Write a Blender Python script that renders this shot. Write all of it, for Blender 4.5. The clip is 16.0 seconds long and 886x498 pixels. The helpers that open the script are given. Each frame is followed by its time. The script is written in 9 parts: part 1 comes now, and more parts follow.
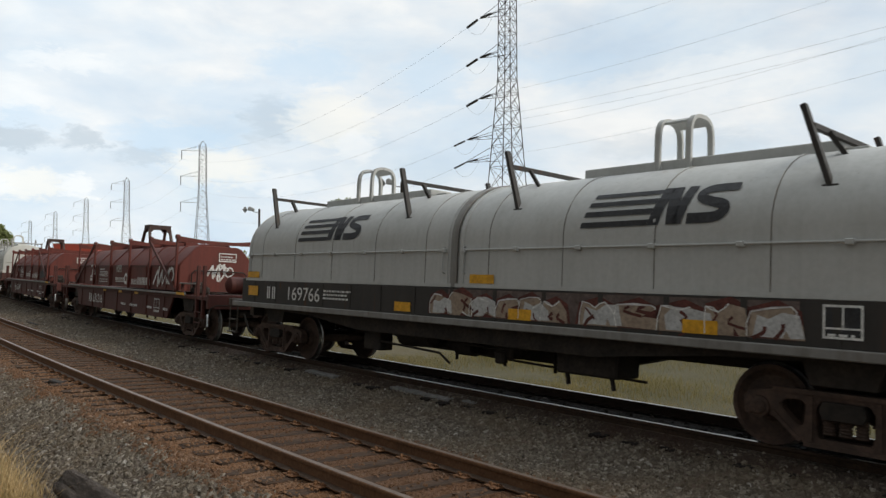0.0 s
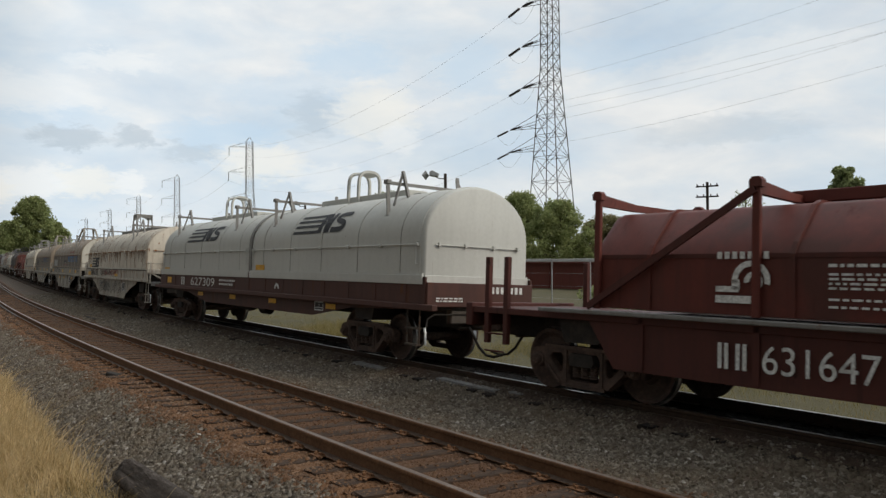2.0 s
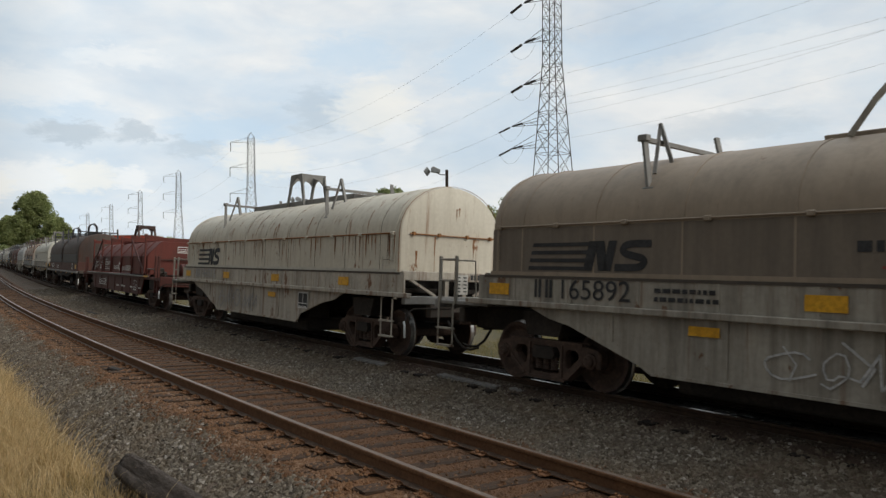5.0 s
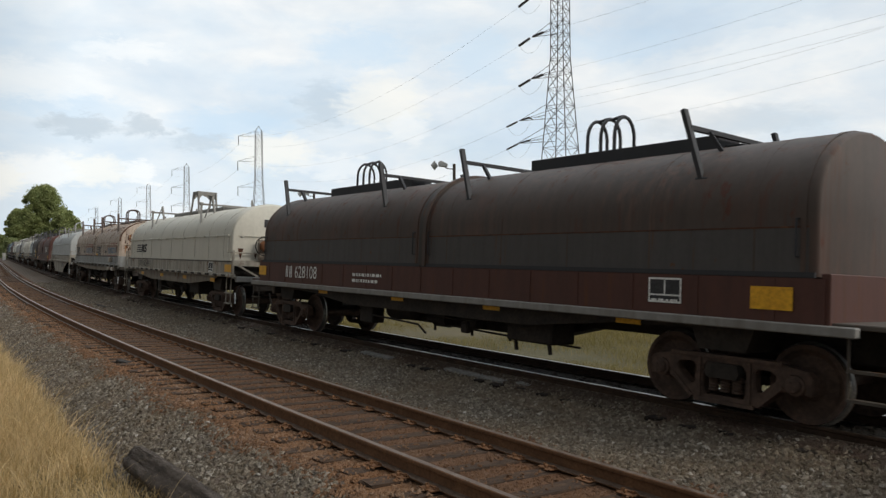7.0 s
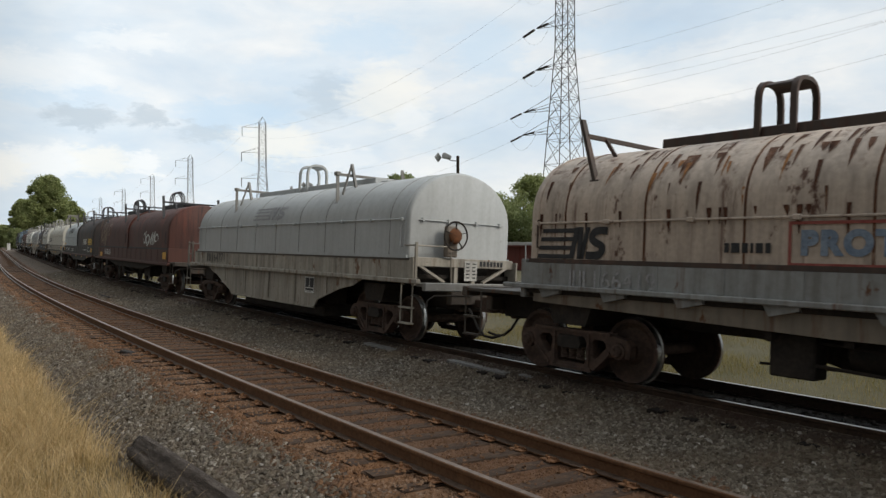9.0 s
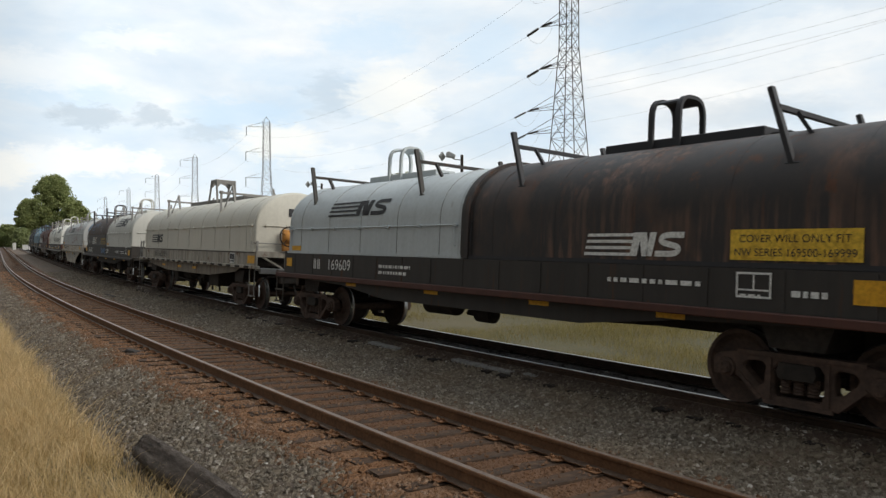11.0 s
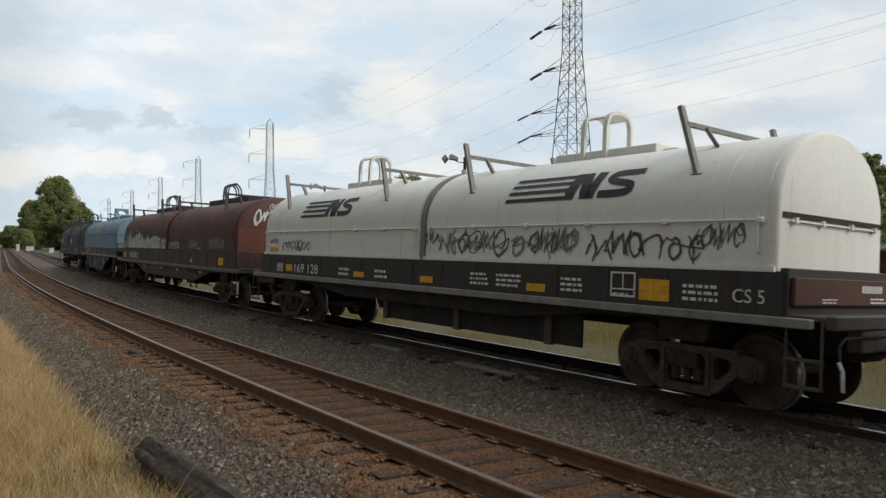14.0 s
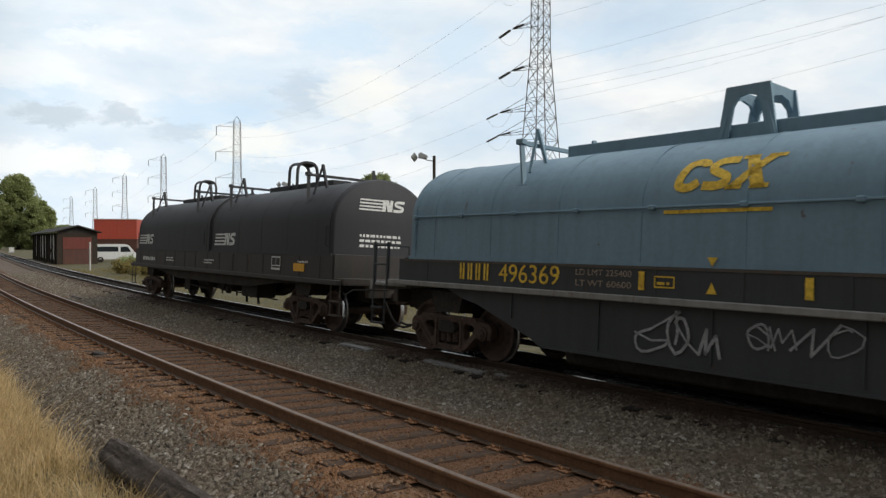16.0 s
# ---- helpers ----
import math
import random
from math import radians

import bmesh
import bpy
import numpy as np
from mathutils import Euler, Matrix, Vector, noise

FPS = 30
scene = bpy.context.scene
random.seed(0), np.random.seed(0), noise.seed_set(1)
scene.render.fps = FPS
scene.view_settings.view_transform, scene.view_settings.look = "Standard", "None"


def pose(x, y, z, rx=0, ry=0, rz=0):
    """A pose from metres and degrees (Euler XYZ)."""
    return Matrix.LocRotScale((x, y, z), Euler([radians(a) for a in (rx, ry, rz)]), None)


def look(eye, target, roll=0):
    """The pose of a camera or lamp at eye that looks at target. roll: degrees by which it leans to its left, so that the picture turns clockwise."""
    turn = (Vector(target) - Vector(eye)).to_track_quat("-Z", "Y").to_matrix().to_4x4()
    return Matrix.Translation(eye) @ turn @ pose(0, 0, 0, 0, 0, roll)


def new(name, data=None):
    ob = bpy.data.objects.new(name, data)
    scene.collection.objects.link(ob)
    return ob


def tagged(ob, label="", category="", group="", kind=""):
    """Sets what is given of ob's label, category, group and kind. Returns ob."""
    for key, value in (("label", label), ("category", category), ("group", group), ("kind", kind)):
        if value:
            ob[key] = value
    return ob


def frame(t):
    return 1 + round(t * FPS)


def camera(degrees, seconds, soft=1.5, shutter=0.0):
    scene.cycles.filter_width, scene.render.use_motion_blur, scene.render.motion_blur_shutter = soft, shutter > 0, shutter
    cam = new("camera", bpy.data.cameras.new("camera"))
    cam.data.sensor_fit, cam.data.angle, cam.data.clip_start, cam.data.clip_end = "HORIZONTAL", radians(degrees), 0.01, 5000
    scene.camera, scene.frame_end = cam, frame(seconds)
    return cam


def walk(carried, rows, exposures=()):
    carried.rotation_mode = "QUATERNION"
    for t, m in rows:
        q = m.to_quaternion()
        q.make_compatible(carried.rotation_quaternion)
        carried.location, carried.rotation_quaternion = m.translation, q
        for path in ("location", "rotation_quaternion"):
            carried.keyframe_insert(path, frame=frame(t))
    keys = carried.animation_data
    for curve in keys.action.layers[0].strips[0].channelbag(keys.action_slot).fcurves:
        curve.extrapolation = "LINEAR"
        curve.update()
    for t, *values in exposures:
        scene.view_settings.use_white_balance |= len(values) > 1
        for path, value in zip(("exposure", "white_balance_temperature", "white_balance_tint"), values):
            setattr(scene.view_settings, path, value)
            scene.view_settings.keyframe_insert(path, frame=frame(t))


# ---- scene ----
# ---------- camera ----------
cam = camera(62.0, 16.0, 1.4, 0.03)
EYE = (0.0, 0.0, 2.03)
YAW, PITCH = 52.43, -0.55
TURNS = [  # seconds, turn to the left, tilt down, lean
    (0.0, -4.70, -1.97, 0.18), (0.5, -3.50, -1.68, -0.01), (1.0, -3.00, -1.39, -0.20), (1.5, -2.39, -1.47, -0.51),
    (2.0, -1.25, -1.32, -0.51), (2.5, -0.99, -0.99, -0.31), (3.0, -1.86, -0.84, -0.16), (3.5, -2.05, -1.14, -0.12),
    (4.0, -2.03, -1.34, -0.25), (4.5, -1.70, -1.23, -0.45), (5.0, -1.15, -1.03, -0.33), (7.5, -0.48, -0.43, -0.12),
    (8.0, -0.43, -0.15, 0.07), (8.5, -0.40, -0.01, 0.08), (11.0, -0.01, 0.12, -0.01), (11.5, -0.03, -0.15, 0.10),
    (12.0, 0.08, -0.13, -0.07), (12.5, 0.0, 0.0, 0.0), (13.0, 0.03, 0.09, 0.19), (13.5, 0.12, -0.05, 0.15),
    (14.0, 0.20, -0.07, 0.15), (14.5, 0.31, -0.23, 0.09), (15.0, 0.22, -0.08, 0.22), (15.5, 0.20, 0.23, 0.16),
    (16.0, -2.17, 0.05, 0.03)]
walk(cam, [(t, pose(*EYE, 90 + PITCH - p, 0, YAW + y) @ pose(0, 0, 0, 0, 0, r)) for t, y, p, r in TURNS],
     [(0.0, 0.04, 6700, 9), (0.6, -0.10, 6700, 9), (1.0, -0.17, 6700, 9), (1.5, -0.15, 6700, 9), (2.2, -0.08, 6700, 9), (3.0, -0.03, 6700, 9), (4.0, -0.05, 6700, 9), (5.0, -0.10, 6700, 9), (7.5, 0.06, 6700, 9), (8.5, 0.0, 6700, 9), (11.0, 0.14, 6700, 9), (11.7, 0.02, 6700, 9), (12.3, 0.0, 6700, 9), (13.2, 0.05, 6700, 9), (14.0, -0.04, 6700, 9), (14.5, -0.02, 6700, 9), (15.4, 0.12, 6700, 9), (16.0, 0.10, 6700, 9)])

# ---------- sky and sun ----------
SUN_TURN, SUN_RISE = radians(62), radians(34)      # compass of the sun from +y towards +x, and its height
world = bpy.data.worlds.new("cloudy_sky")
scene.world = world
world.use_nodes = True


def build_sky():
    nt = world.node_tree
    nt.nodes.clear()
    n = nt.nodes.new
    L = nt.links.new
    out = n("ShaderNodeOutputWorld")
    sky = n("ShaderNodeTexSky")
    sky.sky_type, sky.sun_disc = "NISHITA", False
    sky.sun_elevation, sky.sun_rotation = SUN_RISE, SUN_TURN
    sky.air_density, sky.dust_density = 1.0, 1.5
    b_sky = n("ShaderNodeBackground")
    b_sky.inputs["Strength"].default_value = 0.15
    L(sky.outputs[0], b_sky.inputs[0])
    tc = n("ShaderNodeTexCoord")
    sep = n("ShaderNodeSeparateXYZ")
    L(tc.outputs["Generated"], sep.inputs[0])

    def math(op, a, b=None, clamp=False):
        m = n("ShaderNodeMath")
        m.operation, m.use_clamp = op, clamp
        for i, v in enumerate((a, b)):
            if v is None:
                continue
            if isinstance(v, (int, float)):
                m.inputs[i].default_value = v
            else:
                L(v, m.inputs[i])
        return m.outputs[0]

    up = math("MAXIMUM", sep.outputs["Z"], 0.0)
    # compass (from +y towards -x) and height, in radians; clouds lie in long flat layers
    turn = math("ARCTAN2", math("MULTIPLY", sep.outputs["X"], -1.0), sep.outputs["Y"])
    rise = math("ARCSINE", sep.outputs["Z"])
    comb = n("ShaderNodeCombineXYZ")
    L(turn, comb.inputs[0])
    L(math("MULTIPLY", rise, 2.3), comb.inputs[1])

    def noise_of(scale, detail, rough, shift, stretch=(1, 1, 1)):
        mp = n("ShaderNodeMapping")
        mp.inputs["Location"].default_value = shift
        mp.inputs["Scale"].default_value = stretch
        L(comb.outputs[0], mp.inputs[0])
        t = n("ShaderNodeTexNoise")
        t.inputs["Scale"].default_value, t.inputs["Detail"].default_value = scale, detail
        t.inputs["Roughness"].default_value = rough
        t.inputs["Distortion"].default_value = 0.25
        L(mp.outputs[0], t.inputs["Vector"])
        return t.outputs["Fac"]

    def ramp(fac, *stops):
        r = n("ShaderNodeValToRGB")
        while len(r.color_ramp.elements) < len(stops):
            r.color_ramp.elements.new(0.5)
        for e, (p, c) in zip(r.color_ramp.elements, stops):
            e.position, e.color = p, (*c, 1)
        L(fac, r.inputs[0])
        return r.outputs[0]

    cover = noise_of(2.6, 6, 0.52, (3.1, 1.7, 0))
    thick = noise_of(5.2, 6, 0.54, (8.4, 5.2, 2))
    fine = noise_of(13.0, 5, 0.55, (1.2, 9.3, 4))
    body = ramp(thick, (0.32, (0.655, 0.762, 0.865)), (0.43, (0.72, 0.800, 0.870)), (0.52, (0.78, 0.834, 0.880)), (0.60, (0.85, 0.876, 0.893)), (0.68, (0.93, 0.93, 0.92)))
    mix = n("ShaderNodeMixRGB")
    mix.blend_type = "MULTIPLY"
    mix.inputs[0].default_value = 0.28
    L(body, mix.inputs[1])
    L(ramp(fine, (0.3, (0.84, 0.87, 0.91)), (0.6, (1.06, 1.055, 1.04))), mix.inputs[2])
    # single clouds: compass and height in degrees, half width, half height, tone, density
    wx, wy = noise_of(30.0, 6, 0.66, (2.2, 7.1, 3)), noise_of(30.0, 6, 0.66, (9.2, 1.1, 5))
    warp_a = math("ADD", turn, math("MULTIPLY", math("SUBTRACT", wx, 0.5), 0.085))
    warp_e = math("ADD", rise, math("MULTIPLY", math("SUBTRACT", wy, 0.5), 0.050))
    blue, ash, white, cream = (0.60, 0.755, 0.90), (0.525, 0.60, 0.665), (0.97, 0.97, 0.955), (0.965, 0.94, 0.875)
    sky_now = mix.outputs[0]
    for az, el, hw, hh, tone, dense in (
            (58.3, 15.1, 4.0, 1.6, blue, 0.6), (67.6, 9.3, 5.0, 1.2, blue, 0.6), (79.0, 9.9, 5.0, 1.0, blue, 0.5), (48.7, 14.4, 3.0, 2.2, blue, 0.5), (62.5, 12.5, 5.0, 1.6, blue, 0.4),
            (81.0, 11.4, 5.0, 1.4, white, 0.45), (75.0, 14.0, 3.4, 0.8, white, 0.5), (32.8, 12.4, 6.5, 1.8, white, 0.4), (25.5, 14.0, 6.0, 1.5, white, 0.45),
            (30.1, 9.1, 6.0, 1.2, ash, 0.35), (38.0, 15.1, 4.4, 1.3, blue, 0.45), (61.1, 11.0, 1.9, 1.9, ash, 0.5), (78.0, 8.6, 2.5, 0.85, ash, 0.75), (74.0, 8.8, 1.6, 0.8, ash, 0.7), (69.9, 8.0, 2.3, 0.75, ash, 0.5),
            (56.5, 11.2, 3.4, 2.1, cream, 0.8), (54.6, 9.2, 1.8, 1.2, white, 0.7), (64.9, 7.4, 3.5, 1.5, cream, 0.8), (80.4, 5.4, 2.6, 1.3, white, 0.8), (77.0, 5.6, 2.0, 1.2, cream, 0.75),
            (74.2, 5.5, 1.3, 0.75, white, 0.7), (83.0, 4.8, 1.8, 1.2, cream, 0.7), (60.0, 6.3, 3.0, 1.0, white, 0.45)):
        dx = math("MULTIPLY", math("SUBTRACT", warp_a, az * 0.0174533), 57.2958 / hw)
        dy = math("MULTIPLY", math("SUBTRACT", warp_e, el * 0.0174533), 57.2958 / hh)
        r2 = math("ADD", math("MULTIPLY", dx, dx), math("MULTIPLY", dy, dy))
        soft = n("ShaderNodeMapRange")
        soft.interpolation_type = "SMOOTHSTEP"
        for k, v in ((1, 1.5), (2, 0.1), (3, 0.0), (4, dense)):
            soft.inputs[k].default_value = v
        L(r2, soft.inputs[0])
        one = n("ShaderNodeMixRGB")
        L(soft.outputs[0], one.inputs[0])
        L(sky_now, one.inputs[1])
        one.inputs[2].default_value = (*tone, 1)
        sky_now = one.outputs[0]
    b_cloud = n("ShaderNodeBackground")
    b_cloud.inputs["Strength"].default_value = 0.985
    # brighter beyond the train; unseen sky behind the camera dimmed to darken near flanks
    side = ramp(math("ADD", math("MULTIPLY", sep.outputs["Y"], 0.5), 0.5), (0.15, (0.29, 0.28, 0.265)), (0.45, (0.46, 0.45, 0.435)), (0.60, (1.04, 1.075, 1.12)), (0.9, (0.955, 0.98, 1.015)))
    mix2 = n("ShaderNodeMixRGB")
    mix2.blend_type = "MULTIPLY"
    mix2.inputs[0].default_value = 1.0
    L(sky_now, mix2.inputs[1])
    L(side, mix2.inputs[2])
    # an overcast sky grows brighter towards the zenith
    mix3 = n("ShaderNodeMixRGB")
    mix3.blend_type = "MULTIPLY"
    mix3.inputs[0].default_value = 1.0
    L(mix2.outputs[0], mix3.inputs[1])
    L(ramp(math("MULTIPLY", up, 0.5), (0.17, (1.0, 1.0, 1.0)), (0.45, (1.85, 1.85, 1.85))), mix3.inputs[2])
    L(mix3.outputs[0], b_cloud.inputs[0])
    fac = ramp(cover, (0.34, (0.80, 0.80, 0.80)), (0.48, (0.98, 0.98, 0.98)))
    ms = n("ShaderNodeMixShader")
    L(fac, ms.inputs[0])
    L(b_sky.outputs[0], ms.inputs[1])
    L(b_cloud.outputs[0], ms.inputs[2])
    L(ms.outputs[0], out.inputs[0])


build_sky()
sun = new("sun", bpy.data.lights.new("sun", "SUN"))
sun.data.energy, sun.data.angle, sun.data.color = 1.7, radians(18), (1.0, 0.93, 0.82)
sun.matrix_world = look((math.sin(SUN_TURN) * math.cos(SUN_RISE) * 60, math.cos(SUN_TURN) * math.cos(SUN_RISE) * 60, math.sin(SUN_RISE) * 60), (0, 0, 0))


# ---------- materials ----------
def material(name, rough=0.6, metal=0.0):
    m = bpy.data.materials.new(name)
    m.use_nodes = True
    b = m.node_tree.nodes["Principled BSDF"]
    b.inputs["Roughness"].default_value, b.inputs["Metallic"].default_value = rough, metal
    b.inputs["Specular IOR Level"].default_value = 0.3
    return m, m.node_tree, b


def tex_noise(nt, scale, detail=5, rough=0.55, stretch=None, shift=(0, 0, 0), coords="Object"):
    tc = nt.nodes.new("ShaderNodeTexCoord")
    mp = nt.nodes.new("ShaderNodeMapping")
    mp.inputs["Scale"].default_value = stretch or (1, 1, 1)
    mp.inputs["Location"].default_value = shift
    nt.links.new(tc.outputs[coords], mp.inputs[0])
    t = nt.nodes.new("ShaderNodeTexNoise")
    t.inputs["Scale"].default_value, t.inputs["Detail"].default_value, t.inputs["Roughness"].default_value = scale, detail, rough
    nt.links.new(mp.outputs[0], t.inputs["Vector"])
    return t.outputs["Fac"]


def ramp_of(nt, fac, *stops):
    r = nt.nodes.new("ShaderNodeValToRGB")
    while len(r.color_ramp.elements) < len(stops):
        r.color_ramp.elements.new(0.5)
    for e, (p, c) in zip(r.color_ramp.elements, stops):
        e.position = p
        e.color = (*c, 1) if len(c) == 3 else c
    nt.links.new(fac, r.inputs[0])
    return r.outputs[0]


def mix_of(nt, fac, a, b, mode="MIX"):
    m = nt.nodes.new("ShaderNodeMixRGB")
    m.blend_type = mode
    for i, v in enumerate((fac, a, b)):
        if isinstance(v, (int, float)):
            m.inputs[i].default_value = v
        elif isinstance(v, tuple):
            m.inputs[i].default_value = (*v, 1)
        else:
            nt.links.new(v, m.inputs[i])
    return m.outputs[0]


def bump_of(nt, b, height, strength=0.3, dist=0.01):
    n = nt.nodes.new("ShaderNodeBump")
    n.inputs["Strength"].default_value, n.inputs["Distance"].default_value = strength, dist
    nt.links.new(height, n.inputs["Height"])
    nt.links.new(n.outputs[0], b.inputs["Normal"])


def grey(v):
    return (v, v, v)


def painted(name, color, rust=0.15, dirt=0.35, seed=0.0, rough=0.62, rust_color=(0.16, 0.065, 0.028), dirt_color=None, calm=1.0, patch=None, streaks=None):
    """Weathered paint on steel: grime at two scales, run-down streaks, rust patches."""
    lum = sum(color) / 3
    dirt_color = dirt_color or ((0.10, 0.085, 0.07) if lum > 0.15 else tuple(0.45 * v + 0.006 for v in color))
    m, nt, b = material(name, rough)
    big = tex_noise(nt, 0.55, 4, 0.6, (1, 1, 1.3), (seed, 3 * seed, 1))
    streak = tex_noise(nt, 1.0, 6, 0.62, (5.5, 5.5, 0.5), (2 * seed, seed, 4))
    fine = tex_noise(nt, 14.0, 4, 0.6, None, (seed, 0, 0))
    spots = tex_noise(nt, 3.2, 8, 0.68, (1, 1, 0.55), (seed + 7, 2, seed))
    c = mix_of(nt, ramp_of(nt, big, (0.36, grey(0.0)), (0.7, grey(dirt))), color, tuple(0.55 * u + 0.45 * v for u, v in zip(color, dirt_color)))
    c = mix_of(nt, ramp_of(nt, streak, (0.44, grey(0.0)), (0.74, grey(min(1, dirt * 1.2 * calm)))), c, dirt_color)
    c = mix_of(nt, ramp_of(nt, fine, (0.3, grey(0.22 * calm)), (0.62, grey(0.0))), c, dirt_color)
    if patch:
        worn = tex_noise(nt, 0.85, 7, 0.6, (1.3, 1.3, 0.7), (3 * seed, 1, seed))
        c = mix_of(nt, ramp_of(nt, worn, (0.53, grey(0.0)), (0.68, grey(0.85))), c, patch)
    if streaks:
        run = ramp_of(nt, tex_noise(nt, 1.6, 6, 0.62, (5.0, 5.0, 0.45), (seed, 2 * seed, 9)), (0.48, grey(0.0)), (0.66, grey(0.9)))
        field = ramp_of(nt, tex_noise(nt, 0.5, 3, 0.5, None, (4, seed, 2 * seed)), (0.42, grey(0.0)), (0.60, grey(1.0)))
        c = mix_of(nt, mix_of(nt, 1.0, run, field, "MULTIPLY"), c, streaks)
    edge = 0.72 - 0.26 * min(rust, 1.0)
    mask = ramp_of(nt, spots, (edge, grey(0.0)), (edge + 0.05, grey(0.9)))
    runs = tex_noise(nt, 1.2, 7, 0.7, (4.5, 4.5, 0.28), (seed + 3, 5, seed))
    mask2 = ramp_of(nt, runs, (edge - 0.06, grey(0.0)), (edge + 0.08, grey(0.8)))
    both = mix_of(nt, 1.0, mask, mask2, "LIGHTEN")
    rusty = mix_of(nt, fine, rust_color, tuple(0.45 * v for v in rust_color))
    c = mix_of(nt, both, c, rusty)
    nt.links.new(c, b.inputs["Base Color"])
    r = mix_of(nt, both, grey(rough), grey(0.9))
    nt.links.new(r, b.inputs["Roughness"])
    bump_of(nt, b, big, 0.25 * calm, 0.03)
    return m


def speckled(name, stops, scale=6.0, rough=0.85, bump=0.3, stretch=None, dist=0.01, metal=0.0, coords="Object"):
    m, nt, b = material(name, rough, metal)
    a = tex_noise(nt, scale, 7, 0.65, stretch, (1, 2, 3), coords)
    g = tex_noise(nt, scale * 6, 4, 0.6, stretch, (4, 1, 2), coords)
    c = ramp_of(nt, a, *stops)
    c = mix_of(nt, ramp_of(nt, g, (0.3, grey(0.55)), (0.6, grey(0.0))), c, tuple(0.45 * v for v in stops[0][1]))
    nt.links.new(c, b.inputs["Base Color"])
    bump_of(nt, b, g, bump, dist)
    return m


M = {}
M["dark_iron"] = speckled("grimy_dark_iron", [(0.3, (0.016, 0.014, 0.013)), (0.7, (0.05, 0.038, 0.03))], 3.0, 0.8)
M["truck_iron"] = speckled("rusty_truck_iron", [(0.3, (0.050, 0.034, 0.027)), (0.6, (0.105, 0.066, 0.050)), (0.8, (0.17, 0.10, 0.065))], 3.0, 0.8)
M["wheel_rim"] = speckled("worn_steel_tread", [(0.3, (0.25, 0.25, 0.25)), (0.7, (0.45, 0.44, 0.42))], 5, 0.35, 0.1, metal=0.9)
M["rail_side"] = speckled("rusted_rail", [(0.3, (0.115, 0.058, 0.030)), (0.6, (0.175, 0.090, 0.046)), (0.8, (0.24, 0.13, 0.066))], 5.0, 0.92)
M["rail_grimy"] = speckled("grimy_dark_rail", [(0.3, (0.03, 0.019, 0.013)), (0.7, (0.075, 0.043, 0.027))], 5.0, 0.9)
M["rail_top"] = speckled("polished_rail_head", [(0.3, (0.30, 0.27, 0.25)), (0.7, (0.44, 0.41, 0.38))], 4, 0.30, 0.05, metal=0.9)
M["rail_dull"] = speckled("dull_rail_head", [(0.3, (0.14, 0.095, 0.070)), (0.7, (0.25, 0.19, 0.15))], 4, 0.42, 0.05, metal=0.6)
M["grey_metal"] = speckled("galvanised_steel", [(0.3, (0.32, 0.33, 0.34)), (0.7, (0.48, 0.49, 0.5))], 3, 0.5, 0.05, metal=0.4)
M["tower_steel"] = speckled("weathered_tower_steel", [(0.3, (0.075, 0.07, 0.07)), (0.7, (0.14, 0.135, 0.135))], 1, 0.6, 0.02, metal=0.3)
M["bright_rod"] = speckled("bright_bare_rod", [(0.3, (0.5, 0.5, 0.5)), (0.7, (0.65, 0.65, 0.63))], 4, 0.4, 0.05, metal=0.6)
M["white_paint"] = speckled("white_stencil_paint", [(0.25, (0.42, 0.41, 0.39)), (0.45, (0.74, 0.74, 0.72)), (0.8, (0.8, 0.8, 0.79))], 5, 0.6, 0.05)
M["black_paint"] = speckled("faded_black_stencil", [(0.3, (0.02, 0.02, 0.022)), (0.7, (0.055, 0.055, 0.06))], 4, 0.6, 0.05)
M["yellow_paint"] = speckled("yellow_reflective_sheet", [(0.3, (0.62, 0.30, 0.02)), (0.7, (0.78, 0.42, 0.03))], 3, 0.5, 0.05)
M["blue_paint"] = speckled("faded_blue_stencil", [(0.3, (0.045, 0.15, 0.33)), (0.7, (0.11, 0.25, 0.46))], 4, 0.6, 0.05)
M["blue_dull"] = speckled("soot_dulled_blue_stencil", [(0.3, (0.04, 0.085, 0.17)), (0.7, (0.075, 0.135, 0.235))], 4, 0.6, 0.05)
M["blue_faded"] = speckled("grey_blue_faded_lettering", [(0.3, (0.13, 0.18, 0.26)), (0.7, (0.27, 0.33, 0.41))], 4, 0.6, 0.05)
M["red_paint"] = speckled("faded_red_stencil", [(0.3, (0.26, 0.05, 0.04)), (0.7, (0.36, 0.12, 0.1))], 4, 0.6, 0.05)
M["grey_paint"] = speckled("grey_spray_paint", [(0.3, (0.25, 0.25, 0.26)), (0.7, (0.42, 0.42, 0.43))], 4, 0.6, 0.05)
M["silver_paint"] = speckled("silver_spray_paint", [(0.3, (0.42, 0.42, 0.42)), (0.7, (0.6, 0.6, 0.6))], 4, 0.5, 0.05)
M["rust_paint"] = speckled("rusted_metal_patch", [(0.3, (0.09, 0.04, 0.02)), (0.7, (0.2, 0.08, 0.035))], 6, 0.9, 0.2)


# ---------- mesh helpers ----------
def finish(bm, smooth=0.0):
    bmesh.ops.recalc_face_normals(bm, faces=bm.faces)
    me = bpy.data.meshes.new("mesh")
    bm.to_mesh(me)
    bm.free()
    if smooth:
        me.polygons.foreach_set("use_smooth", [True] * len(me.polygons))
        me.set_sharp_from_angle(angle=radians(smooth))
    return me


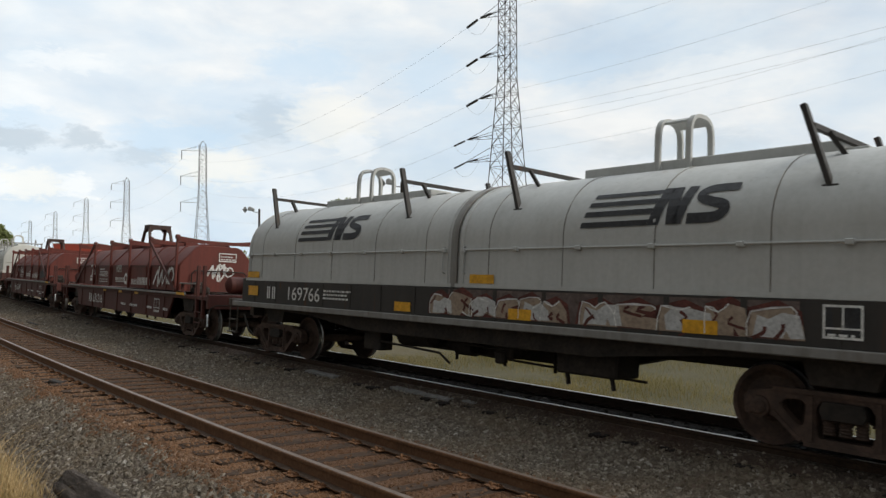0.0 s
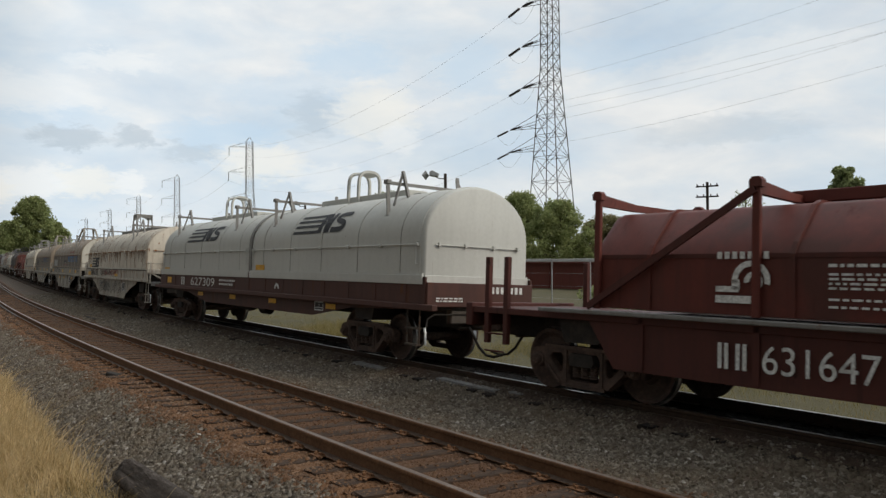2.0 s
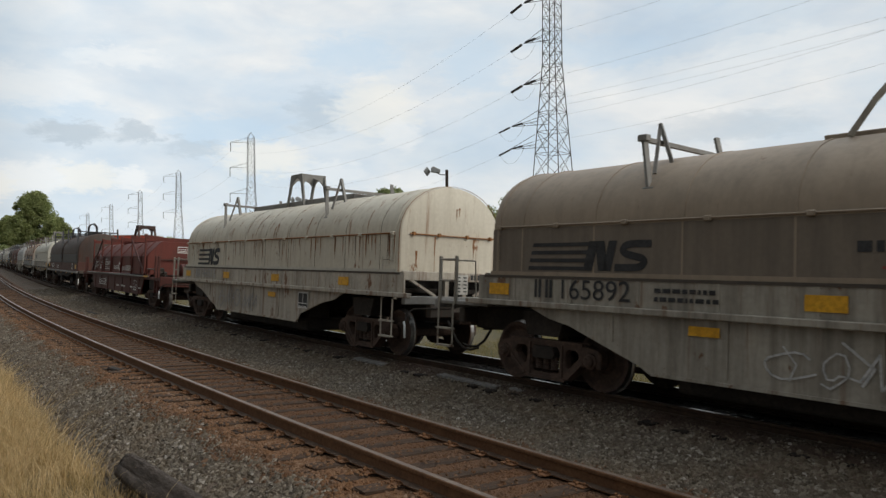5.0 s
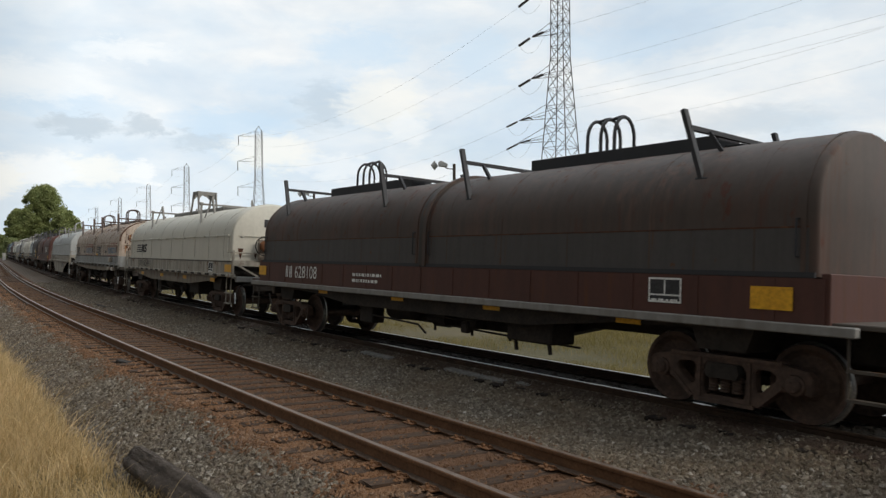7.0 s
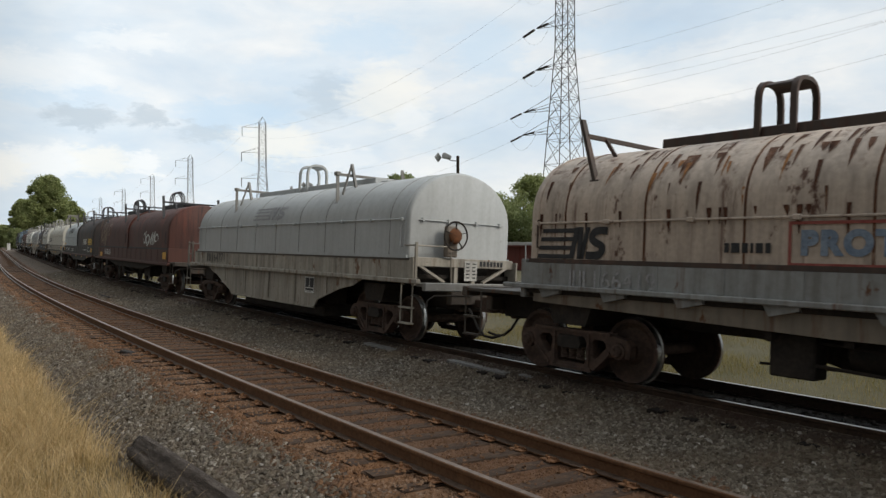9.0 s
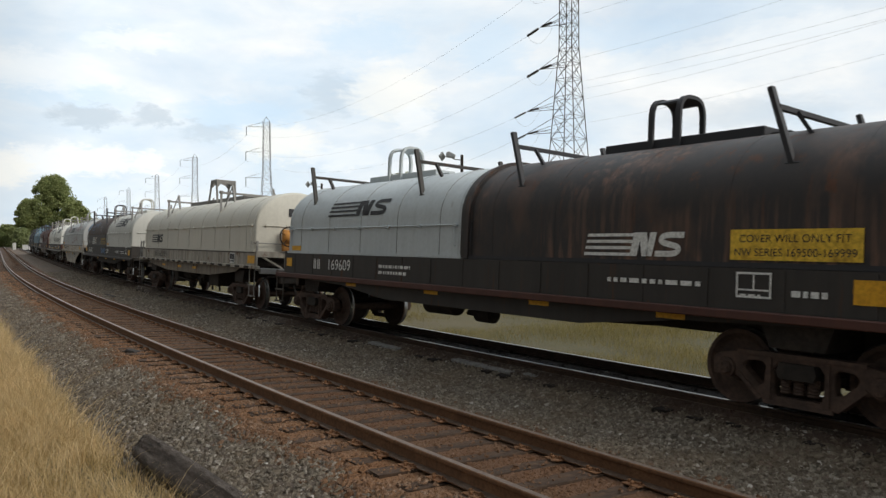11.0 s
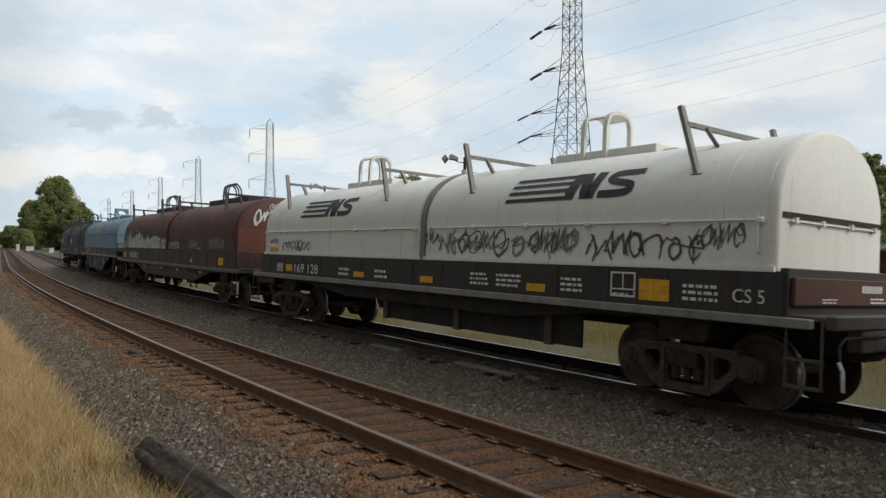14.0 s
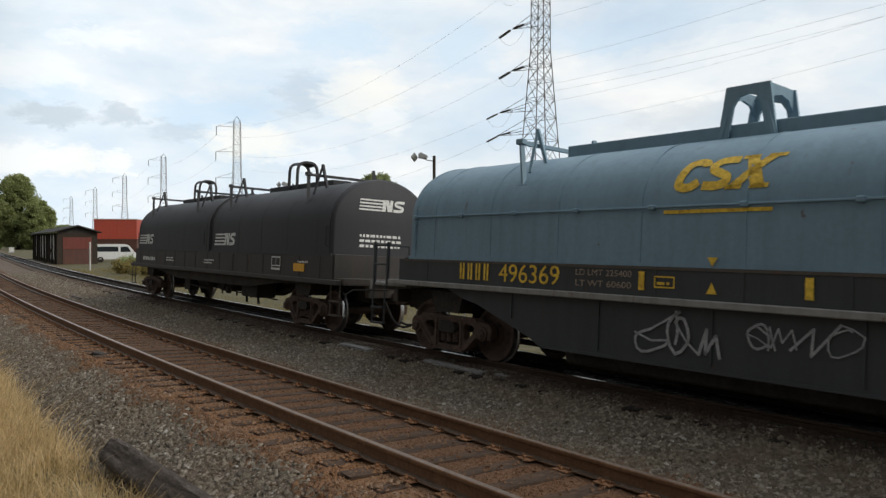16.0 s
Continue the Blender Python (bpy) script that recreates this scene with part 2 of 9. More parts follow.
def part(name, bm, mat, parent=None, label="", smooth=0.0):
    me = finish(bm, smooth) if isinstance(bm, bmesh.types.BMesh) else bm
    me.name = name
    if mat is not None and not me.materials:
        for mm in (mat if isinstance(mat, (list, tuple)) else [mat]):
            me.materials.append(mm)
    ob = new(name, me)
    if parent is not None:
        ob.parent = parent
    if label:
        ob["label"] = label
    return ob


def box(bm, x0, x1, y0, y1, z0, z1, bev=0.0, m=None):
    r = bmesh.ops.create_cube(bm, size=1.0)
    vs = r["verts"]
    for v in vs:
        v.co = Vector(((x0 + x1) / 2 + v.co.x * (x1 - x0), (y0 + y1) / 2 + v.co.y * (y1 - y0), (z0 + z1) / 2 + v.co.z * (z1 - z0)))
    if bev:
        es = {e for v in vs for e in v.link_edges}
        out = bmesh.ops.bevel(bm, geom=list(es), offset=bev, segments=1, affect="EDGES", profile=0.5)
        vs = list({v for f in out["faces"] for v in f.verts} | {v for v in vs if v.is_valid})
    if m is not None:
        bmesh.ops.transform(bm, matrix=m, verts=vs)
    return bm


def B(*a, **k):
    return box(bmesh.new(), *a, **k)


def beam(bm, a, b, w=0.05, h=None, roll=0.0):
    """A rectangular bar from a to b."""
    a, b = Vector(a), Vector(b)
    h = w if h is None else h
    q = (b - a).to_track_quat("X", "Z").to_matrix().to_4x4()
    L = (b - a).length
    return box(bm, 0, L, -w / 2, w / 2, -h / 2, h / 2, 0.0, Matrix.Translation(a) @ q @ Matrix.Rotation(roll, 4, "X"))


def tube(bm, pts, r=0.02, n=6, close=False):
    """A round bar along points."""
    pts = [Vector(p) for p in pts]
    rings = []
    for i, p in enumerate(pts):
        d = (pts[min(i + 1, len(pts) - 1)] - pts[max(i - 1, 0)]).normalized()
        u = d.orthogonal().normalized() if i == 0 else (u - d * u.dot(d)).normalized()
        v = d.cross(u)
        rings.append([bm.verts.new(p + r * (math.cos(2 * math.pi * k / n) * u + math.sin(2 * math.pi * k / n) * v)) for k in range(n)])
    for a, b in zip(rings, rings[1:]):
        for k in range(n):
            bm.faces.new((a[k], a[(k + 1) % n], b[(k + 1) % n], b[k]))
    bm.faces.new(rings[0][::-1])
    bm.faces.new(rings[-1])
    return bm


def lathe_y(bm, prof, n=28, center=(0, 0, 0)):
    """Turn (radius, y) points about the y axis."""
    cx, cy, cz = center
    rings = []
    for r, y in prof:
        rings.append([bm.verts.new((cx + r * math.cos(2 * math.pi * k / n), cy + y, cz + r * math.sin(2 * math.pi * k / n))) for k in range(n)] if r > 1e-6
                     else [bm.verts.new((cx, cy + y, cz))])
    for a, b in zip(rings, rings[1:]):
        for k in range(n):
            q = [a[k % len(a)], a[(k + 1) % n % len(a)], b[(k + 1) % n % len(b)], b[k % len(b)]]
            q = list(dict.fromkeys(q))
            if len(q) > 2:
                bm.faces.new(q)
    return bm


def prism(bm, poly, y0, y1):
    """Extrude an (x, z) outline from y0 to y1."""
    a = [bm.verts.new((x, y0, z)) for x, z in poly]
    b = [bm.verts.new((x, y1, z)) for x, z in poly]
    bm.faces.new(a)
    bm.faces.new(b[::-1])
    for i in range(len(poly)):
        j = (i + 1) % len(poly)
        bm.faces.new((a[i], b[i], b[j], a[j]))
    return bm


# ---------- the line of the two tracks ----------
GAUGE, CENTRES, NEAR = 1.505, 4.348, 4.158
BEND, EASE = 2.3687e-3, -2.5196e-5
CANT = 0.075
_s = np.arange(-900.0, 200.01, 0.25)


def _heading(s):
    a = np.clip(-s, 0, -BEND / EASE)
    return BEND * a + EASE * a * a / 2


_th = _heading(_s)
_i0 = int(np.argmin(abs(_s)))
_X = np.concatenate([[0], np.cumsum(np.cos((_th[1:] + _th[:-1]) / 2) * 0.25)])
_Y = np.concatenate([[0], np.cumsum(-np.sin((_th[1:] + _th[:-1]) / 2) * 0.25)])
_X, _Y = _X - _X[_i0], _Y - _Y[_i0] + NEAR


def line(s, off=0.0):
    """Plan position on the line off metres beyond the nearest rail."""
    s = np.asarray(s, float)
    th = _heading(s)
    return np.interp(s, _s, _X) + off * np.sin(th), np.interp(s, _s, _Y) + off * np.cos(th)


def sweep(prof, s0, s1, closed=True, step_near=1.0):
    """A mesh with the (off, z) outline carried along the line."""
    ss, s = [], s1
    while s > s0:
        ss.append(s)
        s -= step_near if s > -130 else 6.0
    ss.append(s0)
    n = len(prof)
    vs, fs = [], []
    for s in ss:
        for off, z in prof:
            x, y = line(s, off)
            vs.append((float(x), float(y), z))
    for i in range(len(ss) - 1):
        for k in range(n if closed else n - 1):
            j = (k + 1) % n
            fs.append((i * n + k, i * n + j, (i + 1) * n + j, (i + 1) * n + k))
    if closed:
        fs.append(tuple(range(n)))
        fs.append(tuple(range((len(ss) - 1) * n, len(ss) * n))[::-1])
    me = bpy.data.meshes.new("swept")
    me.from_pydata(vs, [], fs)
    bm = bmesh.new()
    bm.from_mesh(me)
    bmesh.ops.recalc_face_normals(bm, faces=bm.faces)
    bm.to_mesh(me)
    bm.free()
    return me


# ---------- ground, ballast and tracks ----------
def ground_material():
    m, nt, b = material("dry_grassy_soil", 0.95)
    big = tex_noise(nt, 0.12, 6, 0.6)
    mid = tex_noise(nt, 1.4, 8, 0.65)
    fine = tex_noise(nt, 22.0, 5, 0.7)
    c = ramp_of(nt, big, (0.35, (0.098, 0.082, 0.036)), (0.5, (0.072, 0.066, 0.027)), (0.65, (0.118, 0.092, 0.046)))
    c = mix_of(nt, ramp_of(nt, mid, (0.35, grey(0.0)), (0.65, grey(0.7))), c, (0.115, 0.098, 0.056))
    c = mix_of(nt, ramp_of(nt, fine, (0.35, grey(0.6)), (0.6, grey(0.0))), c, (0.06, 0.05, 0.03))
    nt.links.new(c, b.inputs["Base Color"])
    bump_of(nt, b, fine, 0.6, 0.05)
    return m


def ballast_material(name, pieces=False, dust=(0.17, 0.10, 0.06), amount=0.4, dim=1.0, even=0.35):
    m, nt, b = material(name, 0.9)
    if pieces:
        g = nt.nodes.new("ShaderNodeNewGeometry")
        rnd = g.outputs["Random Per Island"]
        c = ramp_of(nt, rnd, (0.0, (0.062, 0.051, 0.040)), (0.35, (0.140, 0.118, 0.092)), (0.7, (0.215, 0.185, 0.147)), (0.93, (0.34, 0.30, 0.25)), (0.99, (0.43, 0.395, 0.345)), (0.997, (0.64, 0.60, 0.55)))
    else:
        c = ramp_of(nt, tex_noise(nt, 26.0, 4, 0.7), (0.3, (0.03, 0.024, 0.019)), (0.5, (0.095, 0.077, 0.060)), (0.7, (0.17, 0.142, 0.112)))
    fine = tex_noise(nt, 90.0, 3, 0.6)
    c = mix_of(nt, ramp_of(nt, fine, (0.35, grey(0.5)), (0.6, grey(0.0))), c, (0.06, 0.05, 0.045))
    # rust dust lies in patches along the rails
    patch = tex_noise(nt, 0.9, 6, 0.6, None, (5, 2, 0))
    c = mix_of(nt, ramp_of(nt, patch, (0.40, grey(amount * even)), (0.66, grey(amount))), c, dust)
    c = mix_of(nt, 1.0, c, grey(dim), "MULTIPLY")
    nt.links.new(c, b.inputs["Base Color"])
    bump_of(nt, b, tex_noise(nt, 30.0, 4, 0.7), 0.9, 0.03)
    return m


M["ground"] = ground_material()
M["ballast"] = ballast_material("crushed_stone_bed")
M["stone"] = ballast_material("crushed_stone_pieces", True, (0.150, 0.105, 0.062), 0.55, 0.92)
M["bed_rust"] = ballast_material("rust_dusted_stone_bed", False, (0.180, 0.085, 0.036), 0.95, 1.0, 0.8)
M["bed_brown"] = ballast_material("brown_dusted_stone_bed", False, (0.130, 0.060, 0.027), 0.97, 0.85, 0.85)
M["bed_slope"] = ballast_material("dark_red_brown_stone_bed", False, (0.085, 0.046, 0.032), 0.85, 0.75)
M["stone_rust"] = ballast_material("rust_dusted_stone_pieces", True, (0.185, 0.086, 0.036), 0.92, 1.0, 0.75)
M["stone_brown"] = ballast_material("brown_dusted_stone_pieces", True, (0.145, 0.068, 0.031), 0.95, 0.85, 0.85)
# oily stone under the train, darkened further to stand in for the train's shadow
M["bed_shaded"] = ballast_material("oily_brown_stone_bed", False, (0.03, 0.02, 0.015), 0.95, 0.16)
M["stone_dark"] = ballast_material("oily_brown_stone_pieces", True, (0.085, 0.046, 0.032), 0.9, 0.75)
# loose stone between the far rails, the train's shadow put into its colour
M["stone_shaded"] = ballast_material("oily_black_stone_pieces", True, (0.03, 0.02, 0.015), 0.95, 0.2)
# far-track ties, coloured near black for the train's shadow as well as oil
M["tie_shaded"] = speckled("oil_blackened_tie", [(0.3, (0.009, 0.006, 0.005)), (0.7, (0.022, 0.015, 0.012))], 2.5, 0.95, 0.6)
M["tie"] = speckled("creosoted_tie_wood", [(0.3, (0.030, 0.019, 0.013)), (0.5, (0.066, 0.040, 0.026)), (0.68, (0.135, 0.074, 0.040))], 2.5, 0.97, 0.9, (3.0, 0.6, 1.0), 0.02)
M["plate"] = speckled("rusty_tie_plate", [(0.3, (0.15, 0.070, 0.034)), (0.6, (0.25, 0.125, 0.058)), (0.8, (0.33, 0.18, 0.09))], 5, 0.9)


def build_ground():
    # one sheet, finer near the tracks, out to the horizon
    xs = [-3500, -1800, -900, -500, -300, -200, -150, -110] + list(range(-90, 31, 3)) + [45, 70, 120, 250, 600, 1500, 3500]
    ys = [-3000, -1200, -400, -150, -60, -30, -15, -8, -4, -2, 0, 1, 2, 3, 4, 6, 8, 10, 12, 14, 17, 20, 24, 30, 40, 60, 90, 150, 300, 800, 2000, 3500]
    vs, fs = [], []
    for x in xs:
        for y in ys:
            near = abs(x) < 100 and abs(y) < 70
            z = -0.58 + (0.10 * noise.noise((x * 0.11, y * 0.11, 3)) if near else 0)
            vs.append((x, y, z))
    n = len(ys)
    for i in range(len(xs) - 1):
        for j in range(n - 1):
            fs.append((i * n + j, (i + 1) * n + j, (i + 1) * n + j + 1, i * n + j + 1))
    me = bpy.data.meshes.new("ground")
    me.from_pydata(vs, [], fs)
    tagged(part("ground", me, M["ground"], None), "dry grassy railside ground reaching to the horizon", "ground", kind="structure")


build_ground()
END = CENTRES + GAUGE
bed_profile = [(-2.2, -0.68), (-1.5, -0.40), (-0.85, -0.188), (-0.55, -0.19), (-0.2, -0.197), (0.1, -0.215), (0.75, -0.243), (1.4, -0.275), (2.2, -0.295), (2.9, -0.29),
               (3.5, -0.225), (CENTRES - 0.45, -0.165), (CENTRES - 0.10, -0.085), (CENTRES + 0.10, -0.11), (CENTRES + 0.75, -0.205), (END, -0.22), (END + 0.5, -0.24), (END + 1.2, -0.44), (END + 2.0, -0.56), (END + 3.4, -0.72)]
BED = tagged(part("ballast_bed", sweep(bed_profile, -600, 60, False), [M["ballast"], M["bed_rust"], M["bed_shaded"], M["bed_brown"], M["bed_slope"]]), "grey crushed-stone ballast bed under the two tracks", "ballast", kind="structure")


for _p in BED.data.polygons:
    _k = _p.index % (len(bed_profile) - 1)
    _o = (bed_profile[_k][0] + bed_profile[_k + 1][0]) / 2
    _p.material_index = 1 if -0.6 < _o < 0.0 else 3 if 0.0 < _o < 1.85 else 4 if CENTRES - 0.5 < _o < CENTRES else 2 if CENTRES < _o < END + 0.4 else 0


def bed_height(off):
    o, z = zip(*bed_profile)
    return np.interp(off, o, z)


def rail_profile(off, top):
    h, w = 0.037, 0.07
    return [(off - h, top - 0.008), (off - h + 0.008, top), (off + h - 0.008, top), (off + h, top - 0.008), (off + h, top - 0.035), (off + 0.012, top - 0.05),
            (off + 0.010, top - 0.145), (off + w, top - 0.163), (off + w, top - 0.175), (off - w, top - 0.175), (off - w, top - 0.163), (off - 0.010, top - 0.145),
            (off - 0.012, top - 0.05), (off - h, top - 0.035)]


def rail(parent, off, top, head, side):
    me = sweep(rail_profile(off, top), -600, 60, True, 1.0)
    ob = part("rail", me, [side, head], parent)
    n = 14
    for p in me.polygons:
        c = p.index % n
        if p.normal.z > 0.9:
            p.material_index = 1
    return ob


TOPS = {0: (0.0, -CANT), 1: (0.014, 0.014 - CANT)}
track_near = tagged(new("near_track"), "empty railway track with rusty rails on wooden ties", "railway track", "tracks", "structure")
track_far = tagged(new("far_track"), "railway track with polished rails under the train", "railway track", "tracks", "structure")
for tr, o, k in ((track_near, 0.0, 0), (track_far, CENTRES, 1)):
    web = M["rail_grimy" if k else "rail_side"]
    head = M["rail_top" if k else "rail_dull"]
    rail(tr, o, TOPS[k][0], head, web)
    rail(tr, o + GAUGE, TOPS[k][1], head, web)


def tie_frame(s, off, dz=0.0):
    """Pose of a tie across the track whose nearest rail is at off."""
    x, y = line(s, off + GAUGE / 2)
    lean = -math.atan2(CANT, GAUGE)
    return Matrix.Translation((float(x), float(y), -0.182 - CANT / 2 + dz)) @ Matrix.Rotation(-float(_heading(np.array(s))), 4, "Z") @ Matrix.Rotation(lean, 4, "X")


def tie_mesh(seed):
    rnd = random.Random(seed)
    bm = bmesh.new()
    box(bm, -0.112, 0.112, -1.30, 1.30, -0.17, 0.0, 0.012)
    bmesh.ops.subdivide_edges(bm, edges=[e for e in bm.edges if abs(e.verts[0].co.y - e.verts[1].co.y) > 1], cuts=4)
    for v in bm.verts:
        v.co += Vector((rnd.uniform(-0.008, 0.008), rnd.uniform(-0.03, 0.03) if abs(v.co.y) > 1.2 else 0, rnd.uniform(-0.012, 0.004)))
    return finish(bm)


def plate_mesh():
    bm = bmesh.new()
    box(bm, -0.095, 0.095, -0.17, 0.17, 0.0, 0.016, 0.004)
    for y in (-0.085, 0.085):
        box(bm, -0.09, 0.09, y - 0.012, y + 0.012, 0.016, 0.032)
    for x, y in ((-0.06, -0.10), (0.06, -0.10), (-0.06, 0.10), (0.06, 0.10), (0.0, -0.14)):
        box(bm, x - 0.011, x + 0.011, y - 0.018, y + 0.018, 0.016, 0.045, 0.003)
    return finish(bm)


def build_ties():
    rnd = random.Random(4)
    meshes = [tie_mesh(i) for i in range(8)]
    for me in meshes:
        me.materials.append(M["tie"])
    # copies for the far track, with the train's shadow in their colour
    black = [me.copy() for me in meshes]
    for me in black:
        me.materials.clear()
        me.materials.append(M["tie_shaded"])
    pm = plate_mesh()
    pm.materials.append(M["plate"])
    far_v, far_f = [], []
    base = [v.co.copy() for v in meshes[0].vertices]
    polys = [tuple(p.vertices) for p in meshes[0].polygons]
    for tr, off, k in ((track_near, 0.0, 0), (track_far, CENTRES, 1)):
        j = 0
        s = -5.37 + 0.505 * 44
        while s > -330:
            m = tie_frame(s + rnd.uniform(-0.02, 0.02), off, 0.014 * k) @ Matrix.Rotation(radians(rnd.uniform(-1.2, 1.2)), 4, "Z")
            if (k == 0 and s > -75) or (k == 1 and s > -35):
                ob = new("tie", (black if k else meshes)[j % 8])
                ob.parent = tr
                ob.matrix_basis = m @ Matrix.Translation((0, rnd.uniform(-0.09, 0.09), rnd.uniform(-0.014, 0.004)))
                if s > -34:
                    for side in (-1, 1):
                        if k == 1:
                            continue
                        p = new("tie_plate", pm)
                        p.parent = tr
                        p.matrix_basis = m @ Matrix.Translation((0, side * GAUGE / 2, 0.003))
            else:
                n0 = len(far_v)
                far_v += [m @ c for c in base]
                far_f += [tuple(n0 + i for i in p) for p in polys]
            s -= 0.505
            j += 1
    me = bpy.data.meshes.new("distant_ties")
    me.from_pydata(far_v, [], far_f)
    tagged(part("distant_ties", me, M["tie"], track_near), kind="stuff")


def scatter_stones():
    """Crushed stone lying on the bed, thicker towards the camera."""
    rng = np.random.default_rng(7)
    # a ridged chip: four low corners and a short crest
    base = np.array([(1.1, -0.75, -0.6), (0.95, 0.75, -0.6), (-1.05, 0.7, -0.6), (-1, -0.8, -0.6), (0.55, 0, 0.75), (-0.5, 0.1, 0.8)], float)
    tri = np.array([(0, 1, 4), (2, 3, 5), (1, 2, 5), (1, 5, 4), (3, 0, 4), (3, 4, 5)])
    V, F, count, kinds = [], [], 0, []
    for s0, s1, o0, o1, per, size in ((-14, 4, -2.3, 3.9, 820, 0.027), (-30, -14, -2.3, 3.9, 520, 0.028), (-60, -30, -2.3, 3.9, 170, 0.034),
                                      (-14, 4, 3.9, 4.9, 560, 0.022), (-60, -14, 3.9, 5.6, 80, 0.035), (-20, 1, 4.9, 7.6, 60, 0.033)):
        n = int(per * (s1 - s0) * (o1 - o0))
        s = rng.uniform(s0, s1, n)
        o = rng.uniform(o0, o1, n)
        r = size * rng.uniform(0.55, 1.35, n)
        for a in (0.0, GAUGE, CENTRES, END):
            keep = abs(o - a) > 0.10
            s, o, r = s[keep], o[keep], r[keep]
        # finer, dusty stone near the rails, and little of it over the ties themselves
        r = np.where((o > -0.55) & (o < GAUGE + 0.45), r * 0.66, r)
        ph = ((s + 5.37) / 0.505) % 1.0
        on_tie = (np.minimum(ph, 1 - ph) < 0.24) & ((o > -0.5) & (o < GAUGE + 0.5))
        keep = ~on_tie | (rng.random(len(s)) < np.where(o < 0.0, 0.42, np.where(o > GAUGE, 0.3, 0.12)))
        s, o, r, on_tie = s[keep], o[keep], r[keep], on_tie[keep]
        x, y = line(s, o)
        z = bed_height(o) + 0.25 * r + np.where(on_tie, 0.030, 0.0)
        n = len(s)
        v = base[None] * rng.uniform(0.7, 1.2, (n, 6, 1)) + rng.normal(0, 0.24, (n, 6, 3))
        v *= (np.stack([r, r * rng.uniform(0.55, 1, n), r * rng.uniform(0.6, 1.0, n)], 1))[:, None]
        a = rng.uniform(0, 6.28, n)
        b = rng.uniform(-0.7, 0.7, n)
        vy, vz = v[..., 1] * np.cos(b)[:, None] - v[..., 2] * np.sin(b)[:, None], v[..., 1] * np.sin(b)[:, None] + v[..., 2] * np.cos(b)[:, None]
        vx = v[..., 0]
        v = np.stack([vx * np.cos(a)[:, None] - vy * np.sin(a)[:, None] + x[:, None], vx * np.sin(a)[:, None] + vy * np.cos(a)[:, None] + y[:, None], vz + z[:, None]], -1)
        V.append(v.reshape(-1, 3))
        F.append((tri[None] + (count + np.arange(n) * 6)[:, None, None]).reshape(-1, 3))
        count += n * 6
        wob = 0.10 * np.sin(s * 2.1) + 0.08 * np.sin(s * 5.3 + 1) + rng.normal(0, 0.13, n)
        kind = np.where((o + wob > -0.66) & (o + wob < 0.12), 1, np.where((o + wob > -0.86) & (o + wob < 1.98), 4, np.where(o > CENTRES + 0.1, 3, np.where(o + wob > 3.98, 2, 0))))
        kinds.append(np.repeat(kind, 6))
    V, F = np.concatenate(V), np.concatenate(F)
    me = bpy.data.meshes.new("ballast_stones")
    me.vertices.add(len(V))
    me.vertices.foreach_set("co", V.ravel())
    me.loops.add(len(F) * 3)
    me.loops.foreach_set("vertex_index", F.ravel().astype(np.int32))
    me.polygons.add(len(F))
    me.polygons.foreach_set("loop_start", np.arange(0, len(F) * 3, 3, dtype=np.int32))
    me.materials.append(M["stone"])
    me.materials.append(M["stone_rust"])
    me.materials.append(M["stone_dark"])
    me.materials.append(M["stone_shaded"])
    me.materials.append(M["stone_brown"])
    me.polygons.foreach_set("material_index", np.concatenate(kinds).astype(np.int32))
    me.update(calc_edges=True)
    tagged(part("ballast_stones", me, M["stone"]), "loose grey crushed stones of the track ballast", "ballast", kind="stuff")


# ---------- the train: running gear ----------
def side_frame_mesh():
    """One cast frame: a deep truss with two rounded triangular openings and a spring window."""
    bm = bmesh.new()
    half = [(0.0, 0.70), (0.52, 0.70), (0.78, 0.66), (1.02, 0.62), (1.085, 0.55), (1.07, 0.36), (0.985, 0.36), (0.98, 0.48), (0.93, 0.565), (0.85, 0.565), (0.80, 0.48), (0.79, 0.37), (0.70, 0.35), (0.47, 0.15), (0.36, 0.11), (0.0, 0.11)]
    outer = half + [(-x, z) for x, z in half[-2:0:-1]]
    win = [(0.45, 0.585), (0.60, 0.575), (0.665, 0.52), (0.64, 0.46), (0.47, 0.30), (0.415, 0.32), (0.395, 0.54)]
    nest = [(-0.26, 0.20), (0.26, 0.20), (0.285, 0.30), (0.285, 0.52), (0.23, 0.60), (-0.23, 0.60), (-0.285, 0.52), (-0.285, 0.30)]
    edges = []
    for loop in (outer, win, [(-x, z) for x, z in win], nest):
        vs = [bm.verts.new((x, -0.075, z)) for x, z in loop]
        edges += [bm.edges.new((vs[i], vs[(i + 1) % len(vs)])) for i in range(len(vs))]
    bmesh.ops.triangle_fill(bm, use_beauty=True, edges=edges)
    r = bmesh.ops.extrude_face_region(bm, geom=bm.faces[:])
    bmesh.ops.translate(bm, verts=[v for v in r["geom"] if isinstance(v, bmesh.types.BMVert)], vec=(0, 0.15, 0))
    bmesh.ops.recalc_face_normals(bm, faces=bm.faces)
    bmesh.ops.bevel(bm, geom=[e for e in bm.edges if len(e.link_faces) == 2 and e.calc_face_angle() > 0.9], offset=0.012, segments=2, affect="EDGES")
    # raised lips along the chords and round the window of the springs
    for sy in (-1, 1):
        for a, b in (((-0.74, 0.675), (0.74, 0.675)), ((-0.40, 0.125), (0.40, 0.125)), ((0.44, 0.15), (0.74, 0.42)), ((-0.44, 0.15), (-0.74, 0.42)), ((0.335, 0.16), (0.335, 0.64)), ((-0.335, 0.16), (-0.335, 0.64))):
            beam(bm, (a[0], sy * 0.083, a[1]), (b[0], sy * 0.083, b[1]), 0.03, 0.045)
    return finish(bm)


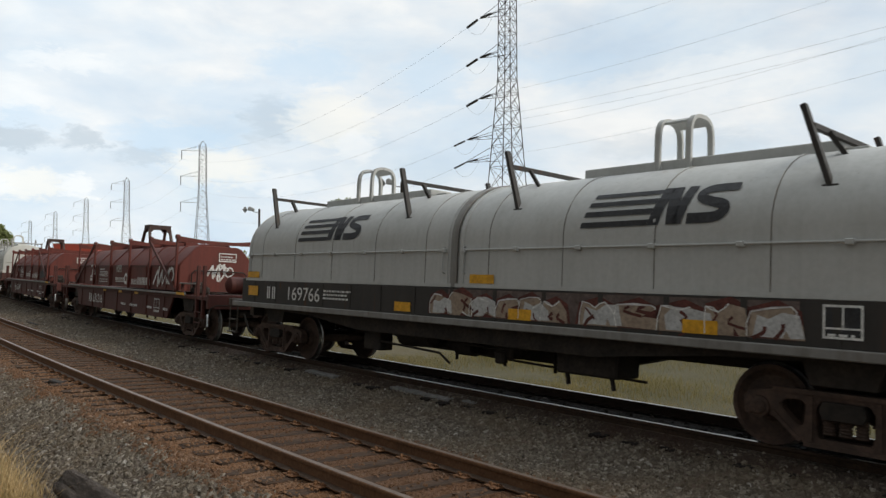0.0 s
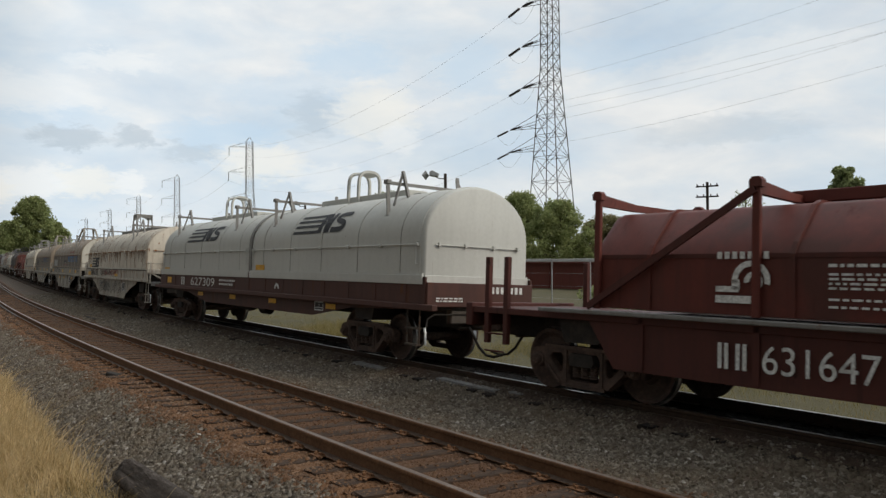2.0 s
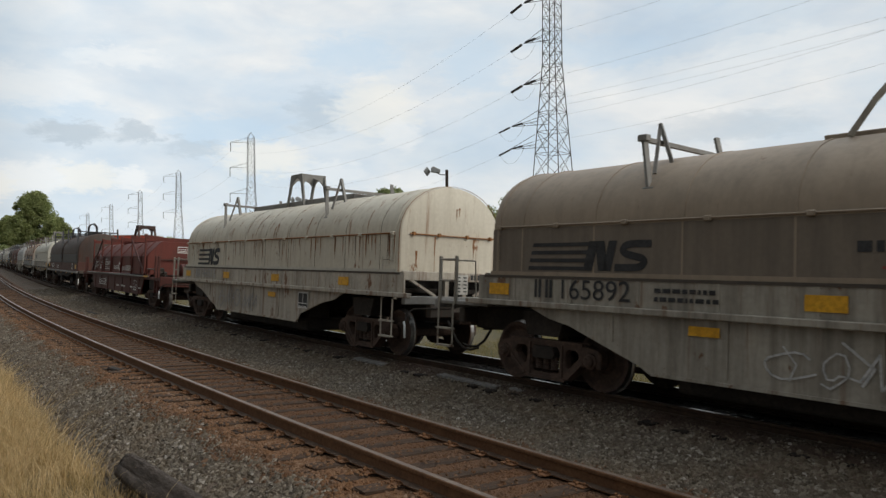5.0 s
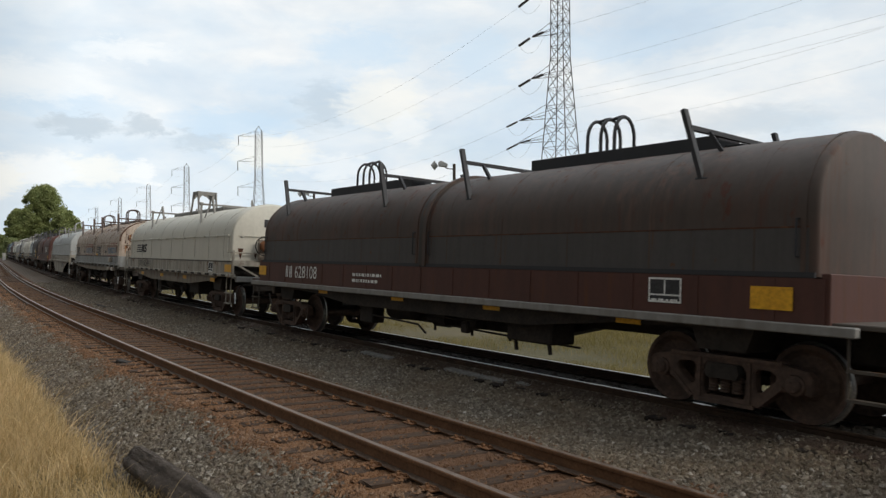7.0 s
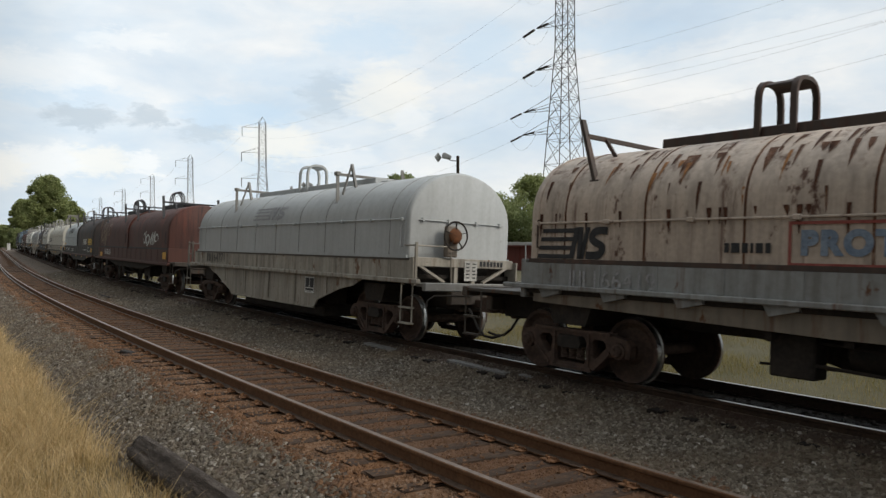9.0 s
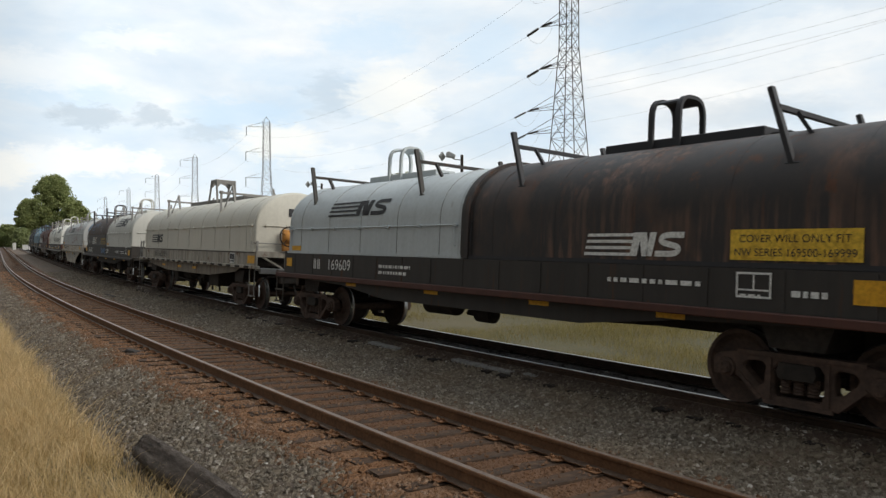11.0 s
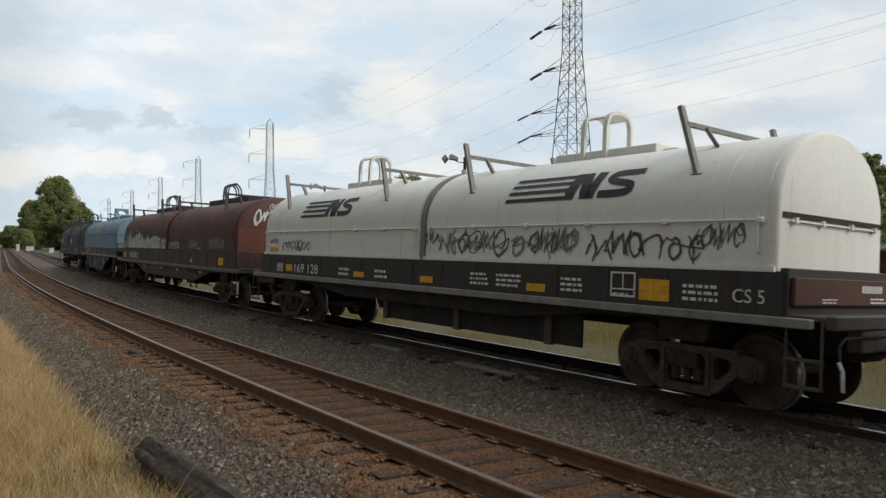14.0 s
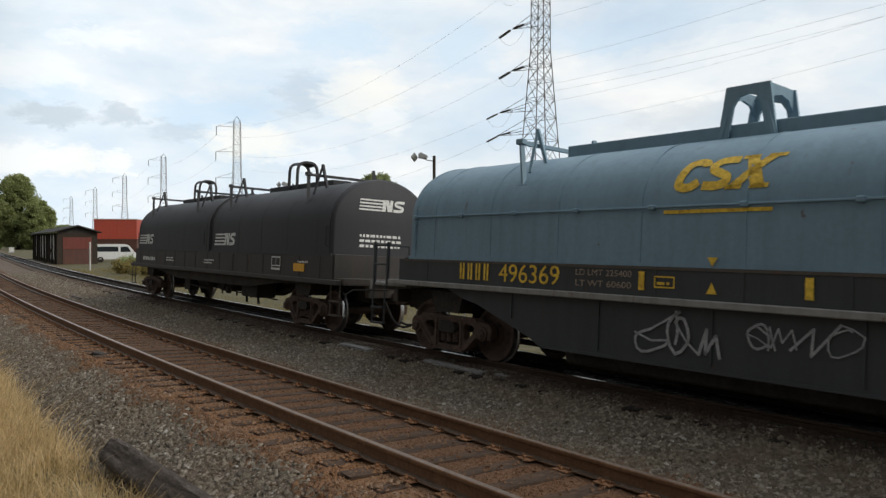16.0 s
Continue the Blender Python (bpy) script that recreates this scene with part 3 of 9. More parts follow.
def wheel_mesh():
    bm = bmesh.new()
    lathe_y(bm, [(0.0, 0.0), (0.13, 0.0), (0.14, -0.02), (0.20, 0.045), (0.33, 0.055), (0.385, 0.02), (0.40, -0.005), (0.452, -0.005), (0.457, 0.0), (0.462, 0.085),
                 (0.487, 0.10), (0.487, 0.128), (0.40, 0.128), (0.34, 0.09), (0.14, 0.09), (0.0, 0.10)], 36)
    me = finish(bm, 30)
    me.materials.append(M["truck_iron"])
    me.materials.append(M["wheel_rim"])
    for p in me.polygons:
        r = math.hypot(p.center.x, p.center.z)
        if r > 0.455 and r < 0.475:
            p.material_index = 1
    return me


def spring_mesh():
    bm = bmesh.new()
    prof = [(0.0, 0.25)]
    for k in range(6):
        prof += [(0.058, 0.25 + 0.034 * k), (0.070, 0.262 + 0.034 * k), (0.058, 0.274 + 0.034 * k)]
    lathe_y(bm, prof + [(0.0, 0.46)], 10)
    for v in bm.verts:
        v.co = Vector((v.co.x, v.co.z, v.co.y))
    return finish(bm, 40)


def bearing_mesh():
    bm = bmesh.new()
    lathe_y(bm, [(0.0, -0.10), (0.07, -0.10), (0.085, -0.085), (0.085, -0.05), (0.115, -0.045), (0.12, 0.03), (0.10, 0.06), (0.0, 0.06)], 16)
    for a in range(3):
        box(bm, 0.045 * math.cos(2.1 * a) - 0.014, 0.045 * math.cos(2.1 * a) + 0.014, -0.118, -0.095, 0.045 * math.sin(2.1 * a) - 0.014, 0.045 * math.sin(2.1 * a) + 0.014)
    return finish(bm)


def bolster_mesh():
    bm = bmesh.new()
    prism(bm, [(-0.20, 0.42), (0.20, 0.42), (0.23, 0.50), (0.20, 0.60), (-0.20, 0.60), (-0.23, 0.50)], -1.14, 1.14)
    box(bm, -0.22, 0.22, -0.35, 0.35, 0.60, 0.74, 0.02)
    for s in (-1, 1):
        beam(bm, (s * 0.36, -0.8, 0.42), (s * 0.36, 0.8, 0.42), 0.07, 0.10)
    return finish(bm)


SHARED = {}


def shared(key, make, mat=None):
    if key not in SHARED:
        me = make()
        if mat is not None and not me.materials:
            me.materials.append(mat)
        SHARED[key] = me
    return SHARED[key]


WHEEL_R = 0.457


def child(name, me, parent, m):
    ob = new(name, me)
    ob.parent = parent
    ob.matrix_basis = m
    return ob


def truck(car, x):
    t = child("truck", shared("bolster", bolster_mesh, M["dark_iron"]), car, pose(x, 0, 0))
    for side in (-1, 1):
        child("side_frame", shared("side_frame", side_frame_mesh, M["truck_iron"]), t, pose(0, side * 1.0, 0))
        for x2 in (-0.16, 0.0, 0.16):
            child("spring", shared("spring", spring_mesh, M["truck_iron"]), t, pose(x2, side * 1.03, 0))
    for wx in (-0.89, 0.89):
        child("axle", shared("axle", lambda: finish(lathe_y(bmesh.new(), [(0.0, -1.06), (0.075, -1.06), (0.075, -0.80), (0.09, -0.70), (0.085, 0.70), (0.075, 0.8), (0.075, 1.06), (0.0, 1.06)], 12), 40), M["truck_iron"]), t, pose(wx, 0, WHEEL_R))
        for side in (-1, 1):
            child("wheel", shared("wheel", wheel_mesh), t, pose(wx, side * 0.805, WHEEL_R, 0, 0, 0 if side < 0 else 180))
            child("bearing", shared("bearing", bearing_mesh, M["truck_iron"]), t, pose(wx, side * 1.06, WHEEL_R, 0, 0, 0 if side < 0 else 180))
    return t


def coupler(car, x, sgn):
    bm = bmesh.new()
    box(bm, -0.55, 0.05, -0.07, 0.07, 0.76, 0.92, 0.02)
    prism(bm, [(0.0, 0.70), (0.30, 0.70), (0.34, 0.76), (0.34, 0.94), (0.28, 0.99), (0.0, 0.97)], -0.16, 0.02)
    box(bm, 0.05, 0.26, 0.02, 0.18, 0.72, 0.96, 0.03)
    box(bm, -0.62, -0.50, -0.30, 0.30, 0.66, 1.02, 0.02)
    ob = part("coupler", bm, M["truck_iron"], car)
    ob.matrix_basis = pose(x, 0, 0, 0, 0, 0 if sgn > 0 else 180)
    hose = tube(bmesh.new(), [(-0.15, -0.30, 0.74), (0.0, -0.32, 0.60), (0.14, -0.30, 0.40), (0.30, -0.26, 0.27), (0.46, -0.20, 0.25), (0.60, -0.12, 0.30)], 0.026, 6)
    h = part("air_hose", hose, M["dark_iron"], car, smooth=60)
    h.matrix_basis = pose(x - sgn * 0.05, 0, 0, 0, 0, 0 if sgn > 0 else 180)
    rod = tube(bmesh.new(), [(0.10, -0.10, 1.02), (-0.05, -0.20, 0.98), (-0.06, -1.05, 0.98), (-0.04, -1.22, 0.90), (0.02, -1.30, 0.66)], 0.016, 5)
    r = part("uncoupling_lever", rod, M["dark_iron"], car, smooth=60)
    r.matrix_basis = pose(x - sgn * 0.25, 0, 0, 0, 0, 0 if sgn > 0 else 180)
    grip = part("lever_grip", tube(bmesh.new(), [(0.0, -1.31, 0.74), (0.05, -1.32, 0.66), (0.06, -1.32, 0.44)], 0.022, 6), M["bright_rod"], r, "bare bright lever grip", smooth=60)


def brake_wheel(car, x, y, z, mat, axis_x=True):
    bm = bmesh.new()
    n = 24
    tube(bm, [(0, 0.28 * math.cos(2 * math.pi * k / n), 0.28 * math.sin(2 * math.pi * k / n)) for k in range(n + 1)], 0.018, 6)
    for k in range(5):
        a = 2 * math.pi * k / 5 + 0.3
        beam(bm, (0, 0.05 * math.cos(a), 0.05 * math.sin(a)), (0, 0.27 * math.cos(a), 0.27 * math.sin(a)), 0.03, 0.012)
    box(bm, -0.10, 0.03, -0.06, 0.06, -0.06, 0.06, 0.015)
    w = part("brake_wheel", bm, M["dark_iron"], car)
    w.matrix_basis = pose(x, y, z)
    dish = bmesh.new()
    prof = [(0.0, 0.045), (0.07, 0.04), (0.15, 0.0), (0.16, -0.02), (0.0, -0.02)]
    lathe_y(dish, [(r, -q) for r, q in prof], 16)
    d = part("hub_dish", dish, mat if mat.name == "orange_brake_housing" else M["rust_paint"], w, smooth=40)
    d.matrix_basis = pose(0.0, 0, 0, 0, 0, 90)
    g = bmesh.new()
    prism(g, [(-0.24, -0.42), (-0.10, -0.42), (-0.08, 0.08), (-0.14, 0.2), (-0.24, 0.2)], -0.15, 0.15)
    bmesh.ops.bevel(g, geom=list(g.edges), offset=0.025, segments=1, affect="EDGES")
    part("brake_housing", g, mat, w)


def ladder(car, x, y, z0, z1, mat, width=0.42, steps=3, along=True):
    bm = bmesh.new()
    d = (width / 2, 0) if along else (0, width / 2)
    for s in (-1, 1):
        tube(bm, [(x + s * d[0], y + s * d[1], z0), (x + s * d[0], y + s * d[1], z1)], 0.02, 5)
    for k in range(steps):
        z = z0 + (z1 - z0) * (k + 0.1) / steps
        tube(bm, [(x - d[0], y - d[1], z), (x + d[0], y + d[1], z)], 0.016, 5)
    part("ladder", bm, mat, car, smooth=60)


def grab(bm, p, q, out=(0, -0.09, 0)):
    p, q, out = Vector(p), Vector(q), Vector(out)
    tube(bm, [p, p + out, q + out, q], 0.014, 5)


def underframe(car, half, depth, mat=None, gear=True):
    """Centre sill, cross bearers, brake gear below the deck."""
    mat = mat or M["dark_iron"]
    bm = bmesh.new()
    prism(bm, [(-half, 0.78), (-half * 0.62, 0.78), (-half * 0.42, depth), (half * 0.42, depth), (half * 0.62, 0.78), (half, 0.78), (half, 1.15), (-half, 1.15)], -0.24, 0.24)
    part("centre_sill", bm, mat, car)
    rnd = random.Random(int(half * 100))
    for k in range(-3, 4):
        b = bmesh.new()
        x = k * half * 0.17
        prism(b, [(x - 0.05, 0.62), (x + 0.05, 0.62), (x + 0.05, 1.1), (x - 0.05, 1.1)], -1.32, 1.32)
        for v in b.verts:
            if abs(v.co.y) > 1 and v.co.z < 0.7:
                v.co.z += 0.25
        part("cross_bearer", b, mat, car)
    res = lathe_y(bmesh.new(), [(0.0, -0.5), (0.10, -0.5), (0.2, -0.44), (0.21, 0.44), (0.1, 0.5), (0.0, 0.5)], 14)
    o = part("air_reservoir", res, mat, car, smooth=40)
    o.matrix_basis = pose(-half * 0.28, -0.75, 0.78, 0, 0, 90)
    cyl = lathe_y(bmesh.new(), [(0.0, -0.32), (0.15, -0.32), (0.15, 0.1), (0.06, 0.16), (0.05, 0.42), (0.0, 0.42)], 12)
    o = part("brake_cylinder", cyl, mat, car, smooth=40)
    o.matrix_basis = pose(-half * 0.08, -0.62, 0.66, 0, 0, 90)
    if not gear:
        return
    rods = bmesh.new()
    tube(rods, [(-half * 0.6, -0.5, 0.5), (-half * 0.2, -0.7, 0.6), (half * 0.25, -0.65, 0.52), (half * 0.6, -0.5, 0.46)], 0.02, 5)
    tube(rods, [(-half * 0.55, -1.0, 0.9), (half * 0.1, -1.05, 0.72), (half * 0.55, -0.95, 0.85)], 0.017, 5)
    for x in (-0.12, 0.1, 0.3):
        beam(rods, (half * x, -0.6, 0.95), (half * x + 0.05, -0.62, 0.42), 0.05, 0.03)
    part("brake_rod", rods, mat, car)
    valve = bmesh.new()
    box(valve, half * 0.12, half * 0.12 + 0.42, -1.02, -0.66, 0.58, 0.92, 0.04)
    box(valve, half * 0.12 + 0.1, half * 0.12 + 0.3, -1.1, -0.95, 0.50, 0.7, 0.03)
    part("control_valve", valve, mat, car)
    kit = bmesh.new()
    box(kit, half * 0.38, half * 0.38 + 1.05, -1.12, -0.5, 0.50, 0.98, 0.03)
    for dx in (0.12, 0.9):
        beam(kit, (half * 0.38 + dx, -1.0, 0.52), (half * 0.38 + dx + 0.04, -1.0, 0.34), 0.06, 0.04)
    part("equipment_box", kit, mat, car)
    shaft = bmesh.new()
    tube(shaft, [(-half * 0.45, -1.12, 0.62), (-half * 0.1, -1.14, 0.55), (-half * 0.05, -1.14, 0.40)], 0.022, 6)
    box(shaft, -half * 0.52, -half * 0.42, -1.15, -0.8, 0.44, 0.95, 0.02)
    part("brake_lever", shaft, mat, car)


# ---------- the train: hoods ----------
HW, HZ0, HZ1, HZ2 = 1.45, 1.68, 2.43, 3.44


def hood_profile(kind):
    if kind == "trough":
        half = [(-1.36, 1.30), (-1.36, 2.02), (-1.28, 2.14), (-0.80, 2.60), (-0.66, 2.65)]
        return half + [(-y, z) for y, z in half[::-1]]
    pts = [(-HW, HZ0), (-HW, HZ1)]
    n = 20
    p = 2.0 if kind == "round" else 2.35
    for i in range(1, n):
        a = math.pi * i / n
        c, s = math.cos(a), math.sin(a)
        pts.append((-HW * math.copysign(abs(c) ** (2 / p), c), HZ1 + (HZ2 - HZ1) * s ** (2 / p)))
    return pts + [(HW, HZ1), (HW, HZ0)]


def hood_skin(x0, x1, kind, grow=0.0, ends=True):
    prof = hood_profile(kind)
    cz = 2.2
    bm = bmesh.new()
    rim = [(0.0, 0.958), (0.014, 0.975), (0.04, 0.990), (0.08, 0.998), (0.12, 1.0)]
    secs = [(x0 + a, k) for a, k in rim] + [(x1 - a, k) for a, k in rim[::-1]] if ends else [(x0, 1.0), (x1, 1.0)]
    rings = []
    for x, k in secs:
        k += grow
        rings.append([bm.verts.new((x, y * k, (cz + (z - cz) * k) if z > cz else z)) for y, z in prof])
    for a, b in zip(rings, rings[1:]):
        for i in range(len(prof) - 1):
            bm.faces.new((a[i], a[i + 1], b[i + 1], b[i]))
    if ends:
        bm.faces.new(rings[0])
        bm.faces.new(rings[-1][::-1])
    return bm


def surf(kind, u):
    """Point (y, z) and outward normal on the near flank, u metres up from the hood's lower edge."""
    prof = hood_profile(kind)
    for (y0, z0), (y1, z1) in zip(prof, prof[1:]):
        d = math.hypot(y1 - y0, z1 - z0)
        if u <= d:
            f = u / d
            return (y0 + f * (y1 - y0), z0 + f * (z1 - z0)), ((z0 - z1) / d, (y1 - y0) / d)
        u -= d
    return prof[-1], (0, 1)


def hood_band(x, kind, w=0.05, t=0.018):
    prof = hood_profile(kind)
    bm = bmesh.new()
    rings = []
    for dx, g in ((-w / 2, 0.001), (-w / 2, t), (w / 2, t), (w / 2, 0.001)):
        ring = []
        for i, (y, z) in enumerate(prof):
            a, b = prof[max(i - 1, 0)], prof[min(i + 1, len(prof) - 1)]
            d = math.hypot(b[0] - a[0], b[1] - a[1])
            ring.append(bm.verts.new((x + dx, y - (b[1] - a[1]) / d * g, z + (b[0] - a[0]) / d * g)))
        rings.append(ring)
    for a, b in zip(rings, rings[1:]):
        for i in range(len(prof) - 1):
            bm.faces.new((a[i], a[i + 1], b[i + 1], b[i]))
    return bm


def lifting_loops(x, mat, hood, tall=0.72, thin=False, board=1.85, dx0=-0.31):
    wide = 0.27 if thin == 3 else 0.33
    for dx in ((dx0 - 0.25, dx0 + 0.03, dx0 + 0.31) if thin == 3 else (dx0 - 0.24, dx0 + 0.24)):
        bm = bmesh.new()
        pts = [(-wide, HZ2 - 0.05), (-wide, HZ2 + tall * 0.55)]
        k = 1.0 if thin == 3 else 0.72      # squarer shoulders on the plate loops
        pts += [(-wide * math.copysign(abs(math.cos(a)) ** k, math.cos(a)), HZ2 + tall * 0.55 + tall * 0.45 * math.sin(a) ** k) for a in np.linspace(0.2, math.pi - 0.2, 13)]
        pts += [(wide, HZ2 + tall * 0.55), (wide, HZ2 - 0.05)]
        if thin:
            tube(bm, [(x + dx, y, z) for y, z in pts], 0.030, 6)
        else:
            w, t = 0.042, 0.028
            rings = []
            for i, (y, z) in enumerate(pts):
                a, b = pts[max(i - 1, 0)], pts[min(i + 1, len(pts) - 1)]
                d = math.hypot(b[0] - a[0], b[1] - a[1])
                ny, nz = -(b[1] - a[1]) / d, (b[0] - a[0]) / d
                rings.append([bm.verts.new((x + dx + ex, y + ny * et, z + nz * et)) for ex, et in ((-w, -t), (w, -t), (w, t), (-w, t))])
            for a, b in zip(rings, rings[1:]):
                for k in range(4):
                    bm.faces.new((a[k], a[(k + 1) % 4], b[(k + 1) % 4], b[k]))
        part("lifting_loop", bm, mat, hood, smooth=40)
    if thin == 3:
        for a in (dx0 - 0.25, dx0 + 0.03):
            zt = HZ2 + tall * 0.985
            part("hoop_tie", tube(bmesh.new(), [(x + a, 0, zt), (x + a + 0.10, 0.10, zt + 0.05), (x + a + 0.18, 0.10, zt + 0.05), (x + a + 0.28, 0, zt)], 0.026, 6), mat, hood, smooth=60)
    if not thin or thin == 2:
        # curved plate that ties the two loops together over their crowns
        pl = bmesh.new()
        rows = []
        for k in range(9):
            g = radians(48 + 84 * k / 8)
            cy, cz = -wide * math.copysign(abs(math.cos(g)) ** 0.72, math.cos(g)), HZ2 + tall * 0.55 + tall * 0.45 * math.sin(g) ** 0.72
            rows.append([pl.verts.new((x + dx0 + sx * 0.25, cy, cz + dz)) for sx, dz in ((-1, 0.0), (1, 0.0), (1, -0.03), (-1, -0.03))])
        for p, q in zip(rows, rows[1:]):
            for k in range(4):
                pl.faces.new((p[k], p[(k + 1) % 4], q[(k + 1) % 4], q[k]))
        for e in (rows[0], rows[-1][::-1]):
            pl.faces.new(e)
        part("crown_plate", pl, mat, hood, smooth=40)
    pl = bmesh.new()
    box(pl, x - board, x + board, -0.30, 0.30, HZ2 - 0.06, HZ2 + (0.17 if thin == 3 else 0.11), 0.012)
    box(pl, x + board, x + board + 0.27, -0.12, 0.12, HZ2 - 0.03, HZ2 + 0.04, 0.01)
    part("roof_board", pl, mat, hood)


def lifting_frame(x, mat, hood, tall=0.84, half=3.1, rise=0.15, board_mat=None, foot=0.56, head=0.30):
    """Gusseted plates: four tapered legs that widen into a flat head."""
    bm = bmesh.new()
    top, z0 = HZ2 + tall, HZ2 - 0.04
    toe = 0.14 if foot < 0.5 else 0.075
    apex = top - (0.12 if foot < 0.5 else 0.10)
    for sy in (-1, 1):
        kx, kz = head + 0.02 - toe * 0.6, top - 0.26
        out = [(x - foot, z0), (x - head - 0.05, top), (x + head + 0.05, top), (x + foot, z0), (x + foot - toe, z0), (x + kx, kz), (x + kx * 0.6, top - 0.15), (x, apex), (x - kx * 0.6, top - 0.15), (x - kx, kz), (x - foot + toe, z0)]
        prism(bm, out, sy * 0.38 - 0.022, sy * 0.38 + 0.022)
    for sx in (-1, 1):
        xc = x + sx * (head + 0.01)
        prism_x(bm, [(-0.40, top - 0.30), (-0.40, top - 0.004), (0.40, top - 0.004), (0.40, top - 0.30), (0.34, top - 0.28), (0.22, top - 0.16), (0, apex), (-0.22, top - 0.16), (-0.34, top - 0.28)], xc - 0.02, xc + 0.02)
        for sy in (-1, 1):
            beam(bm, (x + sx * (foot - 0.03), sy * 0.40, z0), (xc, sy * 0.38, top - 0.25), 0.055, 0.055)
    part("lifting_frame", bm, mat, hood)
    pl = B(x - half, x + half, -0.32, 0.32, HZ2 - 0.05, HZ2 + rise, 0.012)
    part("roof_board", pl, board_mat or mat, hood)


def spider_frame(x, mat, hood, plate_mat):
    """Four bowed legs that spread from a small head to wide feet, on a low plate."""
    top = HZ2 + 0.80
    for sx in (-1, 1):
        for sy in (-1, 1):
            lg = bmesh.new()
            way = [(0.16, 0.30, top - 0.04), (0.36, 0.34, top - 0.07), (0.52, 0.38, top - 0.20), (0.72, 0.46, top - 0.46), (0.95, 0.56, HZ2 - 0.06)]
            for a, b in zip(way, way[1:]):
                beam(lg, (x + sx * a[0], sy * a[1], a[2]), (x + sx * b[0], sy * b[1], b[2]), 0.10, 0.07)
            part("lifting_leg", lg, mat, hood)
    hd = bmesh.new()
    for sy in (-1, 1):
        prism(hd, [(x - 0.30, top - 0.16), (x - 0.24, top + 0.01), (x + 0.24, top + 0.01), (x + 0.30, top - 0.16), (x + 0.10, top - 0.06), (x - 0.10, top - 0.06)], sy * 0.32 - 0.04, sy * 0.32 + 0.04)
    box(hd, x - 0.22, x + 0.22, -0.30, 0.30, top - 0.05, top + 0.002, 0.01)
    for sy in (-1, 1):
        prism(hd, [(x - 0.09, HZ2 - 0.05), (x + 0.09, HZ2 - 0.05), (x + 0.13, top - 0.08), (x - 0.13, top - 0.08)], sy * 0.34 - 0.025, sy * 0.34 + 0.025)
    part("lifting_head", hd, mat, hood)
    part("roof_board", B(x - 1.3, x + 1.3, -0.42, 0.42, HZ2 - 0.16, HZ2 + 0.012, 0.012), plate_mat, hood)


def hood_post(x, mat, hood, braced):
    """Guide posts leaning out of the arch, joined by a bar across the roof."""
    for s in (-1, 1):
        bm = bmesh.new()
        box(bm, x - 0.09, x + 0.09, s * 1.25 - 0.05, s * 1.25 + 0.05, 2.80, 2.90, 0.01)
        if braced:
            # near leg and a taller inner leg that lean together
            beam(bm, (x, s * 1.25, 2.86), (x - 0.12, s * 1.22, 3.60), 0.08, 0.05)
            beam(bm, (x + 0.06, s * 0.74, 3.22), (x - 0.13, s * 0.80, 3.84), 0.08, 0.05)
            beam(bm, (x - 0.02, s * 1.10, 3.10), (x - 0.13, s * 0.80, 3.82), 0.05, 0.03)
            box(bm, x - 0.20, x - 0.05, s * 1.22 - 0.06, s * 1.22 + 0.06, 3.54, 3.63, 0.01)
        else:
            beam(bm, (x, s * 1.25, 2.86), (x - 0.30, s * 1.25, 3.81), 0.10, 0.06)
            beam(bm, (x - 0.02, s * 0.70, 3.26), (x - 0.20, s * 0.76, 3.56), 0.09, 0.05)
        part("guide_post", bm, mat, hood)
    bm = bmesh.new()
    xb = x - (0.13 if braced else 0.22)
    beam(bm, (xb, -1.23, 3.57), (xb, 1.23, 3.57), 0.07, 0.06)
    part("cross_bar", bm, mat, hood)


PALE = ("worn_grey_paint", "worn_off_white_paint", "cream_white_paint", "rust_streaked_cream_paint", "dull_silver_paint", "pale_blue_grey_paint", "clean_cream_paint", "cream_paint_with_rust_runs", "chalky_white_paint")
M["seam_rust"] = speckled("rusted_panel_seam", [(0.3, (0.06, 0.03, 0.02)), (0.55, (0.15, 0.07, 0.04)), (0.75, (0.34, 0.24, 0.18))], 5, 0.9, 0.1)
M["pale_plate"] = speckled("dirty_white_plate", [(0.3, (0.34, 0.33, 0.31)), (0.7, (0.55, 0.54, 0.51))], 4, 0.7, 0.05)
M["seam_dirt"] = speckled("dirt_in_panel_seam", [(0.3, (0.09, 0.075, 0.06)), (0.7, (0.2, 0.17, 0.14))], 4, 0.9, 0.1)


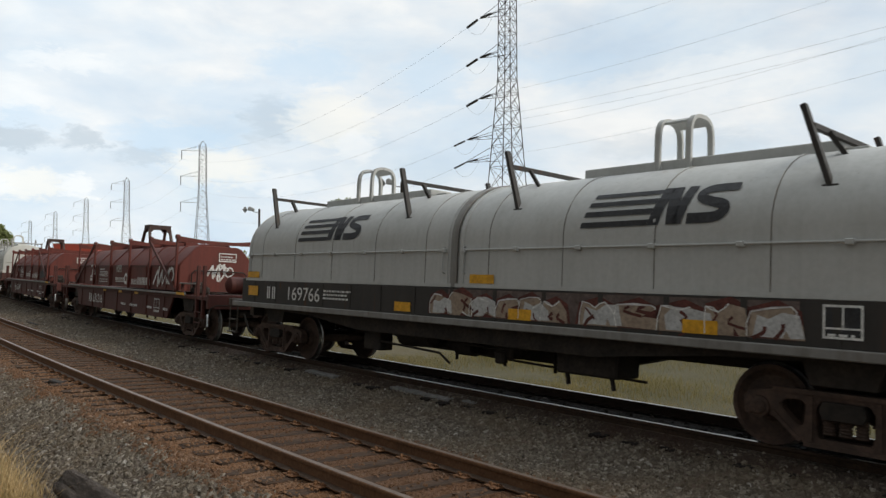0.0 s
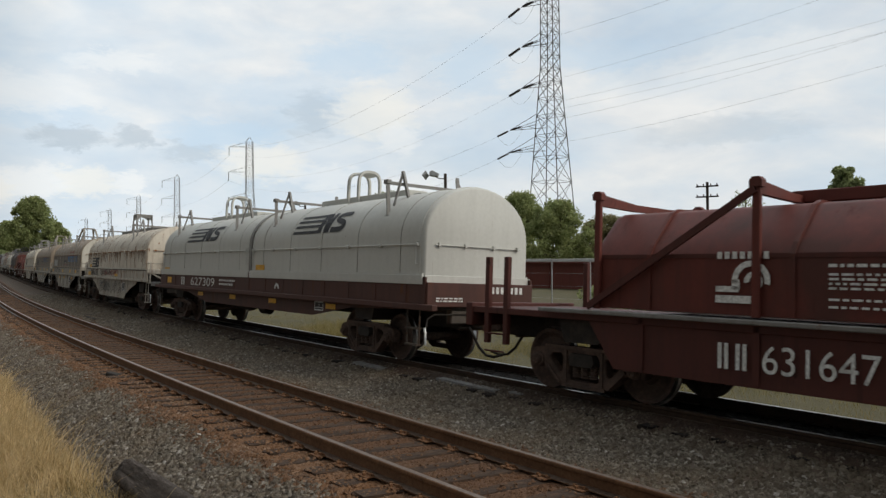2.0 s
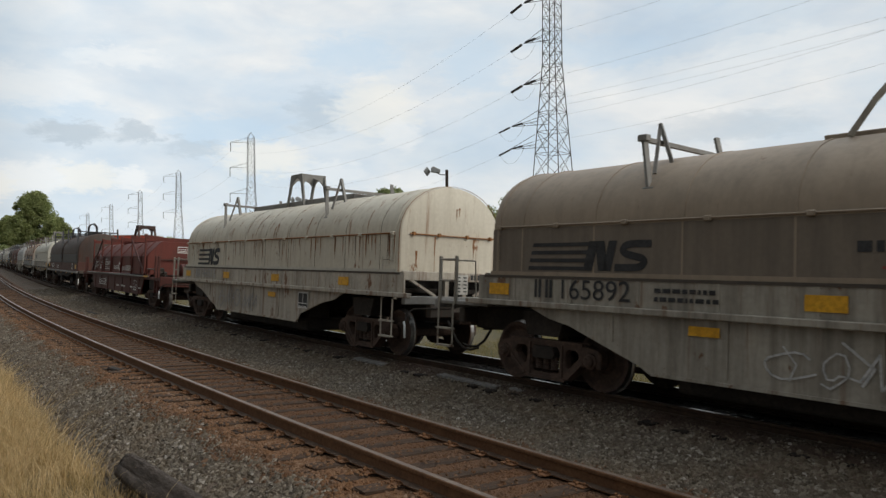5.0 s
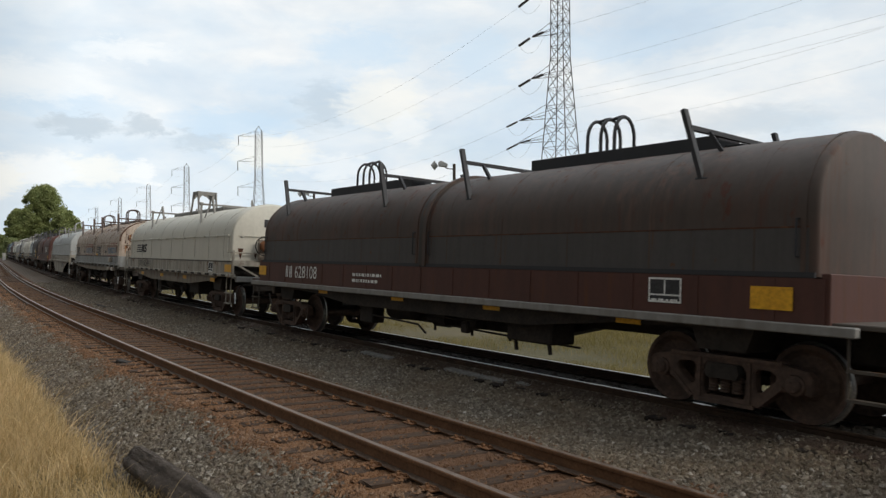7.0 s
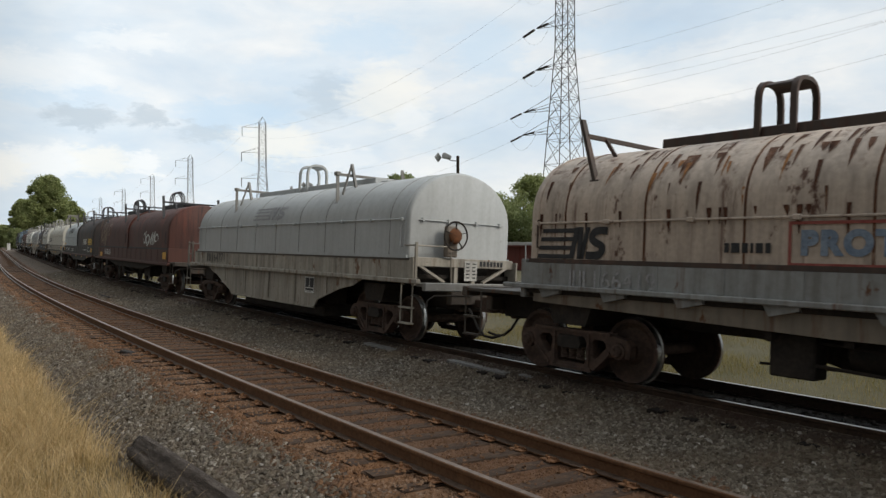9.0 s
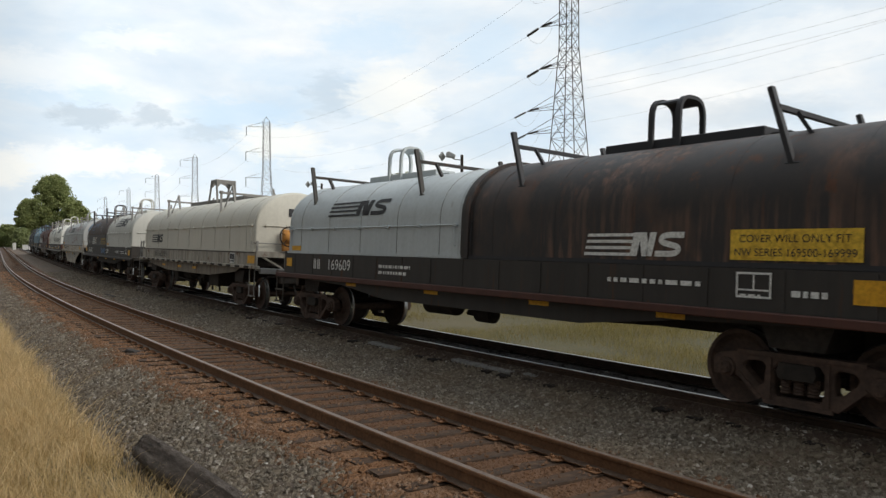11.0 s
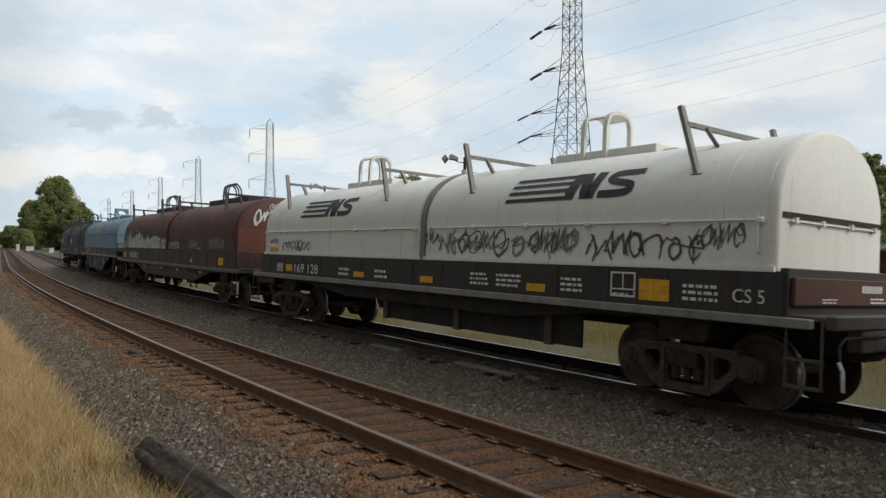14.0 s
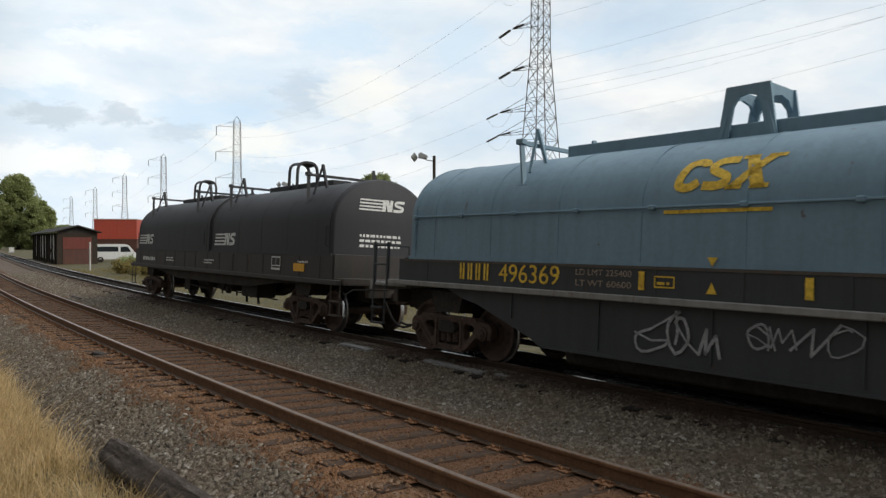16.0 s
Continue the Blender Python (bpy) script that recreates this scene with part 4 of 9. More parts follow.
def hood(car, x0, x1, mat, kind="round", bands=5, trim=None, lift="loop", braced=False, posts=None, seam=True, post_mat=None, line_mat=None, label="", seam_z=HZ1, mid=None, board=1.85, dx0=-0.31, rise=None):
    trim = trim or mat
    pm = post_mat or trim
    h = part("hood", hood_skin(x0, x1, kind), mat, car, label, smooth=35)
    L = x1 - x0
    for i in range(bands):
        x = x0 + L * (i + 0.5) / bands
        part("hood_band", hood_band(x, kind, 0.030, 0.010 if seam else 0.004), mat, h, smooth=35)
        if mat.name in ("chalky_rust_stained_paint", "rust_streaked_cream_paint"):
            part("panel_seam", hood_band(x + 0.03, kind, 0.034, 0.004), M["seam_rust"], h)
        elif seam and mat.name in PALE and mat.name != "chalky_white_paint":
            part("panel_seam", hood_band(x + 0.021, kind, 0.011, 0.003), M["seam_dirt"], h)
    for x in (x0 + 0.16, x1 - 0.16):
        part("end_rim", hood_band(x, kind, 0.06, 0.012), mat, h, smooth=35)
    rail_bm = bmesh.new()
    if seam:
        for s in (-1, 1):
            tube(rail_bm, [(x0 + 0.15, s * (HW + 0.03), seam_z), (x1 - 0.15, s * (HW + 0.03), seam_z)], 0.016, 6)
        for x in (x0, x1):
            sg = -1 if x == x0 else 1
            tube(rail_bm, [(x + sg * 0.03, -1.2, seam_z), (x + sg * 0.03, 1.2, seam_z)], 0.014, 5)
            for y in (-1.1, -0.4, 0.4, 1.1):
                box(rail_bm, *sorted((x + sg * 0.002, x + sg * 0.06)), y - 0.03, y + 0.03, seam_z - 0.03, seam_z + 0.04)
        part("hinge_rod", rail_bm, line_mat or (mat if mat.name in PALE + ("chalky_rust_stained_paint",) else trim), h, smooth=60)
        k = max(3, int(L / 1.2))
        lug = shared("lug", lambda: finish(B(-0.045, 0.045, -0.05, 0.02, -0.04, 0.03, 0.012)))
        for i in range(k + 1):
            m = part("hinge_lug", bpy.data.meshes.get("lug_" + mat.name) or _own(lug, mat), None, h)
            m.matrix_basis = pose(x0 + 0.2 + (L - 0.4) * i / k, -HW - 0.02, seam_z)
    low = bmesh.new()
    for s in (-1, 1):
        box(low, x0 + 0.02, x1 - 0.02, s * (HW + 0.012) - 0.02, s * (HW + 0.012) + 0.02, HZ0 - 0.01, HZ0 + 0.05)
    part("lower_flange", low, trim, h)
    for x in (x0 + 0.22, x1 - 0.22):
        g = bmesh.new()
        grab(g, (x, -HW, HZ0 + 0.22), (x, -HW, HZ0 + 0.64), (0, -0.06, 0))
        part("grab_iron", g, trim, h, smooth=60)
    xm = (x0 + x1) / 2 - 0.05 if mid is None else mid
    if lift == "loop":
        lifting_loops(xm, trim, h, board=board, dx0=dx0)
    elif lift == "thin":
        lifting_loops(xm, pm, h, 0.72, 2, board, dx0)
    elif lift == "hoops":
        lifting_loops(xm, pm, h, 0.72, 3, board, dx0)
    elif lift == "frame":
        low = mat.name == "weathered_slate_blue_paint"
        lifting_frame(xm, pm, h, 0.64, foot=0.40, head=0.25) if low else lifting_frame(xm, pm, h, 0.84, *((1.6, rise, trim) if rise else (3.1, 0.11, None)))
    elif lift == "spider":
        spider_frame(xm, PAINT["silver_body"], h, trim)
    for x in posts or (x0 + 1.15, x1 - 1.56):
        hood_post(x, pm, h, braced)
    return h


def rust_runs(h, x0, x1, n, seed, mat, kind="round", top=None, reach=(0.12, 0.66), width=(0.02, 0.07)):
    """Tapering rust stains that hang down the flank from the seam."""
    rnd = random.Random(seed)
    P = []
    for _ in range(n):
        x = rnd.uniform(x0 + 0.1, x1 - 0.1)
        u1 = (top or (HZ1 - HZ0 - 0.02)) if rnd.random() < 0.75 else rnd.uniform(0.9, 1.7)
        u0 = max(0.05, u1 - rnd.uniform(*reach))
        w = rnd.uniform(*width)
        sl = rnd.uniform(-0.02, 0.02)
        P.append([(x - w / 2, u1), (x - w * 0.35 + sl * 0.5, (u0 + u1) / 2), (x + sl, u0), (x + w * 0.4 + sl * 0.5, (u0 + u1) / 2), (x + w / 2, u1)])
    mark("rust_run", P, on_hood(kind, 0.0125), mat, h)


def _own(me, mat):
    c = me.copy()
    c.name = "lug_" + mat.name
    c.materials.append(mat)
    return c


# ---------- the train: markings ----------
def paint_mesh(polys, place, cuts=0.12):
    """Lay flat (x, u) polygons on a surface: place(x, u) gives the point."""
    bm = bmesh.new()
    for poly in polys:
        vs = [bm.verts.new((x, u, 0)) for x, u in poly]
        if len(vs) > 2:
            bm.faces.new(vs)
    if cuts:
        us = [v.co.y for v in bm.verts]
        u = min(us) + cuts
        while u < max(us):
            bmesh.ops.bisect_plane(bm, geom=bm.verts[:] + bm.edges[:] + bm.faces[:], plane_co=(0, u, 0), plane_no=(0, 1, 0))
            u += cuts
    for v in bm.verts:
        v.co = Vector(place(v.co.x, v.co.y))
    return bm


def on_hood(kind, lift=0.014):
    def place(x, u):
        (y, z), (ny, nz) = surf(kind, u)
        return x, y + ny * lift, z + nz * lift
    return place


def on_side(y, z0=0.0):
    return lambda x, u: (x, y, z0 + u)


def stripes_badge(x, u, w, h, slant=0.25):
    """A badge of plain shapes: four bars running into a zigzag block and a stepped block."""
    P = []
    bar = h / 7.4
    for i in range(4):
        a = u + bar * 2.05 * i
        sh = slant * (a - u)
        P.append([(x + sh, a), (x + w * 0.50 + sh, a), (x + w * 0.50 + sh + slant * bar, a + bar), (x + sh + slant * bar, a + bar)])

    def slab(x0, x1, v0, v1):
        P.append([(x0 + slant * v0, u + v0), (x1 + slant * v0, u + v0), (x1 + slant * v1, u + v1), (x0 + slant * v1, u + v1)])

    n0 = x + w * 0.50
    slab(n0, n0 + w * 0.075, 0, h)
    P.append([(n0 + w * 0.05 + slant * h, u + h), (n0 + w * 0.125 + slant * h, u + h), (n0 + w * 0.20, u), (n0 + w * 0.125, u)])
    slab(n0 + w * 0.16, n0 + w * 0.225, 0, h)
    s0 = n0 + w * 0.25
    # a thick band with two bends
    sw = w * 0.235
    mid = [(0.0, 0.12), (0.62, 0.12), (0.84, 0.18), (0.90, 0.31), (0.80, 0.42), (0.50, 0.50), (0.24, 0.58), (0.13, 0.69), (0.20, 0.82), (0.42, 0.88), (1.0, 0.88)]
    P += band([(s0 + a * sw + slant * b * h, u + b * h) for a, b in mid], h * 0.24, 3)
    return P


def three_block_badge(x, u, w, h, slant=0.3):
    """Three slanting blocks of plain shapes over a bar."""
    P = []

    def slab(a, b, v0, v1):
        P.append([(x + a * w + slant * v0 * h, u + v0 * h), (x + b * w + slant * v0 * h, u + v0 * h), (x + b * w + slant * v1 * h, u + v1 * h), (x + a * w + slant * v1 * h, u + v1 * h)])

    def bend(pts, thick):
        P.extend(band([(x + a * w + slant * b * h, u + b * h) for a, b in pts], thick * h))

    bend([(0.27, 0.72), (0.24, 0.85), (0.16, 0.89), (0.08, 0.82), (0.05, 0.5), (0.07, 0.2), (0.14, 0.11), (0.22, 0.13), (0.28, 0.26)], 0.24)
    bend([(0.34, 0.14), (0.50, 0.12), (0.57, 0.22), (0.55, 0.36), (0.47, 0.47), (0.38, 0.58), (0.36, 0.74), (0.42, 0.88), (0.58, 0.88)], 0.24)
    slab(0.60, 0.76, 0.0, 0.12), slab(0.84, 1.02, 0.0, 0.12), slab(0.60, 0.76, 0.88, 1.0), slab(0.84, 1.02, 0.88, 1.0)
    P.append([(x + w * 0.60, u), (x + w * 0.72, u), (x + w * (0.98) + slant * h, u + h), (x + w * 0.86 + slant * h, u + h)])
    P.append([(x + w * 0.86, u), (x + w * 1.0, u), (x + w * 0.74 + slant * h, u + h), (x + w * 0.62 + slant * h, u + h)])
    return P


def bars(x, u, w, h, rows=2, seed=0, gap=0.5):
    """Small lines of writing that cannot be read."""
    rnd = random.Random(seed)
    P = []
    step = h / rows
    for r in range(rows):
        a, v = x, u + h - (r + 1) * step
        while a < x + w * rnd.uniform(0.8, 1):
            b = a + rnd.uniform(0.03, 0.12) * max(1, w)
            P.append([(a, v), (min(b, x + w), v), (min(b, x + w), v + step * gap), (a, v + step * gap)])
            a = b + 0.03 * max(1, w)
    return P


def rect(x, u, w, h):
    return [[(x, u), (x + w, u), (x + w, u + h), (x, u + h)]]


def frame_rect(x, u, w, h, t):
    return rect(x, u, w, t) + rect(x, u + h - t, w, t) + rect(x, u + t, t, h - 2 * t) + rect(x + w - t, u + t, t, h - 2 * t)


def ribbon(pts, w):
    """A painted stroke along points."""
    P = []
    for (x0, u0), (x1, u1) in zip(pts, pts[1:]):
        d = math.hypot(x1 - x0, u1 - u0) or 1
        nx, nu = -(u1 - u0) / d * w / 2, (x1 - x0) / d * w / 2
        ex, eu = (x1 - x0) / d * w * 0.3, (u1 - u0) / d * w * 0.3
        P.append([(x0 - nx - ex, u0 - nu - eu), (x1 - nx + ex, u1 - nu + eu), (x1 + nx + ex, u1 + nu + eu), (x0 + nx - ex, u0 + nu - eu)])
    return P


def band(pts, w, k=4):
    """A smooth stroke of even width through the points, its quads meeting edge to edge."""
    q = []
    for i in range(len(pts) - 1):
        p0, p1, p2, p3 = pts[max(i - 1, 0)], pts[i], pts[i + 1], pts[min(i + 2, len(pts) - 1)]
        for j in range(k):
            t = j / k
            q.append(tuple(0.5 * (2 * b + (c - a) * t + (2 * a - 5 * b + 4 * c - d) * t * t + (3 * b - a - 3 * c + d) * t ** 3) for a, b, c, d in zip(p0, p1, p2, p3)))
    q.append(pts[-1])
    L, R = [], []
    for i, (a, b) in enumerate(q):
        (x0, u0), (x1, u1) = q[max(i - 1, 0)], q[min(i + 1, len(q) - 1)]
        d = math.hypot(x1 - x0, u1 - u0) or 1
        nx, nu = -(u1 - u0) / d * w / 2, (x1 - x0) / d * w / 2
        L.append((a + nx, b + nu))
        R.append((a - nx, b - nu))
    return [[R[i], R[i + 1], L[i + 1], L[i]] for i in range(len(q) - 1)]


BLOCK_FORMS = (
    ((0, 0), (1, 0), (0.95, 0.55), (0.7, 1), (0.45, 0.8), (0.1, 0.95)),
    ((0, 0), (0.6, 0), (0.64, 0.3), (0.74, 0), (1, 0.02), (0.9, 0.9), (0.55, 1), (0.34, 0.7), (0.05, 0.85)),
    ((0, 0.05), (1, 0), (1, 0.5), (0.62, 0.56), (0.95, 0.74), (0.85, 1), (0.1, 0.9)),
    ((0.05, 0), (0.95, 0), (0.8, 0.45), (1, 0.95), (0.5, 0.82), (0.25, 1), (0, 0.5)),
    ((0, 0), (0.45, 0), (0.55, 0.2), (1, 0), (0.96, 0.7), (0.6, 0.9), (0.2, 1.0), (-0.04, 0.6)),
)


def sprayed_blocks(x, u, w, h, n, seed):
    """Blocky sprayed forms that spell nothing: their fill, a dark ground behind them and bright edges."""
    rnd = random.Random(seed)
    fat, back, shine, cracks = [], [], [], []
    a = x
    for i in range(n):
        cw = w / n * rnd.uniform(0.85, 1.15)
        hh, lean = h * rnd.uniform(0.78, 1.12), rnd.uniform(-0.10, 0.12)
        q = [(a + cw * (px * 1.06 + lean * (pu - 0.5)) + rnd.uniform(-0.02, 0.02), u + hh * pu + (rnd.uniform(-0.02, 0.02) if pu > 0.1 else 0)) for px, pu in BLOCK_FORMS[rnd.randrange(len(BLOCK_FORMS))]]
        fat.append(q)
        back.append([(a - 0.06, u), (a + cw + 0.07, u), (a + cw * 1.05, u + hh * 0.9), (a + cw * 0.6, u + hh + 0.08), (a, u + hh * 0.96)])
        for _ in range(2):
            cx, cu = a + cw * rnd.uniform(0.15, 0.85), u + hh * rnd.uniform(0.3, 0.95)
            cracks += band([(cx, cu), (cx + cw * rnd.uniform(-0.2, 0.2), cu - hh * 0.2), (cx + cw * rnd.uniform(-0.35, 0.35), cu - hh * rnd.uniform(0.25, 0.5))], rnd.uniform(0.02, 0.05), 2)
        k = rnd.randrange(2, len(q) - 2)
        shine += band(q[k:k + 3], 0.018, 2) + band([q[-2], q[-1], q[0]], 0.014, 2)
        a += cw
    return fat, back, shine, cracks


def scrawl(x, u, w, h, n, seed, stroke=0.035):
    """Sprayed loops and zigzags, one line wandering through the field, that spell nothing."""
    rnd = random.Random(seed)
    P = []
    step = w / n
    low, high = u, u + h

    def put(pts, k=1.0):
        P.extend(ribbon([(a, min(max(b, low), high)) for a, b in pts], stroke * k))

    pen = (x, u + h * rnd.uniform(0.3, 0.7))
    for i in range(n):
        cx, cu = x + step * (i + 0.5), u + h * rnd.uniform(0.4, 0.6)
        hw, hh = step * rnd.uniform(0.35, 0.75), h * rnd.uniform(0.28, 0.52)
        turn = rnd.uniform(-0.6, 0.6)
        a0, a1 = rnd.uniform(0, 6.28), rnd.uniform(3.5, 8.0) * rnd.choice((-1, 1))
        fat = rnd.uniform(0.5, 1.0)
        pts = []
        sharp = rnd.random() < 0.33
        if sharp:
            k = rnd.randint(4, 6)
            for t in range(k):
                pts.append((cx + hw * (2 * t / (k - 1) - 1) * 0.9 + rnd.uniform(-0.25, 0.25) * hw + 0.18 * hh * (1 if t % 2 else -1), cu + hh * (rnd.uniform(0.5, 1.15) if t % 2 else -rnd.uniform(0.4, 1.0))))
        for t in range(0 if sharp else 13):
            a = a0 + a1 * t / 12
            g = 1 - fat * 0.5 * t / 12
            dx, du = hw * g * math.cos(a), hh * g * math.sin(a) * (1 + 0.25 * math.sin(2 * a))
            pts.append((cx + dx + turn * du * 0.5, cu + du))
        if rnd.random() < 0.7:
            put([pen, ((pen[0] + pts[0][0]) / 2, (pen[1] + pts[0][1]) / 2 + rnd.uniform(-0.2, 0.2) * h), pts[0]], 0.7)
        put(pts, rnd.uniform(0.7, 1.25))
        if rnd.random() < 0.6:
            bx = cx + rnd.uniform(-0.4, 0.4) * step
            put([(bx, cu - h * rnd.uniform(0.2, 0.5)), (bx + rnd.uniform(-0.3, 0.3) * step, cu), (bx + rnd.uniform(-0.5, 0.5) * step, cu + h * rnd.uniform(0.2, 0.5))], rnd.uniform(0.6, 1.1))
        pen = pts[-1]
    return P


def letters(txt, x, z, height, y, mat, parent, name="lettering", width=None, bold=0.0, spread=1.0):
    cu = bpy.data.curves.new("letters", "FONT")
    cu.body, cu.size, cu.offset, cu.space_character = txt, height * 1.42, bold, spread
    ob = bpy.data.objects.new("letters", cu)
    scene.collection.objects.link(ob)
    bpy.context.view_layer.update()
    me = bpy.data.meshes.new_from_object(ob.evaluated_get(bpy.context.evaluated_depsgraph_get()))
    bpy.data.objects.remove(ob)
    bpy.data.curves.remove(cu)
    xs = [v.co.x for v in me.vertices] or [0, 1]
    k = width / (max(xs) - min(xs)) if width else 1.0
    x0 = min(xs)
    for v in me.vertices:
        v.co = Vector((x + (v.co.x - x0) * k, y, z + v.co.y))
    me.materials.clear()
    return part(name, me, mat, parent)


def slab_bars(x, z, w, h, k, y, mat, parent):
    """Upright strokes with slab feet and heads."""
    cell = w / k
    P = []
    for i in range(k):
        a = x + i * cell
        P += rect(a + cell * 0.27, z + h * 0.14, cell * 0.36, h * 0.72) + rect(a + cell * 0.06, z, cell * 0.78, h * 0.14) + rect(a + cell * 0.06, z + h * 0.86, cell * 0.78, h * 0.14)
    return mark("lettering", P, on_side(y), mat, parent, 0)


def mark(name, polys, place, mat, parent, cuts=0.12, label=""):
    ob = part(name, paint_mesh(polys, place, cuts), mat, parent, label)
    if name in ("spray_paint", "small_print", "silver_spray", "rust_run", "rust_blotch", "word_mark"):
        tagged(ob, kind="stuff")
    return ob


# ---------- the train: kinds of car ----------
SIDE = 1.47


def car_base(label, spacing, pitch):
    car = tagged(new("coil_car"), label, "freight car", "coil cars of the train")
    for x in (spacing / 2, -spacing / 2):
        truck(car, x)
    for sg in (1, -1):
        coupler(car, sg * (pitch / 2 - 0.36), sg)
        xt = sg * spacing / 2
        part("body_bolster", prism(bmesh.new(), [(xt - 0.45, 1.12), (xt + 0.45, 1.12), (xt + 0.32, 0.76), (xt - 0.32, 0.76)], -1.30, 1.30), M["dark_iron"], car)
        x0, x1 = sorted((xt, sg * (pitch / 2 - 0.78)))
        part("draft_sill", B(x0, x1, -0.42, 0.42, 0.70, 1.10, 0.02), M["dark_iron"], car)
    return car


def end_works(car, x_body, pitch, mat, ladder_mat, sgn, wheel=False, rails=False, wheel_mat=None):
    """End sill, platform, step ladder and hand rails at one end."""
    xe = pitch / 2 - 0.72
    a, b = sorted((sgn * x_body, sgn * xe))
    bm = bmesh.new()
    box(bm, a, b, -1.42, 1.42, 1.14, 1.20, 0.01)
    box(bm, sgn * xe - 0.06, sgn * xe + 0.06, -1.45, 1.45, 1.06, 1.22, 0.015)
    part("end_platform", bm, PAINT["worn_ledge"] if rails else PAINT["grimy_frame"], car)
    part("end_sill", B(sgn * xe - 0.12, sgn * xe + 0.05, -0.75, 0.75, 0.80, 1.06, 0.02), PAINT["grimy_frame"], car)
    st = bmesh.new()
    x = sgn * (xe - (0.55 if rails and sgn > 0 else 0.28))
    for dx in (-0.2, 0.2):
        tube(st, [(x + dx, -1.46, 1.15), (x + dx, -1.46, 0.42)], 0.018, 5)
    for z in (0.42, 0.72):
        box(st, x - 0.2, x + 0.2, -1.52, -1.40, z - 0.015, z + 0.015)
    part("step_ladder", st, PAINT["grimy_frame"] if not rails else ladder_mat, car)
    if rails:
        g = bmesh.new()
        for dx in (-0.22, 0.22):
            beam(g, (x + dx, -1.42, 1.15), (x + dx, -1.42, 1.98), 0.06, 0.04)
        for z in (1.55, 1.92):
            tube(g, [(x - 0.22, -1.44, z), (x + 0.22, -1.44, z)], 0.018, 5)
        part("hand_rail", g, ladder_mat, car)
        g = bmesh.new()
        tube(g, [(x + sgn * 0.22, -1.42, 1.92), (x + sgn * 0.22, -0.5, 1.92), (x + sgn * 0.22, -0.45, 1.2)], 0.018, 5)
        part("hand_rail", g, ladder_mat, car)
    if wheel:
        brake_wheel(car, sgn * (x_body + 0.26), -0.46, 2.14, wheel_mat or PAINT["taupe_dark"])


